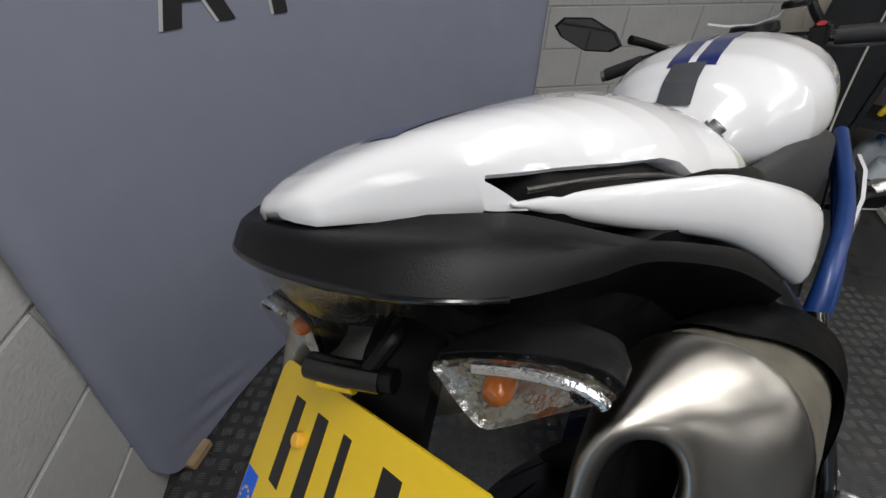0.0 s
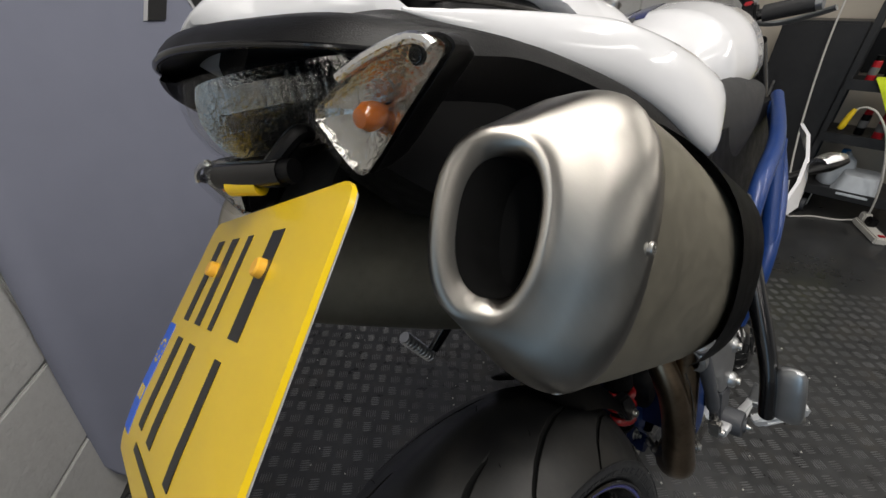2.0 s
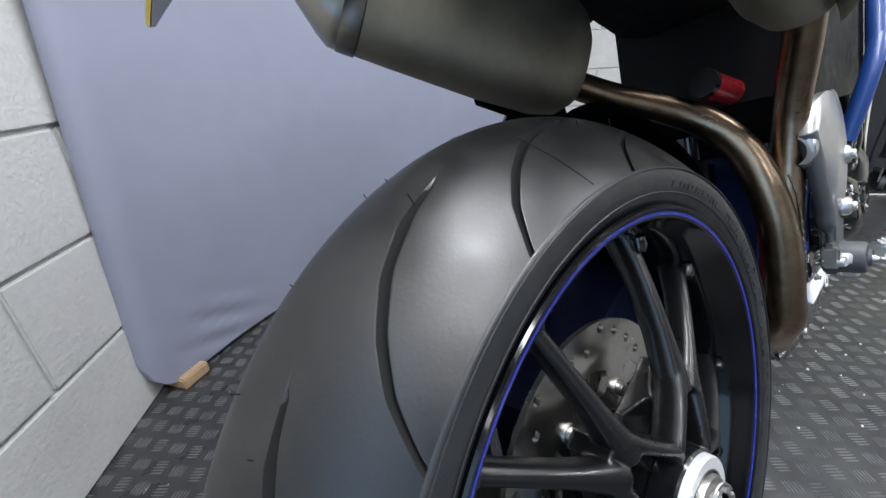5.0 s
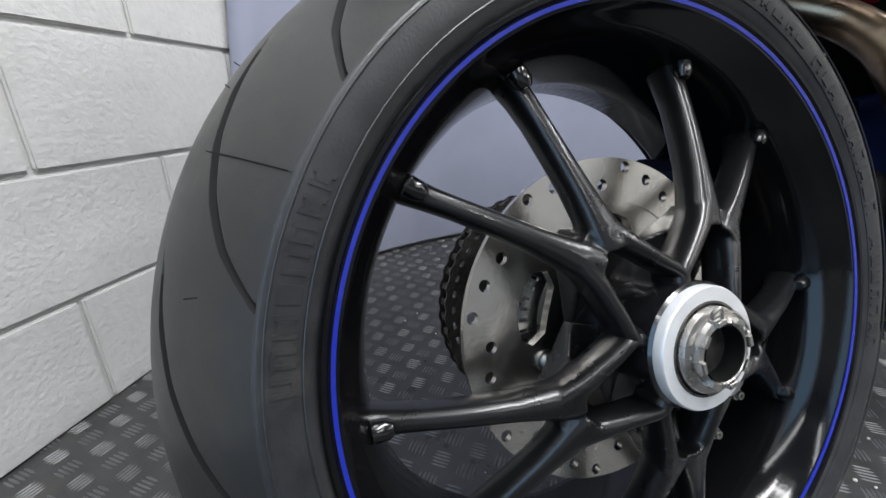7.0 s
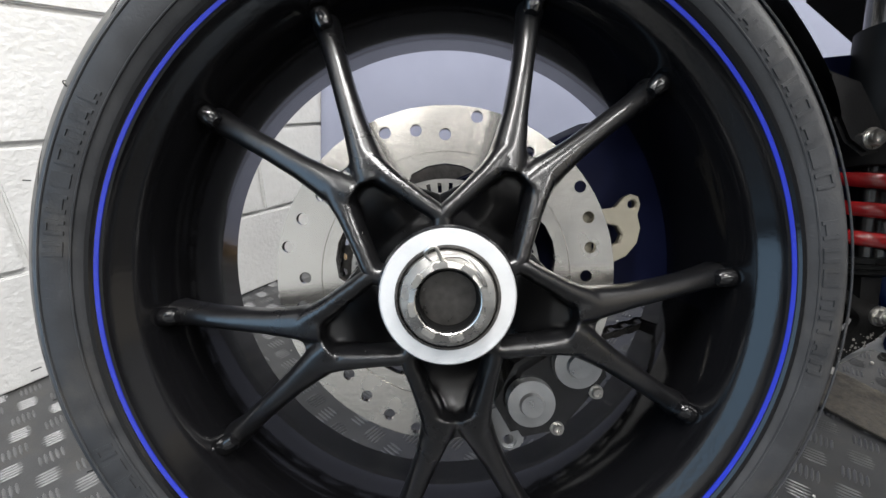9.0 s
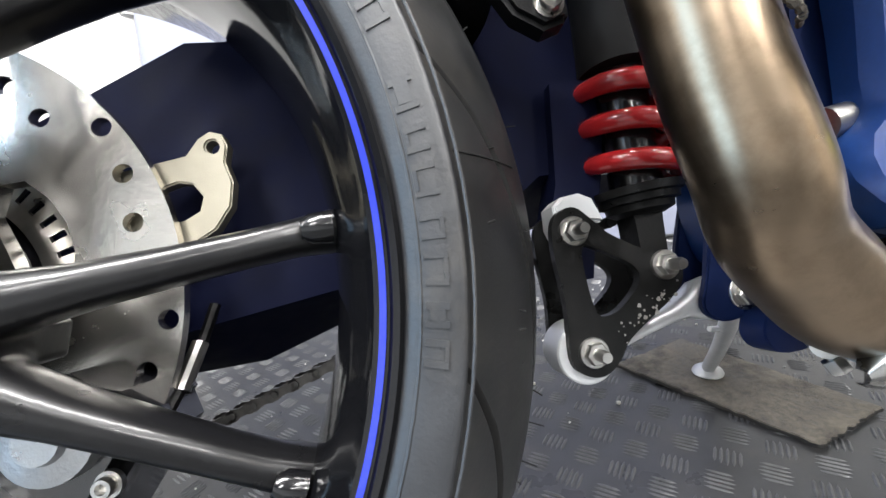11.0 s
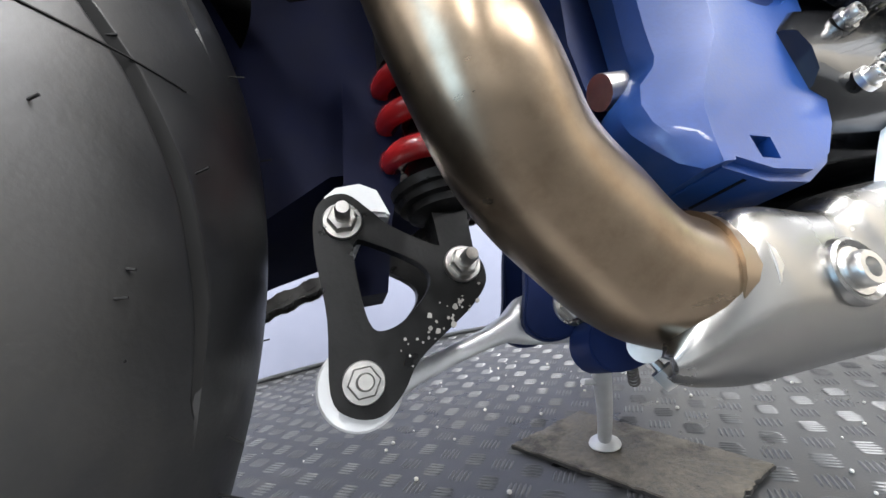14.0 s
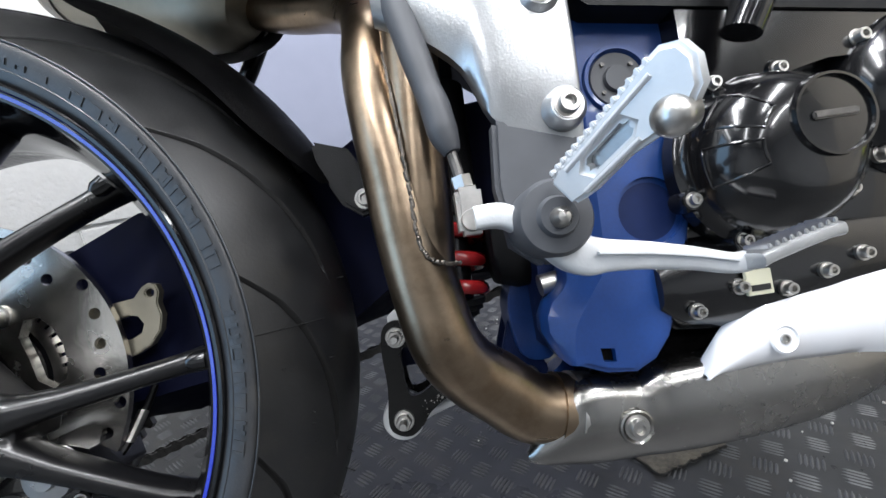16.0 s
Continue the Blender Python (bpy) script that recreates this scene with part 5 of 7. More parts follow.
def shield_rows():
    """Profiles of the shield: rolled under below, a crease along the shoulder, a lip folded in on top."""
    loops = []
    for x, y, z0, z1 in ((0.4185, -0.0585, -0.1065, -0.1000), (0.4270, -0.0640, -0.1110, -0.0900), (0.4430, -0.0690, -0.1160, -0.0710), (0.4560, -0.0710, -0.1185, -0.0570), (0.4680, -0.0715, -0.1195, -0.0545), (0.4850, -0.0700, -0.1205, -0.0570), (0.5030, -0.0680, -0.1215, -0.0600), (0.5120, -0.0685, -0.1220, -0.0570), (0.5220, -0.0700, -0.1220, -0.0535), (0.5450, -0.0705, -0.1220, -0.0520), (0.5850, -0.0700, -0.1205, -0.0500), (0.6350, -0.0690, -0.1150, -0.0485), (0.6850, -0.0650, -0.1040, -0.0480), (0.7300, -0.0590, -0.0840, -0.0520)):
        h, outer = z1 - z0, []
        for f, dy in ((0.0, 0.030), (0.03, 0.021), (0.09, 0.0125), (0.18, 0.0065), (0.30, 0.0025), (0.43, 0.0005), (0.56, 0.0), (0.70, 0.0006), (0.82, 0.0018), (0.90, 0.0036), (0.95, 0.0068), (0.98, 0.012), (1.0, 0.022)):
            outer.append(Vector((x + 0.10 * (dy if x > 0.43 else 0), y + dy * min(1.0, h / 0.04), z0 + f * h)))
        loops.append(outer + [p + Vector((0.001, 0.0028, 0)) for p in outer[::-1]])
    m = len(loops[0])
    dense = [spline([l[i] for l in loops], 4) for i in range(m)]
    return loft([[dense[i][k] for i in range(m)] for k in range(len(dense[0]))])


guard = part("heat_shield", shield_rows(), SHIELD_STEEL, bike, "brushed steel exhaust heat shield", 50)
part("bolt_dish", moved(lathe([(0.0001, 0.0), (0.0085, 0.0), (0.0108, -0.0018), (0.0120, -0.0012), (0.0126, 0.002)], 28), Matrix.Translation((0.4935, -0.0705, -0.0880))), SHIELD_STEEL, guard)
bolt("shield_bolt", (0.4935, -0.0708, -0.0880), guard, 0.0065, 0.005)
pan = part("belly_pan", shell([(0.566, -0.080, -0.078, -0.072), (0.574, -0.082, -0.077, -0.060), (0.586, -0.084, -0.076, -0.045), (0.600, -0.086, -0.074, -0.031), (0.612, -0.087, -0.073, -0.023), (0.632, -0.087, -0.073, -0.0185), (0.660, -0.088, -0.074, -0.016), (0.680, -0.088, -0.075, -0.012), (0.735, -0.088, -0.083, -0.004), (0.80, -0.085, -0.088, 0.01), (0.86, -0.07, -0.08, 0.02)], 0.012, 0.003), WHITE, bike, "white belly pan blade", 50)
part("pan_recess", moved(lathe([(0.0001, 0.002), (0.006, 0.002), (0.009, -0.0006), (0.0105, 0.0005)], 24), Matrix.Translation((0.617, -0.0875, -0.054))), WHITE, pan)
bolt("pan_bolt", (0.617, -0.0865, -0.054), pan, 0.0035, 0.002)

def smooth_ring(loop, k=4):
    """A closed outline rounded through its points."""
    n, out = len(loop), []
    for i in range(n):
        a, b, c, d = (Vector((*loop[(i + j) % n], 0)) for j in (-1, 0, 1, 2))
        for q in range(k):
            t = q / k
            v = 0.5 * ((2 * b) + (c - a) * t + (2 * a - 5 * b + 4 * c - d) * t * t + (3 * b - a - 3 * c + d) * t ** 3)
            out.append((v.x, v.y))
    return out


# ---- frame ----
blue = [(0.502, 0.30), (0.606, 0.30), (0.590, 0.217), (0.578, 0.150), (0.569, 0.100), (0.562, 0.060), (0.553, 0.024), (0.541, -0.010), (0.530, -0.034), (0.518, -0.048), (0.503, -0.055), (0.482, -0.0525), (0.460, -0.0435), (0.463, -0.020), (0.468, -0.012), (0.487, 0.014), (0.492, 0.030), (0.4935, 0.060), (0.4945, 0.10), (0.496, 0.19)]
frame_plate = part("frame_plate", plate([blue, circle(0.530, 0.055, 0.021, 32), [(0.4785, -0.0345), (0.4885, -0.036), (0.4885, -0.0455), (0.4795, -0.044)]], -0.082, -0.045, 0.0035, None, 2, (0.4835, -0.040, 0.010)), BLUE_FRAME, bike, "blue painted frame side plate", 50)
part("frame_facet", loft([[Vector((c + 0.0050, -0.0823, z)), Vector((c - 0.001, -0.0822, z)), Vector((l + 0.004, -0.0818 + 0.55 * (c - l - 0.004), z)), Vector((l, -0.0800 + 0.75 * (c - l), z)), Vector((l + 0.002, -0.045, z)), Vector((c + 0.0015, -0.045, z))] for z, c, l in ((-0.0440, 0.461, 0.457), (-0.0385, 0.4615, 0.4515), (-0.030, 0.4625, 0.4475), (-0.020, 0.4645, 0.4440), (-0.010, 0.4700, 0.4450), (0.0, 0.4775, 0.4500), (0.008, 0.4835, 0.4590), (0.014, 0.4885, 0.4630), (0.030, 0.4935, 0.4660), (0.060, 0.4950, 0.4700), (0.10, 0.4960, 0.4740), (0.19, 0.4975, 0.4800), (0.30, 0.5035, 0.4880))]), BLUE_FRAME, frame_plate, "blue bevelled rear face of the frame plate", 28)
# a black block paints the shade inside the slot
part("slot_shade_block", block((0.474, -0.076, -0.050), (0.494, -0.050, -0.031)), DARK_BORE, frame_plate)
part("pivot_cap_ring", lathe([(0.019, -0.080), (0.0215, -0.085), (0.024, -0.085), (0.0255, -0.081)], 40, centre=(0.522, 0, 0.152)), BLUE_FRAME, frame_plate)
part("pivot_cap", lathe([(0.0001, -0.086), (0.009, -0.086), (0.010, -0.083), (0.019, -0.0835), (0.0205, -0.081)], 40, centre=(0.522, 0, 0.152)), GREY_RUBBER, frame_plate, "grey plastic swing arm pivot cap")
for k in range(4):
    p = Vector((0.522 + 0.0145 * math.cos(radians(90 * k + 40)), -0.084, 0.152 + 0.0145 * math.sin(radians(90 * k + 40))))
    part("cap_pin", lathe([(0.0001, -0.001), (0.0015, -0.001), (0.0016, 0.001)], 8, centre=p), CHAIN_STEEL, frame_plate)
hex_nut("engine_mount_nut", (0.527, -0.053, 0.050), frame_plate, 0.0105, 0.007, stud=0.004)
# the darker blue paints the shade inside the deep well
part("mount_well", lathe([(0.0212, -0.0785), (0.0208, -0.048), (0.0001, -0.048)], 32, centre=(0.530, 0, 0.055)), FRAME_SHADE, frame_plate)
part("side_bolt", tube([(0.452, -0.05, 0.012), (0.470, -0.05, 0.014)], 0.0085, 18), STEEL, frame_plate, "zinc engine bolt")
part("lower_frame", loft([[Vector((x, y, z)) for y, z in ((-0.04, z0), (0.05, z0), (0.05, z1), (-0.04, z1))] for x, z0, z1 in ((0.455, -0.04, 0.05), (0.47, -0.052, 0.12), (0.54, -0.045, 0.25))]), FRAME_SHADE, bike, "blue rear frame casting in shade-darkened paint")
part("frame_lug", plate([smooth_ring([(0.474, 0.040), (0.452, 0.040), (0.432, -0.002), (0.431, -0.030), (0.437, -0.055), (0.452, -0.062), (0.466, -0.058), (0.474, -0.036)], 3)], 0.006, 0.05, 0.007, None, 3), BLUE_FRAME, bike, "blue frame casting behind the pipe", 50)
part("pivot_housing", loft([[Vector((x, y, z)) for y, z in egg(0.022, cz, 0.034, h, h, 18, 0.6)] for x, cz, h in ((0.424, 0.052, 0.018), (0.428, 0.050, 0.032), (0.445, 0.052, 0.040), (0.475, 0.060, 0.046))]), BLACK_DULL, bike, "black swing arm pivot casting", 50)
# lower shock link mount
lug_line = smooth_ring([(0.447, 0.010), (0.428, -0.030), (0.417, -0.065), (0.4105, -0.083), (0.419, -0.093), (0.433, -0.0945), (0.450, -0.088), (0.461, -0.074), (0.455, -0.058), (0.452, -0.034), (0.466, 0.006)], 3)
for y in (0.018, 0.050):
    part("link_mount_lug", plate([lug_line], y, y + 0.006, 0.002), FRAME_SHADE, bike, "blue frame lug for the shock link")
part("stand_boss", plate([smooth_ring([(0.446, -0.087), (0.430, -0.091), (0.4245, -0.104), (0.432, -0.1145), (0.450, -0.1155), (0.460, -0.110), (0.457, -0.092)], 3)], 0.0, 0.020, 0.004), FRAME_SHADE, bike, "rounded blue frame boss", 50)
hex_nut("link_mount_nut", (0.4405, 0.0175, -0.0785), bike, 0.0085, 0.006, stud=0.006)
part("stand_lug", tube(spline([(0.468, 0.03, -0.075), (0.482, 0.028, -0.095), (0.49, 0.02, -0.11)], 4), [0.014, 0.016, 0.012], 16), BLUE_FRAME, bike, "blue frame lug")
part("crank_bracket", plate([[(0.47, -0.09), (0.495, -0.08), (0.52, -0.095), (0.515, -0.112), (0.485, -0.115)]], 0.0, 0.02, 0.003), BLACK_PAINT, bike)
# frame tubes beside the tank
for pts in ([(0.86, -0.09, 0.50), (0.60, -0.135, 0.47), (0.45, -0.145, 0.44), (0.40, -0.14, 0.38)], [(0.80, -0.095, 0.49), (0.62, -0.14, 0.39), (0.52, -0.145, 0.30), (0.50, -0.12, 0.2)], [(0.60, -0.137, 0.465), (0.53, -0.145, 0.31)]):
    part("frame_tube", tube(spline(pts, 6), 0.0105, 16), BLUE_FRAME, bike, "blue painted frame tube")
part("subframe_tube", tube(spline([(0.40, -0.13, 0.40), (0.3, -0.1, 0.52)], 6), 0.011, 12), BLACK_PAINT, bike)
part("frame_box", loft([[Vector((x, y, z)) for y, z in ((-0.09, z0), (0.12, z0), (0.12, z1), (-0.09, z1))] for x, z0, z1 in ((0.40, 0.28, 0.44), (0.5, 0.2, 0.5), (0.85, 0.15, 0.5))]), BLACK_DULL, bike, "black air box and frame core")

# ---- shock absorber and link ----
shock = part("shock_body", tube([(0.3865, 0.027, -0.006), (0.40, 0.030, 0.24)], 0.017, 20), BLACK_PAINT, bike, "black rear shock absorber")
coil = []
for i in range(0, 3 * 28 + 1):
    a, f = 2 * math.pi * i / 28, i / (8 * 28)
    coil.append(Vector((0.387 + 0.015 * f + 0.0262 * math.cos(a), 0.027 + 0.004 * f - 0.0262 * math.sin(a), 0.009 + 0.205 * f)))
part("shock_spring", tube(coil, 0.0068, 12), RED_SPRING, shock, "glossy red coil spring", 60)
# added sleeve, in place of the dark parts that hide the upper coils
part("added_spring_sleeve", tube([(0.3925, 0.028, 0.081), (0.394, 0.0285, 0.095), (0.40, 0.030, 0.205)], [0.0275, 0.027, 0.024], 26), BLACK_DULL, shock, "added black sleeve over the upper coils")
part("spring_seat", lathe([(0.0001, -0.016), (0.015, -0.016), (0.021, -0.013), (0.0215, -0.009), (0.0250, -0.008), (0.0255, -0.004), (0.0280, -0.0030), (0.0285, 0.0020), (0.0001, 0.0020)], 40, centre=(0.386, 0.027, 0), axis="z"), WORN_BLACK, shock, "black spring seat")
part("shock_fork", loft([[Vector((x - w, y - d, z)), Vector((x + w, y - d, z)), Vector((x + w, y + d, z)), Vector((x - w, y + d, z))] for x, y, z, w, d in ((0.3845, 0.027, -0.012, 0.0100, 0.011), (0.3840, 0.027, -0.022, 0.0092, 0.011), (0.3830, 0.027, -0.046, 0.0086, 0.011), (0.3825, 0.027, -0.056, 0.0070, 0.011))]), WORN_BLACK, shock, "black shock absorber fork end")
part("shock_reservoir", tube([(0.335, -0.02, 0.312), (0.40, -0.025, 0.296)], 0.017, 22), RED_SPRING, bike, "red anodised shock reservoir")
part("reservoir_cap", tube([(0.325, -0.0195, 0.3145), (0.335, -0.02, 0.312)], 0.0175, 22), BLACK_PAINT, bike)

tri_out = [(0.318, -0.012), (0.324, -0.004), (0.334, -0.003), (0.343, -0.012), (0.352, -0.022), (0.370, -0.034), (0.381, -0.037), (0.391, -0.044), (0.3915, -0.056), (0.382, -0.066), (0.371, -0.073), (0.352, -0.085), (0.343, -0.096), (0.332, -0.103), (0.320, -0.100), (0.314, -0.090), (0.317, -0.06), (0.316, -0.03)]
tri_in = [(0.3335, -0.028), (0.343, -0.030), (0.362, -0.043), (0.364, -0.053), (0.353, -0.064), (0.343, -0.069), (0.335, -0.067), (0.3325, -0.05)]
for y0, nm in ((0.018, "shock_link_plate"), (0.052, "shock_link_plate")):
    lk = part(nm, plate([smooth_ring(tri_out), smooth_ring(tri_in)], y0, y0 + 0.007, 0.0015), WORN_BLACK, bike, "black link plate with chipped paint")
    if y0 < 0.03:
        for x, z in ((0.330, -0.0170), (0.3815, -0.0460), (0.3275, -0.0885)):
            hex_nut("link_nut", (x, y0 - 0.001, z), lk, 0.0068, 0.006, stud=0.010)
        rnd = random.Random(9)
        for k in range(34):
            f = rnd.random()
            x, z = 0.346 + 0.040 * f + rnd.uniform(-0.006, 0.006), -0.082 + 0.024 * f + rnd.uniform(-0.005, 0.005)
            r = rnd.uniform(0.0003, 0.0008) if k % 5 else rnd.uniform(0.0010, 0.0017)
            part("paint_chip", plate([[(x + r * rnd.uniform(0.6, 1.2) * math.cos(2 * math.pi * q / 7), z + r * rnd.uniform(0.6, 1.2) * math.sin(2 * math.pi * q / 7)) for q in range(7)]], y0 - 0.0004, y0 + 0.001), CHIPPED, lk)
part("link_bracket", plate([[(0.328, -0.030), (0.323, -0.012), (0.324, 0.001), (0.330, 0.0055), (0.342, 0.0065), (0.350, 0.002), (0.355, -0.014), (0.345, -0.012), (0.338, -0.022), (0.332, -0.032)]], 0.0255, 0.05, 0.002), ALLOY_WHITE, bike, "silver swing arm link lug")
part("drag_link", loft([[Vector((x, y, z)) for y, z in egg(float(np.interp(x, (0.34, 0.42), (0.037, 0.044))), cz, float(np.interp(x, (0.34, 0.42), (0.013, 0.009))), h, h, 16, 0.6)] for x, cz, h in ((0.332, -0.094, 0.011), (0.340, -0.094, 0.0085), (0.352, -0.092, 0.0055), (0.37, -0.088, 0.0050), (0.395, -0.083, 0.0055), (0.408, -0.080, 0.0075), (0.418, -0.078, 0.0130), (0.430, -0.078, 0.0155), (0.445, -0.079, 0.0165), (0.456, -0.080, 0.013))]), ALLOY_WHITE, bike, "silver painted suspension drag link", 50)
part("link_sleeve", lathe([(0.0001, 0.0235), (0.0175, 0.0235), (0.0185, 0.0245), (0.0185, 0.05), (0.0001, 0.05)], 40, centre=(0.3265, 0, -0.0895)), ALLOY_WHITE, bike)

# ---- side stand ----
stand = part("side_stand", tube(spline([(0.505, 0.10, -0.085), (0.535, 0.15, -0.108), (0.585, 0.245, -0.168), (0.628, 0.335, -0.222)], 5), [0.011, 0.0095, 0.0085, 0.0085], 14), ALLOY_WHITE, bike, "silver side stand leg")
part("stand_tang", tube([(0.555, 0.19, -0.135), (0.532, 0.185, -0.13)], 0.003, 8), ALLOY_WHITE, stand)
spr = []
p0, p1 = Vector((0.525, 0.118, -0.09)), Vector((0.568, 0.185, -0.143))
dvec = (p1 - p0)
e1 = dvec.cross(Vector((0, 0, 1))).normalized()
e2 = dvec.cross(e1).normalized()
for i in range(16 * 12 + 1):
    a = 2 * math.pi * i / 12
    spr.append(p0 + Vector((0.012, -0.008, 0)) + dvec * (i / (16 * 12)) + 0.0045 * (math.cos(a) * e1 + math.sin(a) * e2))
part("stand_spring", tube(spr, 0.0011, 6), CHAIN_STEEL, stand, "dark coil return spring")

# ---- hugger over the tyre ----
rows = []
for a in np.linspace(71, 22, 26).tolist():
    row = []
    for f in np.linspace(-1, 1, 15).tolist():
        w = 0.060 * math.sqrt(1 - 0.80 * max(0, 1 - (71 - a) / 12) ** 2) * (1 - 0.35 * max(0, (36 - a) / 14) ** 2)
        y = f * w + 0.004
        r = 0.336 - 0.032 * (abs(y) / 0.060) ** 2.2
        row.append(polar(r, a, y))
    rows.append(row)
bm = bmesh.new()
vs = [[bm.verts.new(p) for p in row] for row in rows]
for a, b in zip(vs, vs[1:]):
    for i in range(14):
        bm.faces.new((a[i], a[i + 1], b[i + 1], b[i]))
bmesh.ops.solidify(bm, geom=list(bm.faces), thickness=0.004)
hugger = part("hugger", bm, BLACK_PLASTIC, bike, "matt black rear hugger mudguard", 50)
part("hugger_bracket", plate([[(0.296, 0.16), (0.325, 0.15), (0.345, 0.115), (0.345, 0.098), (0.33, 0.094), (0.315, 0.105), (0.30, 0.135)]], -0.028, -0.012, 0.003), BLACK_PLASTIC, hugger)
bolt("hugger_bolt", (0.334, -0.0285, 0.107), hugger, 0.0062, 0.005)

# ---- right foot controls ----
hang = part("foot_hanger", shell([(0.352, -0.122, 0.185, 0.215), (0.375, -0.126, 0.17, 0.25), (0.40, -0.130, 0.145, 0.26), (0.413, -0.132, 0.112, 0.26), (0.43, -0.133, 0.098, 0.26), (0.448, -0.133, 0.092, 0.255), (0.463, -0.132, 0.090, 0.25), (0.466, -0.130, 0.092, 0.245)], 0.008, 0.008), ALLOY, bike, "polished alloy footrest hanger", 50)
for x, z in ((0.4535, 0.109), (0.449, 0.177)):
    part("bolt_boss", lathe([(0.0001, -0.137), (0.0095, -0.137), (0.012, -0.134), (0.013, -0.128)], 24, centre=(x, 0, z)), ALLOY, hang)
    bolt("hanger_bolt", (x, -0.137, z), hang, 0.0062, 0.005)
part("hanger_foot", plate([[(0.412, 0.11), (0.463, 0.093), (0.462, 0.07), (0.452, 0.035), (0.43, 0.02), (0.412, 0.035), (0.408, 0.07)]], -0.128, -0.112, 0.003), GREY_RUBBER, hang, "grey lower hanger casting")
part("pivot_boss", lathe([(0.0001, -0.158), (0.0095, -0.158), (0.0110, -0.1545), (0.0185, -0.1535), (0.0205, -0.150), (0.0205, -0.118)], 36, centre=(0.4315, 0, 0.046)), GREY_RUBBER, hang, "dark grey pivot rubber")
part("pivot_pin", lathe([(0.0001, -0.166), (0.003, -0.165), (0.0052, -0.1615), (0.0055, -0.156)], 20, centre=(0.4315, 0, 0.045)), STEEL, hang)
peg_a, peg_b = Vector((0.428, -0.152, 0.050)), Vector((0.467, -0.226, 0.092))
d = (peg_b - peg_a).normalized()
n_up = (Vector((-0.35, 0, 1)) - d * Vector((-0.35, 0, 1)).dot(d)).normalized()
n_sd = d.cross(n_up)
PEG_M = Matrix(((d.x, -n_sd.x, n_up.x, peg_a.x), (d.y, -n_sd.y, n_up.y, peg_a.y), (d.z, -n_sd.z, n_up.z, peg_a.z), (0, 0, 0, 1)))
blade = [(0.016, -0.0085), (0.026, -0.0100), (0.048, -0.0100), (0.063, -0.0130), (0.075, -0.0145), (0.084, -0.0105), (0.089, -0.0020), (0.089, 0.0055), (0.084, 0.0100), (0.074, 0.0105), (0.045, 0.0095), (0.024, 0.0092), (0.015, 0.0080)]
slot = [(0.034, -0.0045), (0.056, -0.0052), (0.060, -0.0025), (0.058, 0.0018), (0.036, 0.0022), (0.032, -0.0010)]
peg = part("foot_peg", moved(plate([blade, slot], -0.0060, 0.0060, 0.0022, None, 3), PEG_M), ALLOY_WHITE, bike, "cast silver folding footrest with a long slot", 50)
part("peg_web", moved(plate([[(0.028, -0.007), (0.063, -0.008), (0.063, 0.004), (0.028, 0.004)]], 0.001, 0.004), PEG_M), ALLOY, peg)
for i in range(15):
    x = 0.019 + 0.0042 * i
    part("grip_tooth", moved(block((x - 0.0012, -0.0056, 0.0080), (x + 0.0012, 0.0056, 0.0110), 0.0006), PEG_M), ALLOY_WHITE, peg)
part("peg_bolt", moved(lathe([(0.0001, -0.0125), (0.0040, -0.0120), (0.0068, -0.0095), (0.0078, -0.0060), (0.0078, 0.002)], 24, centre=(0.071, 0, -0.0115)), PEG_M), STEEL, peg, "domed steel peg bolt")
part("peg_rib", moved(tube([(0.026, -0.0060, -0.0080), (0.058, -0.0060, -0.0088)], 0.0012, 8), PEG_M), ALLOY_WHITE, peg)
part("peg_rib", moved(tube([(0.026, -0.0060, 0.0050), (0.076, -0.0060, 0.0050)], 0.0012, 8), PEG_M), ALLOY_WHITE, peg)

arm = [(0.392, 0.053, 0.0075, 0.0065), (0.408, 0.052, 0.0078, 0.0072), (0.424, 0.040, 0.0085, 0.0100), (0.436, 0.030, 0.0085, 0.0120), (0.448, 0.0245, 0.0080, 0.0115), (0.460, 0.0225, 0.0072, 0.0090), (0.480, 0.0195, 0.0066, 0.0078), (0.505, 0.0140, 0.0060, 0.0066), (0.525, 0.0085, 0.0056, 0.0058), (0.537, 0.0090, 0.0052, 0.0052)]
dense = spline([(x, z, h) for x, z, w, h in arm], 5)
wide = np.interp([q.x for q in dense], [a[0] for a in arm], [a[2] for a in arm]).tolist()
pedal = part("brake_pedal", loft([[Vector((q.x, y, z)) for y, z in egg(-0.134 - 0.06 * (q.x - 0.40), q.y, w, q.z, q.z, 20, 0.42)] for q, w in zip(dense, wide)]), ALLOY_WHITE, bike, "silver cast rear brake pedal", 40)
part("pedal_bevel", loft([[Vector((x, y, z)) for y, z in ((-0.1455, zc + 0.0010), (-0.1490, zc + 0.0005), (-0.1490, zc - 0.0005), (-0.1455, zc - 0.0010))] for x, zc in ((0.452, 0.0245), (0.480, 0.0205), (0.505, 0.0152), (0.525, 0.0098))]), ALLOY_WHITE, pedal)
pad = part("pedal_pad", loft([[Vector((x, y, z)) for y, z in egg(-0.150, cz, 0.010, 0.0042, 0.004, 16, 0.6)] for x, cz in ((0.529, 0.0085), (0.534, 0.0105), (0.550, 0.0145), (0.568, 0.0185), (0.5735, 0.0188))]), ALLOY, pedal, "ribbed silver pedal pad")
for i in range(10):
    x = 0.534 + 0.0040 * i
    part("pad_tooth", block((x - 0.0013, -0.1585, 0.0105 + 0.00092 * i + 0.003), (x + 0.0013, -0.1415, 0.0105 + 0.00092 * i + 0.0062), 0.0006), ALLOY, pad)
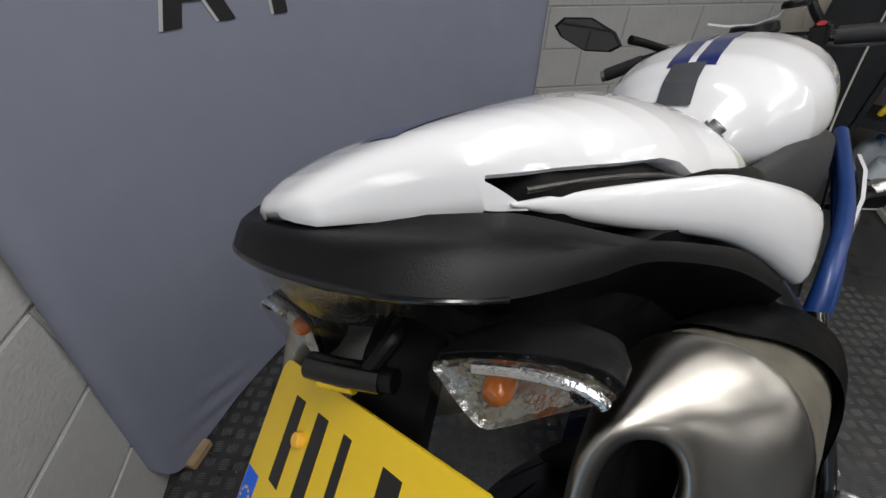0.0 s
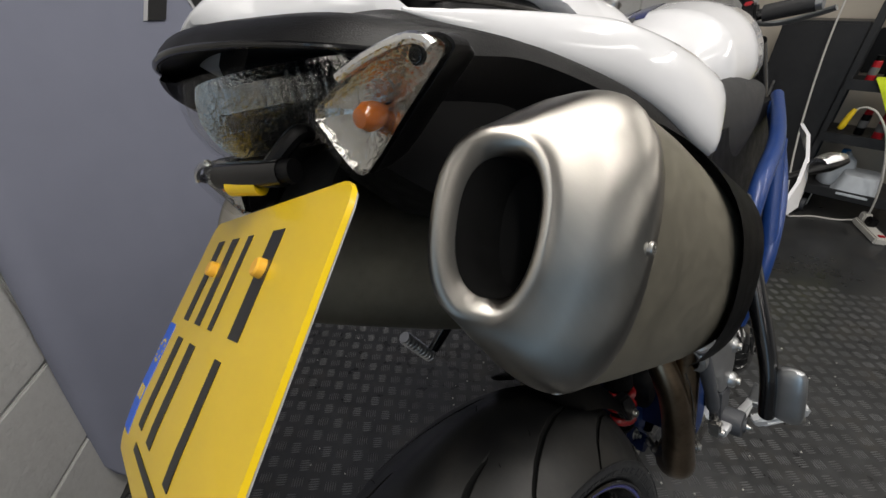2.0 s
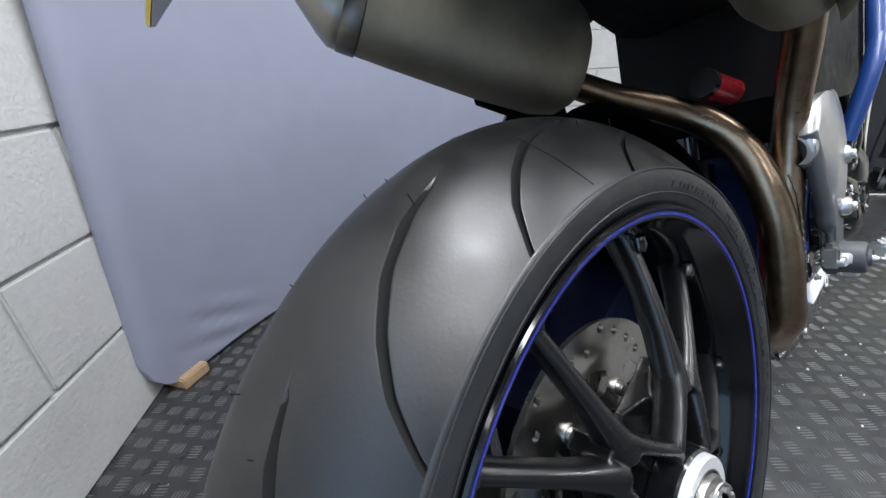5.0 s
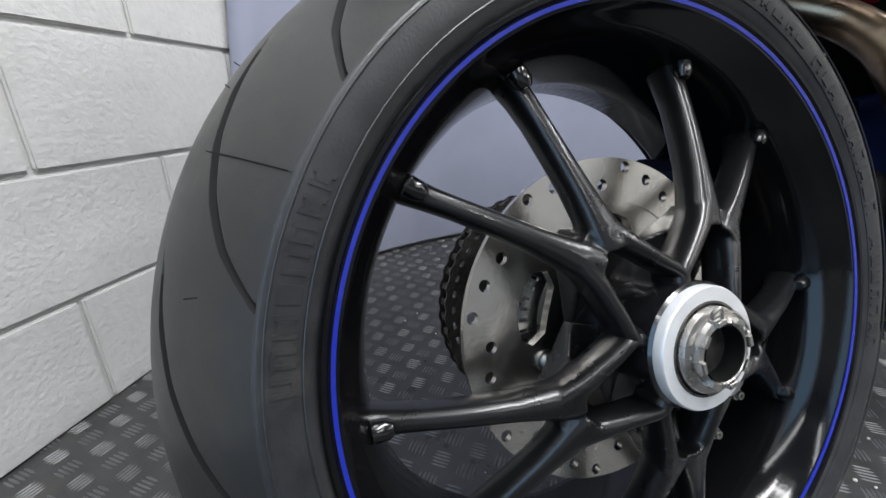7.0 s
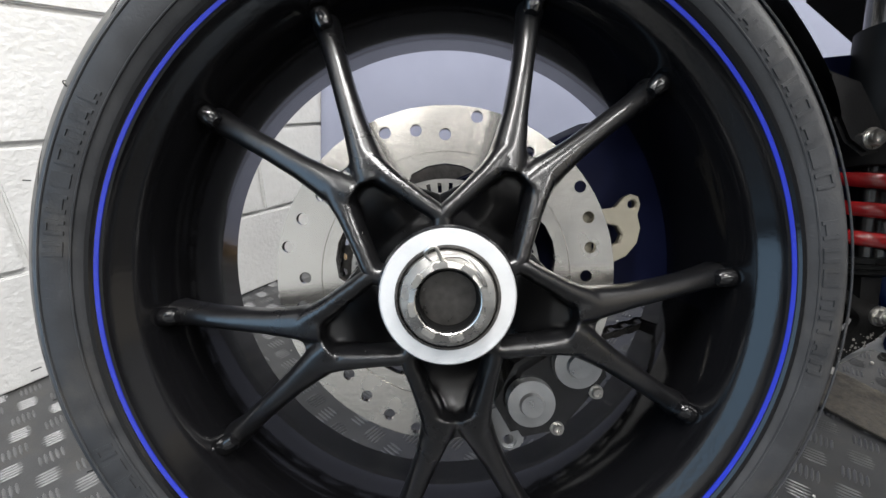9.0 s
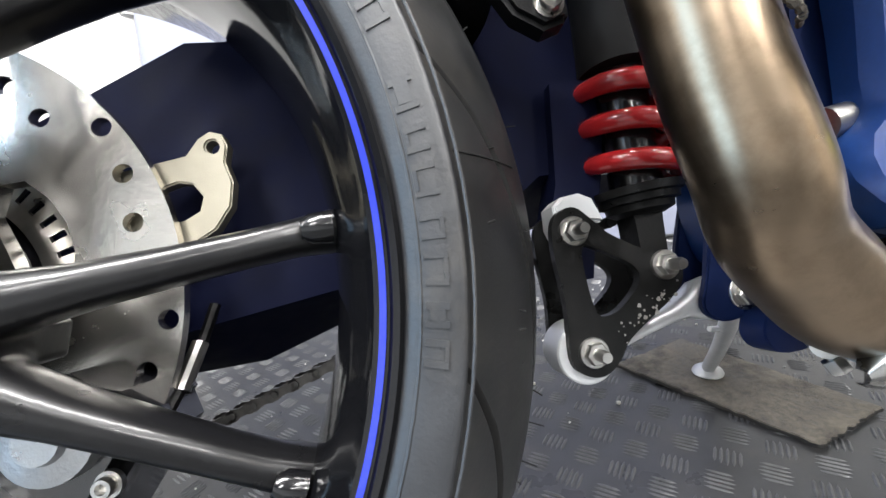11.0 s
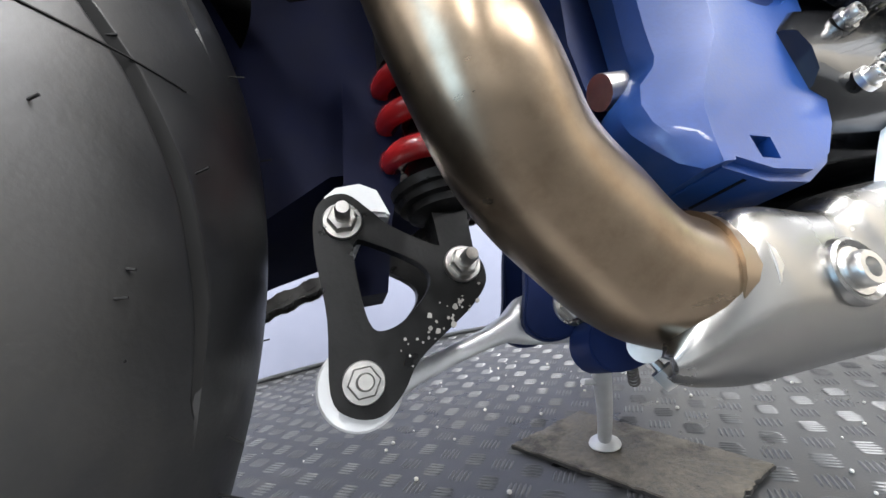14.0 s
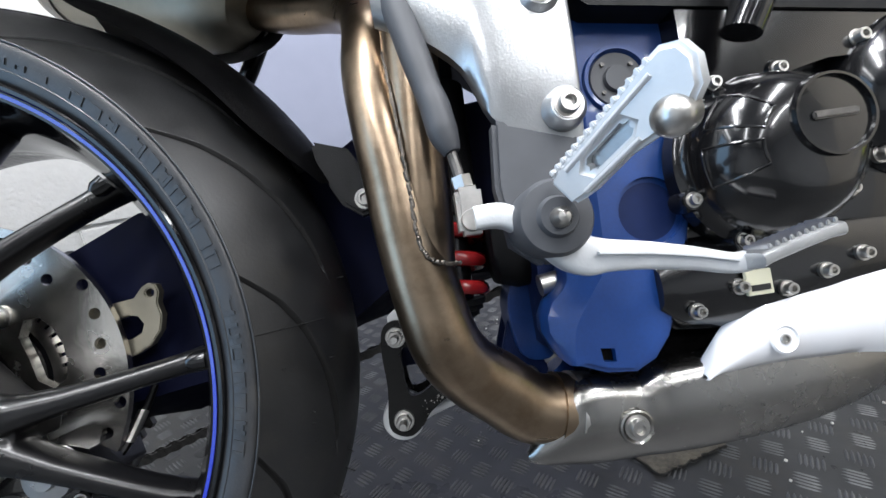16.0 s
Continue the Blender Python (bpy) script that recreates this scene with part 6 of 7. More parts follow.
part("clevis", block((0.3835, -0.135, 0.045), (0.3985, -0.118, 0.072), 0.0025), STEEL, pedal, "zinc clevis")
part("clevis_pin", lathe([(0.0001, -0.1385), (0.0058, -0.1385), (0.0062, -0.137), (0.0062, -0.118)], 20, centre=(0.391, 0, 0.0525)), STEEL, pedal)
part("lock_nut", tube([(0.390, -0.126, 0.072), (0.389, -0.1255, 0.079)], 0.0062, 6), STEEL, pedal)
part("push_rod", tube([(0.390, -0.126, 0.07), (0.385, -0.124, 0.102)], 0.0032, 10), CHAIN_STEEL, pedal)
part("rubber_boot", tube(spline([(0.3868, -0.1245, 0.094), (0.385, -0.124, 0.100), (0.383, -0.1235, 0.108), (0.381, -0.123, 0.122), (0.378, -0.122, 0.135), (0.374, -0.12, 0.155), (0.368, -0.117, 0.185), (0.36, -0.113, 0.22)], 5), [0.005, 0.0075, 0.0092, 0.0092, 0.0085, 0.0092, 0.0095, 0.0095], 20), GREY_RUBBER, bike, "grey rubber master cylinder boot")
# rider grab and rear pegs
rear = part("rear_peg_bracket", tube(spline([(0.33, -0.15, 0.46), (0.29, -0.17, 0.40), (0.262, -0.19, 0.335), (0.252, -0.197, 0.30), (0.25, -0.198, 0.255)], 6), [0.013, 0.013, 0.012, 0.011, 0.010], 14, 0.7), BLACK_PAINT, bike, "black passenger footrest bracket")
part("rear_peg", loft([[Vector((0.252 + s, -0.214 + q, z)) for s, q in egg(0, 0, 0.006 * f, 0.0125 * f, 0.0125 * f, 20, 0.7)] for z, f in ((0.316, 0.35), (0.314, 0.7), (0.308, 0.95), (0.29, 1.0), (0.265, 1.0), (0.256, 0.85), (0.253, 0.5))]), ALLOY, rear, "silver folded passenger footrest")
lr = part("rear_peg_bracket", tube(spline([(0.25, 0.12, 0.42), (0.18, 0.16, 0.33), (0.13, 0.185, 0.27)], 6), [0.012, 0.012, 0.010], 14, 0.7), BLACK_PAINT, bike, "black passenger footrest bracket")
lp = part("rear_peg", tube([(0.088, 0.188, 0.316), (0.108, 0.193, 0.285), (0.130, 0.198, 0.252)], 0.0085, 14), ALLOY, lr, "silver ribbed passenger footrest")
for i in range(9):
    q = Vector((0.090, 0.188, 0.312)).lerp(Vector((0.128, 0.1975, 0.256)), i / 8)
    part("peg_rib", moved(lathe([(0.0085, -0.0012), (0.0102, 0), (0.0085, 0.0012)], 14, axis="z"), Matrix.Translation(q) @ Vector((0.042, 0.01, -0.064)).to_track_quat("Z", "Y").to_matrix().to_4x4()), ALLOY, lp)

# ---- engine ----
engine = part("engine_case", loft([[Vector((x, y, z)) for y, z in egg(0.03, cz, hw, u, dn, 24, 0.55)] for x, cz, hw, u, dn in ((0.50, 0.06, 0.08, 0.05, 0.06), (0.53, 0.06, 0.105, 0.10, 0.085), (0.60, 0.06, 0.115, 0.16, 0.095), (0.70, 0.07, 0.12, 0.22, 0.095), (0.80, 0.09, 0.12, 0.24, 0.09), (0.88, 0.1, 0.1, 0.2, 0.07))]), BLACK_GLOSS, bike, "gloss black engine", 50)
part("engine_sump", loft([[Vector((x, y, z)) for y, z in egg(0.045, cz, hw, h, h, 20, 0.6)] for x, cz, hw, h in ((0.488, -0.045, 0.04, 0.03), (0.50, -0.046, 0.065, 0.046), (0.62, -0.05, 0.085, 0.05), (0.80, -0.04, 0.085, 0.05), (0.88, -0.02, 0.06, 0.04))]), BLACK_GLOSS, engine, "black engine sump", 50)
cc = (0.604, 0, 0.079)
cover = part("clutch_cover", lathe([(0.0001, -0.136), (0.024, -0.1355), (0.034, -0.133), (0.043, -0.127), (0.050, -0.118), (0.0545, -0.106), (0.057, -0.099), (0.062, -0.097), (0.062, -0.085)], 64, centre=cc), BLACK_GLOSS, engine, "gloss black clutch cover", 50)
badge = (0.617, 0, 0.092)
part("badge_rim", lathe([(0.0225, -0.1330), (0.0232, -0.1385), (0.0248, -0.1385), (0.0258, -0.130)], 48, centre=badge), BLACK_GLOSS, cover)
part("badge_disc", lathe([(0.0001, -0.1370), (0.023, -0.1362), (0.0235, -0.131)], 44, centre=badge), BLACK_GLOSS, cover, "round black badge with a raised mark")
part("badge_mark", block((0.603, -0.1388, 0.0895), (0.631, -0.136, 0.0945), 0.001), CHAIN_STEEL, cover)
for a in (28, 72, 118, 202, 244, 286, 330):
    p = Vector((cc[0] + 0.0600 * math.cos(radians(a)), -0.0985, cc[2] + 0.0600 * math.sin(radians(a))))
    lug = part("bolt_lug", lathe([(0.0001, -0.004), (0.0068, -0.004), (0.0078, -0.002), (0.0078, 0.012)], 18, centre=p), BLACK_GLOSS, cover)
    bolt("cover_bolt", p + Vector((0, -0.004, 0)), cover, 0.0040, 0.004)
# raised angular webs on the dome
for r0, r1, a0, a1 in ((0.030, 0.052, 130, 158), (0.030, 0.052, 172, 200)):
    rim_pts = [(r0, a0), (r1, a0), (r1, (a0 + a1) / 2), (r1, a1), (r0, a1), (r0, (a0 + a1) / 2), (r0, a0)]
    pts = []
    for (ra, aa), (rb, ab) in zip(rim_pts, rim_pts[1:]):
        for k in range(4):
            r, a = ra + (rb - ra) * k / 4, radians(aa + (ab - aa) * k / 4)
            pts.append(Vector((cc[0] + r * math.cos(a), float(np.interp(r, (0.024, 0.034, 0.043, 0.050, 0.0545), (-0.1355, -0.133, -0.127, -0.118, -0.106))), cc[2] + r * math.sin(a))))
    part("cover_rib", tube(pts + pts[:1], 0.0011, 8), BLACK_GLOSS, cover)
lower = part("lower_cover", loft([[Vector((x, y, z)) for y, z in egg(-0.04, cz, 0.05, h, h, 20, 0.6)] for x, cz, h in ((0.525, 0.0, 0.02), (0.54, 0.0, 0.035), (0.60, 0.0, 0.042), (0.67, 0.005, 0.04), (0.72, 0.01, 0.03))]), BLACK_GLOSS, engine, "gloss black sump cover", 50)
for x, z in ((0.577, -0.006), (0.556, 0.014), (0.61, -0.012), (0.64, -0.004), (0.668, 0.004), (0.545, -0.018)):
    bolt("case_bolt", (x, -0.0915, z), lower, 0.0042, 0.005)
part("oil_sticker", block((0.580, -0.0945, -0.013), (0.598, -0.0915, 0.004), 0.0004), STICKER, lower, "cream oil sticker")
part("sticker_bar", block((0.5825, -0.0952, -0.010), (0.5955, -0.0944, -0.006)), BAR_BLACK, lower)
front = part("generator_cover", lathe([(0.0001, -0.128), (0.03, -0.126), (0.045, -0.118), (0.055, -0.105), (0.06, -0.09)], 44, centre=(0.725, 0, 0.11)), BLACK_GLOSS, engine, "gloss black engine side cover", 50)
for a in range(0, 360, 45):
    bolt("cover_bolt", (0.725 + 0.058 * math.cos(radians(a)), -0.1, 0.11 + 0.058 * math.sin(radians(a))), front, 0.0045, 0.006)
part("cylinder_block", loft([[Vector((x, y, z)) for y, z in ((-0.10, z0), (0.14, z0), (0.14, z1), (-0.10, z1))] for x, z0, z1 in ((0.56, 0.12, 0.26), (0.66, 0.14, 0.36), (0.78, 0.14, 0.36), (0.84, 0.16, 0.32))]), BLACK_GLOSS, engine, "gloss black cylinder block")
part("coolant_pipe", tube(spline([(0.585, -0.12, 0.155), (0.6, -0.125, 0.19), (0.61, -0.12, 0.25)], 6), 0.012, 16), BLACK_GLOSS, engine)

# ---- tank, seat, front end ----
TANK = [(0.455, 0.058, 0.03, 0.572, 0.012, 0.02), (0.475, 0.06, 0.07, 0.572, 0.045, 0.03), (0.52, 0.064, 0.115, 0.572, 0.085, 0.05), (0.58, 0.068, 0.15, 0.575, 0.108, 0.065), (0.66, 0.074, 0.168, 0.578, 0.118, 0.075), (0.74, 0.08, 0.168, 0.58, 0.116, 0.075), (0.82, 0.085, 0.15, 0.585, 0.095, 0.06), (0.88, 0.09, 0.11, 0.59, 0.06, 0.045), (0.905, 0.092, 0.06, 0.595, 0.03, 0.03)]


def tank_at(x):
    col = list(zip(*TANK))
    return [float(np.interp(x, col[0], c)) for c in col[1:]]


def tank_pt(x, a, off=0.0):
    yc, hw, zc, up, dn = tank_at(x)
    s, c = math.sin(a), math.cos(a)
    return Vector((x, yc - (hw + off) * math.copysign(abs(s) ** 0.85, s), zc + ((up if c > 0 else dn) + off) * math.copysign(abs(c) ** 0.85, c)))


loops = [[tank_pt(x, 2 * math.pi * i / 44) for i in range(44)] for x in np.linspace(0.455, 0.905, 40).tolist()]
tank = part("fuel_tank", loft(loops), WHITE, bike, "pearl white fuel tank with two dark blue stripes", 60)


def tank_patch(y0, y1, x0, x1, off, mat, name, label=""):
    bm = bmesh.new()
    rows = []
    for x in np.linspace(x0, x1, 22).tolist():
        yc, hw, zc, up, dn = tank_at(x)
        row = []
        for y in np.linspace(y0, y1, 7).tolist():
            s = max(-1, min(1, -(y) / hw))
            a = math.copysign(math.asin(abs(s) ** (1 / 0.85)), s)
            row.append(bm.verts.new(tank_pt(x, a, off)))
        rows.append(row)
    for a, b in zip(rows, rows[1:]):
        for i in range(6):
            bm.faces.new((a[i], a[i + 1], b[i + 1], b[i]))
    return part(name, bm, mat, tank, label, 60)


tank_patch(0.004, 0.032, 0.56, 0.86, 0.001, DECAL_BLUE, "tank_stripe", "dark blue tank stripe")
tank_patch(-0.034, -0.006, 0.56, 0.86, 0.001, DECAL_BLUE, "tank_stripe", "dark blue tank stripe")
tank_patch(-0.022, 0.022, 0.490, 0.560, 0.005, GREY_RUBBER, "tank_pad", "dark rubber tank pad")
part("filler_cap", moved(lathe([(0.0001, 0.006), (0.026, 0.006), (0.03, 0.003), (0.032, -0.004)], 32, axis="z"), Matrix.Translation((0.80, 0.083, 0.683))), ALLOY, tank, "silver filler cap")
part("rider_seat", loft([[Vector((x, y, z)) for y, z in egg(0.052, cz, hw, u, 0.03, 24, 0.7)] for x, cz, hw, u in ((0.25, 0.565, 0.13, 0.05), (0.30, 0.56, 0.13, 0.05), (0.36, 0.553, 0.12, 0.03), (0.42, 0.553, 0.095, 0.028), (0.48, 0.56, 0.07, 0.03), (0.52, 0.57, 0.05, 0.02))]), SEAT_VINYL, bike, "dark grey vinyl rider seat", 60)
part("knee_panel", shell([(0.48, -0.06, 0.47, 0.545), (0.52, -0.085, 0.43, 0.56), (0.58, -0.1, 0.43, 0.565), (0.64, -0.105, 0.46, 0.555), (0.70, -0.10, 0.5, 0.55)], 0.02, 0.01), SEAT_VINYL, bike, "dark rubber knee panel", 60)
part("radiator_cowl", loft([[Vector((x, y - 0.006 * k, z)) for k, (y, z) in zip((1, 1, 0, 0), ((yc, z0), (yc, z1), (yc, z1), (yc, z0)))] for x, yc, z0, z1 in ((0.76, -0.125, 0.29, 0.315), (0.80, -0.138, 0.295, 0.345), (0.87, -0.14, 0.33, 0.375), (0.94, -0.13, 0.37, 0.405), (0.99, -0.112, 0.405, 0.42))]), WHITE, bike, "white radiator side cowl")
part("radiator", block((0.90, -0.09, 0.1), (0.93, 0.2, 0.42), 0.006), BLACK_PAINT, bike, "black radiator")
part("handlebar", tube(spline([(0.90, 0.36, 0.63), (0.93, 0.25, 0.655), (0.95, 0.09, 0.66), (0.95, -0.02, 0.652), (0.94, -0.13, 0.648)], 6), 0.010, 12), BLACK_PAINT, bike, "black handlebar")
for a, b in (((0.946, -0.045, 0.651), (0.94, -0.125, 0.648)), ((0.915, 0.29, 0.645), (0.898, 0.372, 0.625))):
    g = part("grip", tube([a, Vector(a).lerp(Vector(b), 0.5), b], 0.0155, 18), SEAT_VINYL, bike, "black rubber handlebar grip")
    dd = (Vector(b) - Vector(a)).normalized()
    part("bar_end", tube([Vector(b), Vector(b) + dd * 0.01], 0.014, 16), ALLOY, g, "silver bar end")
part("switch_cube", block((0.93, -0.035, 0.635), (0.965, -0.005, 0.675), 0.005), BLACK_PLASTIC, bike, "black switch housing")
part("kill_switch", block((0.932, -0.028, 0.672), (0.945, -0.014, 0.679), 0.002), RED_CAN, bike, "red engine stop switch")
part("brake_lever", tube(spline([(0.97, -0.02, 0.64), (0.985, -0.06, 0.628), (0.985, -0.11, 0.628), (0.975, -0.15, 0.632)], 6), 0.0045, 10, 1.4), ALLOY, bike, "silver brake lever")
part("fluid_reservoir", lathe([(0.0001, 0.04), (0.018, 0.04), (0.02, 0.036), (0.02, 0.028), (0.018, 0.027), (0.018, 0.0), (0.0001, 0.0)], 24, centre=(0.925, 0.02, 0.672), axis="z"), SMOKE_CLEAR, bike, "clear brake fluid reservoir")
part("reservoir_lid", lathe([(0.0001, 0.05), (0.018, 0.05), (0.021, 0.046), (0.021, 0.038)], 24, centre=(0.925, 0.02, 0.672), axis="z"), BLACK_PLASTIC, bike)
part("fly_screen", loft([[Vector((0.95 + dx, y, z0)) for y, z0 in ((yc, z), (yc, z + 0.004))] + [Vector((0.955 + dx, yc, z + 0.004)), Vector((0.955 + dx, yc, z))] for yc, z, dx in ((0.17, 0.70, 0.0), (0.14, 0.69, 0.01), (0.09, 0.685, 0.015), (0.05, 0.695, 0.01), (0.03, 0.72, 0.0))]), WHITE, bike, "white fly screen edge")
part("clock_pod", lathe([(0.0001, 0.0), (0.04, 0.004), (0.044, -0.01), (0.03, -0.04)], 30, centre=(0.95, 0.085, 0.685), axis="z"), BLACK_PLASTIC, bike, "black instrument pod")
for pts, face in (([(0.90, 0.21, 0.655), (0.84, 0.24, 0.685), (0.79, 0.262, 0.705)], (0.75, 0.335, 0.728)), ([(0.96, -0.02, 0.67), (1.0, 0.01, 0.72), (1.0, -0.02, 0.78)], (1.0, -0.05, 0.80))):
    mir = part("mirror", tube(spline(pts, 6), [0.009, 0.008, 0.009], 12), BLACK_PLASTIC, bike, "black handlebar mirror")
    c = Vector(face)
    u1, v1, w1 = Vector((-0.25, 0.93, 0.26)).normalized(), Vector((0.1, -0.25, 0.95)).normalized(), Vector((-0.95, -0.22, 0.05)).normalized()
    shape = [(-0.075, -0.012), (-0.055, -0.026), (0.0, -0.03), (0.06, -0.008), (0.078, 0.012), (0.06, 0.03), (0.0, 0.034), (-0.055, 0.012)]
    part("mirror_shell", loft([[c + u1 * (x * f) + v1 * (z * f) + w1 * h for x, z in shape] for f, h in ((0.55, -0.022), (0.95, -0.008), (1.0, 0.0), (0.94, 0.003))]), BLACK_PLASTIC, mir)
    part("mirror_glass", loft([[c + u1 * (x * f) + v1 * (z * f) + w1 * h for x, z in shape] for f, h in ((0.9, 0.003), (0.9, 0.0045))]), MIRROR_GLASS, mir, "mirror glass")
# front wheel, fork
part("front_tyre", moved(lathe([(0.225, -0.055), (0.25, -0.06), (0.275, -0.055), (0.295, -0.03), (0.30, 0), (0.295, 0.03), (0.275, 0.055), (0.25, 0.06), (0.225, 0.055)], 96, closed=True), Matrix.Translation((1.36, 0.1, -0.01))), RUBBER, bike, "black front tyre")
part("front_rim", moved(lathe([(0.226, -0.05), (0.21, -0.045), (0.2, 0), (0.21, 0.045), (0.226, 0.05), (0.222, 0.0)], 80, closed=True), Matrix.Translation((1.36, 0.1, -0.01))), BLACK_PAINT, bike, "black front rim")
for y in (0.0, 0.2):
    part("fork_leg", tube([(1.36, y, -0.01), (1.0, y - 0.02, 0.60)], 0.024, 16), BLACK_PAINT, bike, "black front fork leg")

# ---- mat under the stand ----
mat_pts = [(0.530, 0.330), (0.63, 0.105), (0.745, 0.135), (0.665, 0.365)]
bm = bmesh.new()
rnd = random.Random(3)
ring_pts = []
for (x0, y0), (x1, y1) in zip(mat_pts, mat_pts[1:] + mat_pts[:1]):
    for i in range(28):
        f = i / 28
        ring_pts.append((x0 + (x1 - x0) * f + rnd.uniform(-0.0018, 0.0018), y0 + (y1 - y0) * f + rnd.uniform(-0.0018, 0.0018)))
mid = (0.643, 0.234)
lay = []
for f, z in ((1.0, 0.001), (1.0, 0.0055), (0.99, 0.0075), (0.8, 0.008), (0.55, 0.0078), (0.25, 0.0082)):
    lay.append([Vector((mid[0] + (x - mid[0]) * f, mid[1] + (y - mid[1]) * f, z + rnd.uniform(-0.0005, 0.0005) * (f < 0.999))) for x, y in ring_pts])
mat_ob = tagged(part("floor_mat", loft(lay[1:]), MAT, None, "", 60), "dusty brown carpet offcut under the side stand", "mat")
part("mat_backing", loft([[p for p in lay[0]], [Vector((p.x, p.y, 0.0056)) + (Vector((p.x, p.y, 0)) - Vector((mid[0], mid[1], 0))) * 0.006 for p in lay[0]]]), MAT_EDGE, mat_ob, "black rubber backing")
foot_w = BIKE @ Vector((0.628, 0.335, -0.222))
part("stand_foot", moved(lathe([(0.0001, 0.012), (0.009, 0.012), (0.018, 0.006), (0.02, 0.002), (0.019, 0.0), (0.0001, 0.0)], 28, axis="z"), BIKE.inverted() @ Matrix.Translation((foot_w.x, foot_w.y, 0.0088))), ALLOY_WHITE, stand, "worn silver stand foot")

# ---- front indicator on its stalk ----
fi = part("front_indicator", tube(spline([(0.99, -0.09, 0.30), (1.05, -0.12, 0.298), (1.10, -0.15, 0.300), (1.14, -0.175, 0.302)], 5), [0.007, 0.008, 0.016, 0.012], 14, 1.5), BLACK_PLASTIC, bike, "black front indicator stalk")
part("front_indicator_lens", tube(spline([(1.085, -0.14, 0.310), (1.115, -0.16, 0.313), (1.14, -0.176, 0.310)], 5), [0.012, 0.015, 0.008], 14, 1.6), REFLECTOR, fi, "clear front indicator lens")

# ---- far corner of the workshop ----
partition = part("wall_partition", block((3.05, -2.2, 0), (3.12, 0.75, 2.8)), BACK_BOARD)
tagged(partition, "pale cream partition board wall", "wall", kind="structure")
slat_wall = thing("slat_wall", "grey slatted tool panel with dark grooves", "tool panel")
for k in range(14):
    part("slat", block((3.02, -1.2, 0.70 + 0.075 * k), (3.047, -0.10, 0.766 + 0.075 * k), 0.002), SLAT_BOARD, slat_wall)
part("slat_backing", block((3.042, -1.2, 0.68), (3.049, -0.10, 1.75)), BLACK_STEEL, slat_wall)
for y, z in ((-0.14, 0.93), (-0.2, 0.855), (-0.27, 0.93)):
    part("hook", tube(spline([(3.02, y, z), (2.96, y, z - 0.005), (2.95, y, z - 0.03), (2.965, y, z - 0.045)], 4), 0.004, 8), BLACK_STEEL, slat_wall, "black steel hook")

cupboard = thing("tool_cupboard", "tall matt black steel tool cupboard", "cupboard")
part("carcass", block((2.62, 0.035, 0.06), (3.02, 0.36, 0.90), 0.004), BLACK_STEEL, cupboard)
part("cupboard_door", block((2.605, 0.04, 0.07), (2.618, 0.355, 0.89), 0.003), BLACK_STEEL, cupboard)
part("cupboard_handle", tube([(2.595, 0.30, 0.56), (2.595, 0.30, 0.63)], 0.006, 8), STEEL, cupboard, "small steel handle")
part("plinth", block((2.64, 0.05, 0.0), (3.0, 0.345, 0.058)), BLACK_STEEL, cupboard)
pin = part("wall_post", block((2.98, -0.03, 0.75), (3.03, 0.0, 2.2), 0.003), WHITE_CABLE, None)
tagged(pin, "white painted narrow trim post", "post", kind="structure")

rack = thing("storage_rack", "black steel trolley rack with three shelves on castors", "rack")
RX0, RX1, RY0, RY1 = 2.60, 2.95, -0.47, 0.022
for x in (RX0, RX1):
    for y in (RY0, RY1):
        part("post", block((x - 0.012, y - 0.012, 0.085), (x + 0.012, y + 0.012, 0.98 if y > 0 else 0.70), 0.002), BLACK_STEEL, rack)
for z, name in ((0.125, "tray"), (0.392, "shelf"), (0.635, "shelf")):
    part(name, block((RX0, RY0, z), (RX1, RY1, z + 0.014), 0.003), BLACK_STEEL, rack)
    part("shelf_lip", block((RX0 - 0.014, RY0 - 0.01, z - 0.012), (RX0 - 0.002, RY1 + 0.01, z + 0.034), 0.002), BLACK_STEEL, rack)
part("screen_panel", block((2.96, -0.13, 0.66), (2.985, 0.01, 0.865), 0.004), BLACK_PLASTIC, rack, "black panel standing at the back")
for x in (RX0 + 0.02, RX1 - 0.02):
    for y in (RY0 + 0.06, RY1 - 0.06):
        wheel_bm = lathe([(0.0001, -0.012), (0.03, -0.012), (0.036, -0.008), (0.036, 0.008), (0.03, 0.012), (0.0001, 0.012)], 22, centre=(x, y, 0.036))
        c_ob = part("castor", wheel_bm, GREY_RUBBER, rack, "grey rubber castor")
        part("castor_fork", block((x - 0.014, y - 0.02, 0.04), (x + 0.014, y - 0.014, 0.118), 0.001), STEEL, c_ob)
        part("castor_fork", block((x - 0.014, y + 0.014, 0.04), (x + 0.014, y + 0.02, 0.118), 0.001), STEEL, c_ob)


def spray_can(x, y, z, h, r, body, cap, label, group):
    t = thing("aerosol_can", label, "spray can", pose(x, y, z), group)
    part("can_body", lathe([(0.0001, 0), (r * 0.96, 0), (r, 0.003), (r, h * 0.78), (r * 0.75, h * 0.83), (r * 0.5, h * 0.84), (0.0001, h * 0.84)], 24, axis="z"), body, t)
    part("cap", lathe([(r * 0.8, h * 0.8), (r * 0.86, h * 0.82), (r * 0.84, h), (0.0001, h)], 24, axis="z"), cap, t)
    part("label_band", lathe([(r + 0.0004, h * 0.28), (r + 0.0006, h * 0.3), (r + 0.0006, h * 0.55), (r + 0.0004, h * 0.57)], 24, axis="z"), CEILING_PAINT, t, "pale printed band")
    return t


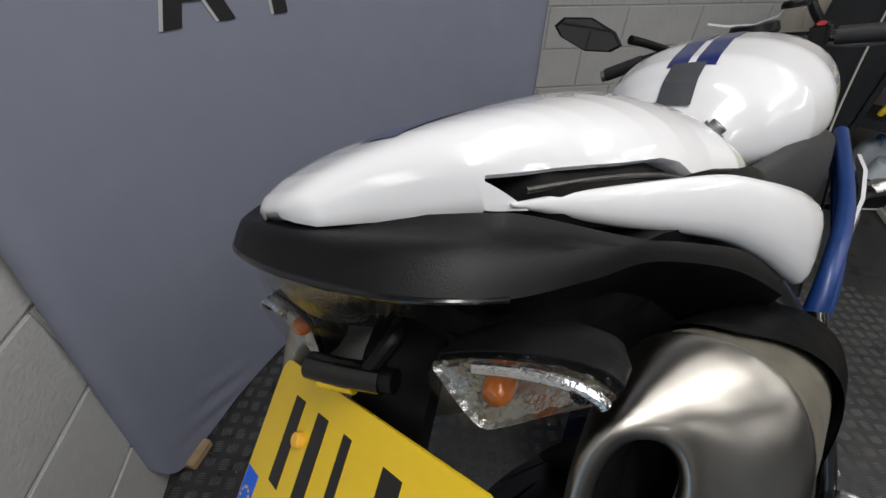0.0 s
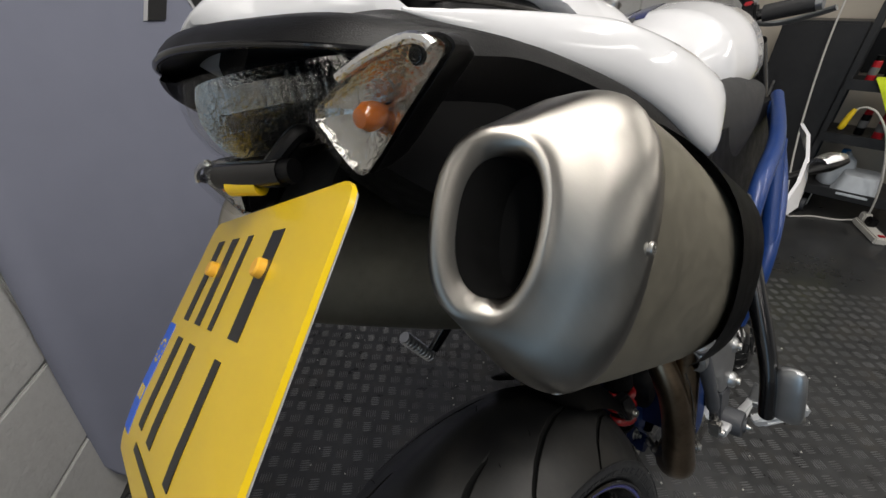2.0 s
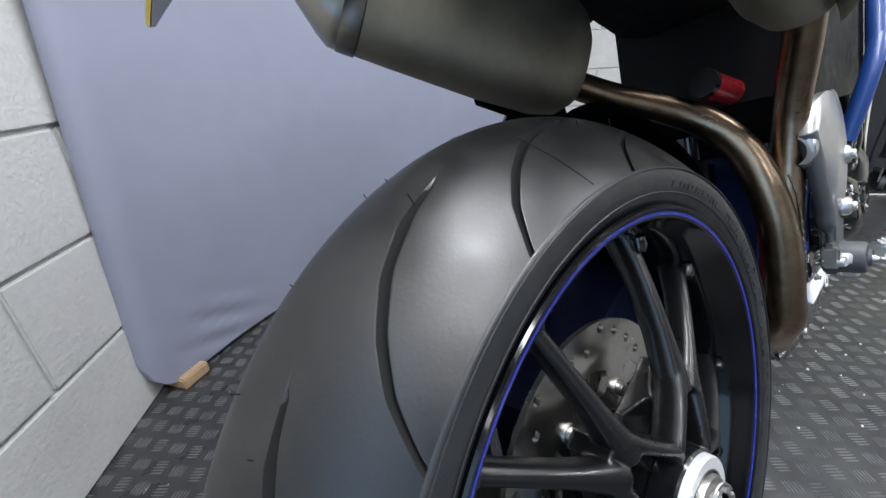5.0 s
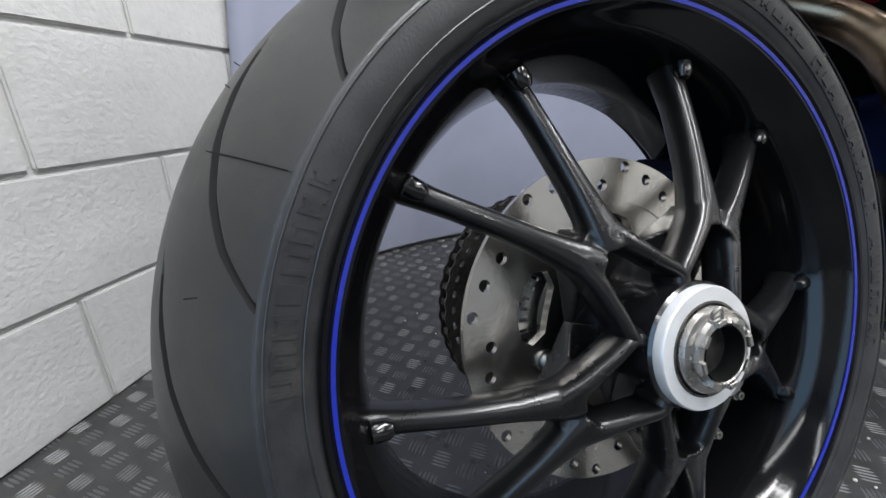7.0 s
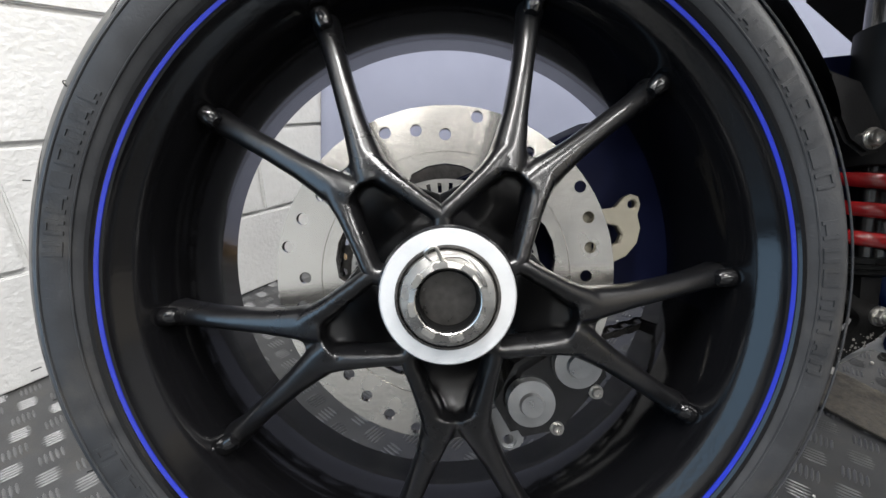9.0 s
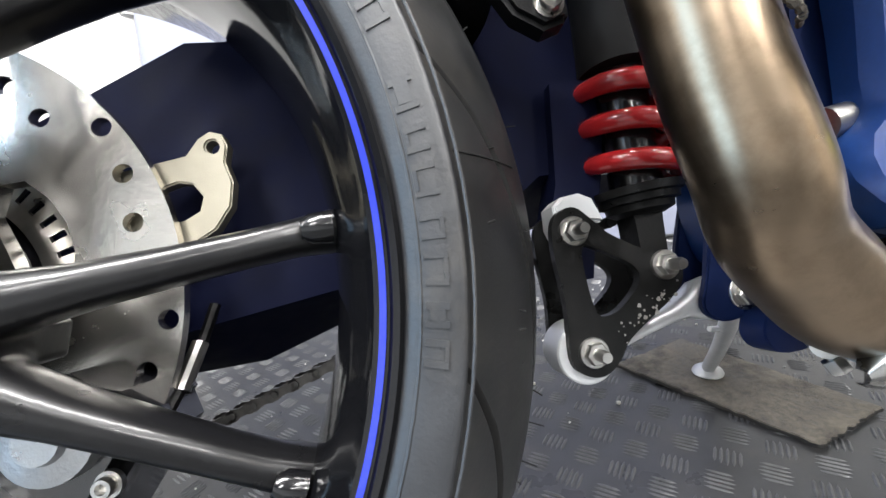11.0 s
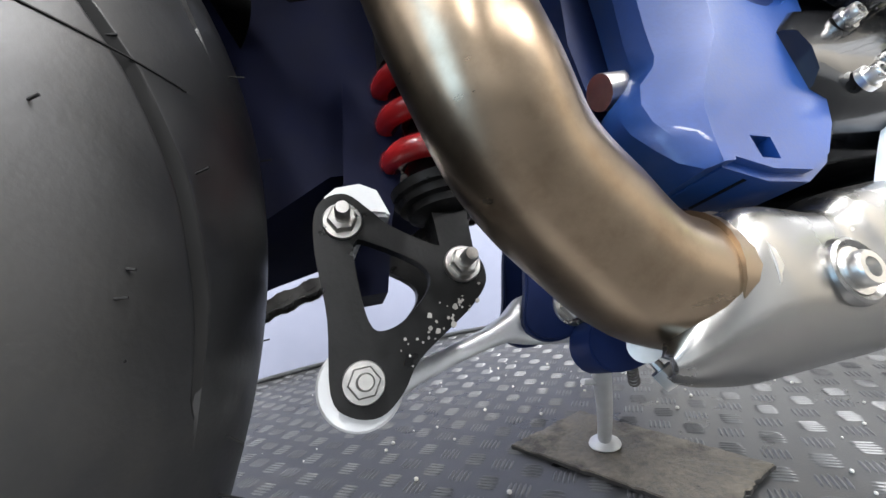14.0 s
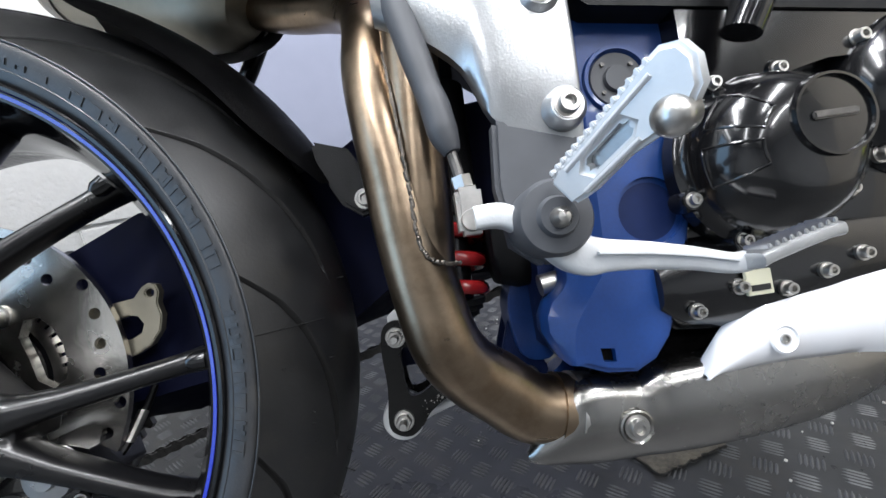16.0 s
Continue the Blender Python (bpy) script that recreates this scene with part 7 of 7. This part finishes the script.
spray_can(2.68, -0.175, 0.406, 0.13, 0.020, RED_CAN, RED_CAN, "red aerosol can with pale label on the shelf", "aerosol cans")
spray_can(2.70, -0.225, 0.406, 0.10, 0.018, RED_CAN, BLACK_PLASTIC, "short red aerosol can with black cap", "aerosol cans")
spray_can(2.74, -0.105, 0.406, 0.12, 0.018, BLACK_PLASTIC, RED_CAN, "dark aerosol can with red cap", "aerosol cans")
spray_can(2.70, -0.045, 0.649, 0.115, 0.017, RED_CAN, BLACK_PLASTIC, "red aerosol can with black cap on top shelf", "aerosol cans")
spray_can(2.72, -0.125, 0.649, 0.06, 0.024, RED_CAN, RED_CAN, "squat dark red tin on the top shelf", "aerosol cans")
cone = thing("nozzle_bottle", "dark bottle with an orange pointed nozzle", "bottle", pose(2.78, -0.115, 0.649))
part("bottle_body", lathe([(0.0001, 0), (0.028, 0), (0.03, 0.01), (0.03, 0.12), (0.012, 0.16), (0.0001, 0.16)], 22, axis="z"), BLACK_PLASTIC, cone)
part("nozzle", lathe([(0.012, 0.158), (0.011, 0.175), (0.004, 0.23), (0.0001, 0.23)], 18, axis="z"), SCREW_YELLOW, cone, "orange pointed nozzle")

# hi-vis cloth draped over the top shelf
bm = bmesh.new()
cols_, rows_ = 20, 18
vs = []
for i in range(cols_ + 1):
    f = i / cols_
    col = []
    for j in range(rows_ + 1):
        g = j / rows_
        y = -0.068 - 0.24 * f
        drop = (0.012 + 0.24 * min(1, f * 1.5)) * g
        col.append(bm.verts.new((2.578 - 0.012 * math.sin(f * 17 + 2 * g) * g - 0.01 * g, y - 0.01 * g, 0.678 - drop)))
    vs.append(col)
for i in range(cols_):
    for j in range(rows_):
        bm.faces.new((vs[i][j], vs[i + 1][j], vs[i + 1][j + 1], vs[i][j + 1]))
for i in range(cols_):
    p, q = vs[i][0].co, vs[i + 1][0].co
    bm.faces.new((vs[i][0], vs[i + 1][0], bm.verts.new((2.70, q.y, 0.676)), bm.verts.new((2.70, p.y, 0.676))))
bmesh.ops.remove_doubles(bm, verts=bm.verts, dist=0.0005)
bmesh.ops.solidify(bm, geom=list(bm.faces), thickness=0.002)
tagged(part("hi_vis_cloth", bm, HI_VIS, None, "", 60), "fluorescent yellow cloth hanging over the shelf edge", "cloth")


def jerry(x, y, z, w, d, h, turn, label):
    t = thing("plastic_container", label, "container", pose(x, y, z, 0, 0, turn), "containers on the tray")
    loops = [[Vector((px, py, zz)) for px, py in egg(0, 0, d / 2 * s, w / 2 * s, w / 2 * s, 24, 0.5)] for zz, s in ((0, 0.9), (0.008, 1), (h * 0.62, 1), (h * 0.8, 0.86), (h * 0.92, 0.5), (h * 0.95, 0.3))]
    part("container_body", loft(loops), MILKY, t, "", 50)
    part("container_cap", lathe([(0.0001, h * 1.08), (0.016, h * 1.08), (0.018, h * 1.05), (0.018, h * 0.93)], 20, axis="z"), BLUE_BOTTLE if turn > 20 else MILKY, t)
    part("container_handle", tube(spline([(-w * 0.3, 0, h * 0.74), (-w * 0.32, 0, h * 1.0), (0.0, 0, h * 0.98)], 5), 0.008, 10), MILKY, t)
    return t


jerry(2.76, -0.10, 0.139, 0.12, 0.10, 0.17, 30, "milky blue plastic jerry can on the tray")
tray_box = thing("wash_tray", "upturned milky white plastic wash tray", "tray", pose(2.70, -0.20, 0.139))
part("tray_shell", loft([[Vector((px, py, zz)) for px, py in egg(0, 0, 0.11 * s, 0.085 * s, 0.085 * s, 28, 0.45)] for zz, s in ((0.0, 1.08), (0.01, 1.08), (0.014, 1.0), (0.08, 0.86), (0.095, 0.8), (0.098, 0.7))]), MILKY, tray_box, "", 50)
spray_can(2.72, -0.40, 0.139, 0.2, 0.03, BLUE_BOTTLE, BLUE_BOTTLE, "bright blue plastic bottle on the tray", "bottles")

# extension lead
strip = thing("power_strip", "white four-way power strip lying on floor", "power strip", pose(2.53, -0.325, 0, 0, 0, -157))
part("strip_body", block((-0.12, -0.026, 0), (0.12, 0.026, 0.035), 0.006), WHITE_CABLE, strip)
part("strip_switch", block((0.088, -0.012, 0.035), (0.108, 0.012, 0.041), 0.002), RED_CAN, strip, "red rocker switch")
part("strip_plug", block((-0.05, -0.018, 0.035), (0.0, 0.018, 0.075), 0.006), BLACK_PLASTIC, strip, "black plug")
part("strip_plug", block((-0.11, -0.018, 0.035), (-0.065, 0.018, 0.075), 0.006), WHITE_CABLE, strip)
cab = part("lead_cable", tube(spline([(2.60, -0.295, 0.07), (2.57, -0.285, 0.16), (2.545, -0.26, 0.28), (2.54, -0.20, 0.45), (2.545, -0.14, 0.535), (2.55, -0.10, 0.56), (2.56, -0.07, 0.557), (2.565, -0.055, 0.54)], 8), 0.0045, 8), WHITE_CABLE)
tagged(cab, "white cable looping up to the yellow plug", "cable")
lamp2 = thing("inspection_plug", "yellow plastic plug hanging on a white cable", "plug")
part("plug_body", tube(spline([(2.565, -0.052, 0.548), (2.563, -0.045, 0.52), (2.56, -0.036, 0.47), (2.56, -0.033, 0.455)], 4), [0.012, 0.018, 0.02, 0.016], 14, 0.7), YELLOW_PLASTIC, lamp2)
part("plug_tip", tube([(2.560, -0.033, 0.455), (2.56, -0.031, 0.448)], 0.012, 12), BLACK_PLASTIC, lamp2)
lead = part("floor_cable", tube(spline([(2.645, -0.275, 0.02), (2.60, -0.2, 0.006), (2.56, -0.1, 0.005), (2.50, -0.04, 0.005), (2.45, 0.0, 0.03), (2.50, 0.06, 0.2), (2.56, 0.12, 0.5), (2.58, 0.16, 0.9), (2.6, 0.16, 1.4)], 8), 0.0045, 8), WHITE_CABLE)
tagged(lead, "white mains cable running along the floor", "cable")

# ---- bits lying on the floor ----
rnd = random.Random(12)
bm = bmesh.new()
for k in range(150):
    x, y = rnd.uniform(0.35, 1.4), rnd.uniform(-0.35, 0.75)
    if 0.5 < x < 0.78 and 0.08 < y < 0.39:
        continue
    r = rnd.uniform(0.0012, 0.0032)
    bmesh.ops.create_icosphere(bm, subdivisions=1, radius=r, matrix=Matrix.Translation((x, y, r * 0.7)))
for k in range(50):
    x, y = rnd.uniform(-0.5, 0.5), rnd.uniform(-0.1, 1.0)
    r = rnd.uniform(0.0008, 0.002)
    bmesh.ops.create_icosphere(bm, subdivisions=1, radius=r, matrix=Matrix.Translation((x, y, r * 0.7)))
debris = part("floor_debris", bm, WHITE_CABLE, None)
tagged(debris, "small white beads and crumbs on the floor", "debris", kind="stuff")

# ---- raised bars of the tread plate ----
gx, gy = np.array((0.0576, -0.0070)), np.array((0.0070, 0.0576))
ref = np.array((0.477, 0.336))
verts, faces = [], []
for i in range(-30, 28):
    for j in range(-32, 24):
        for kind in (0, 1):
            c = ref + gx * (i + 0.5 * kind) + gy * (j + 0.5 * kind)
            if not (-1.0 < c[0] < 1.95 and -1.25 < c[1] < 1.4):
                continue
            if c[0] > 1.72 + 0.45 * (c[1] * -1) and c[1] < 0.3:
                continue
            a = math.radians(-40 if kind == 0 else 48)
            u, v = np.array((math.cos(a), math.sin(a))), np.array((-math.sin(a), math.cos(a)))
            for b in range(5):
                o = c + v * (b - 2) * 0.0058
                hl, hw, h = 0.0148 - 0.0012 * abs(b - 2), 0.0018, 0.0012
                base = len(verts)
                for su, sv, z in ((-1, 0, 0), (-0.55, -1, 0), (0.55, -1, 0), (1, 0, 0), (0.55, 1, 0), (-0.55, 1, 0), (-0.6, -0.25, h), (0.6, -0.25, h), (0.6, 0.25, h), (-0.6, 0.25, h)):
                    p = o + u * su * hl + v * sv * hw
                    verts.append((p[0], p[1], z + 0.0001))
                q = base
                faces += [(q + 6, q + 7, q + 8, q + 9), (q + 1, q + 2, q + 7, q + 6), (q + 4, q + 5, q + 9, q + 8), (q, q + 1, q + 6), (q, q + 6, q + 9), (q, q + 9, q + 5), (q + 3, q + 7, q + 2), (q + 3, q + 8, q + 7), (q + 3, q + 4, q + 8)]
bars_me = bpy.data.meshes.new("tread_bars")
bars_me.from_pydata(verts, [], faces)
bars_me.materials.append(TREAD_EDGE)
bars = new("tread_bars", bars_me)
bars.parent = floor
tagged(bars, "raised tread plate bars paler than the plate", kind="stuff")

# ---- blocks of the painted walls ----
BL, BH, GAP = 0.44, 0.1985, 0.007


def wall_block_mesh(length, name="block"):
    bm = block((0, -0.001, 0), (length, 0.012, BH - GAP), 0.003)
    return finish(name, bm, BLOCK)


full = wall_block_mesh(BL - GAP)
for wall, m, a0, a1, phases in ((wall_west, WALL_M, -0.90, 2.15, (0.11, 0.32)), (north, SIDE_M @ Matrix.Translation((0, 2.15, 0)), -0.74, 3.2, (0.16, 0.38))):
    for row in range(14):
        z = 0.002 + 0.1985 * row
        start = phases[row % 2]
        k = int((a0 - start) / BL) - 1
        while start + k * BL < a1:
            x0 = start + k * BL + GAP / 2
            k += 1
            if x0 < a0 - 0.05 or x0 + BL > a1 + 0.3:
                continue
            ob = new("block", full)
            ob.parent = wall
            ob.matrix_local = m @ Matrix.Translation((x0, 0, z))
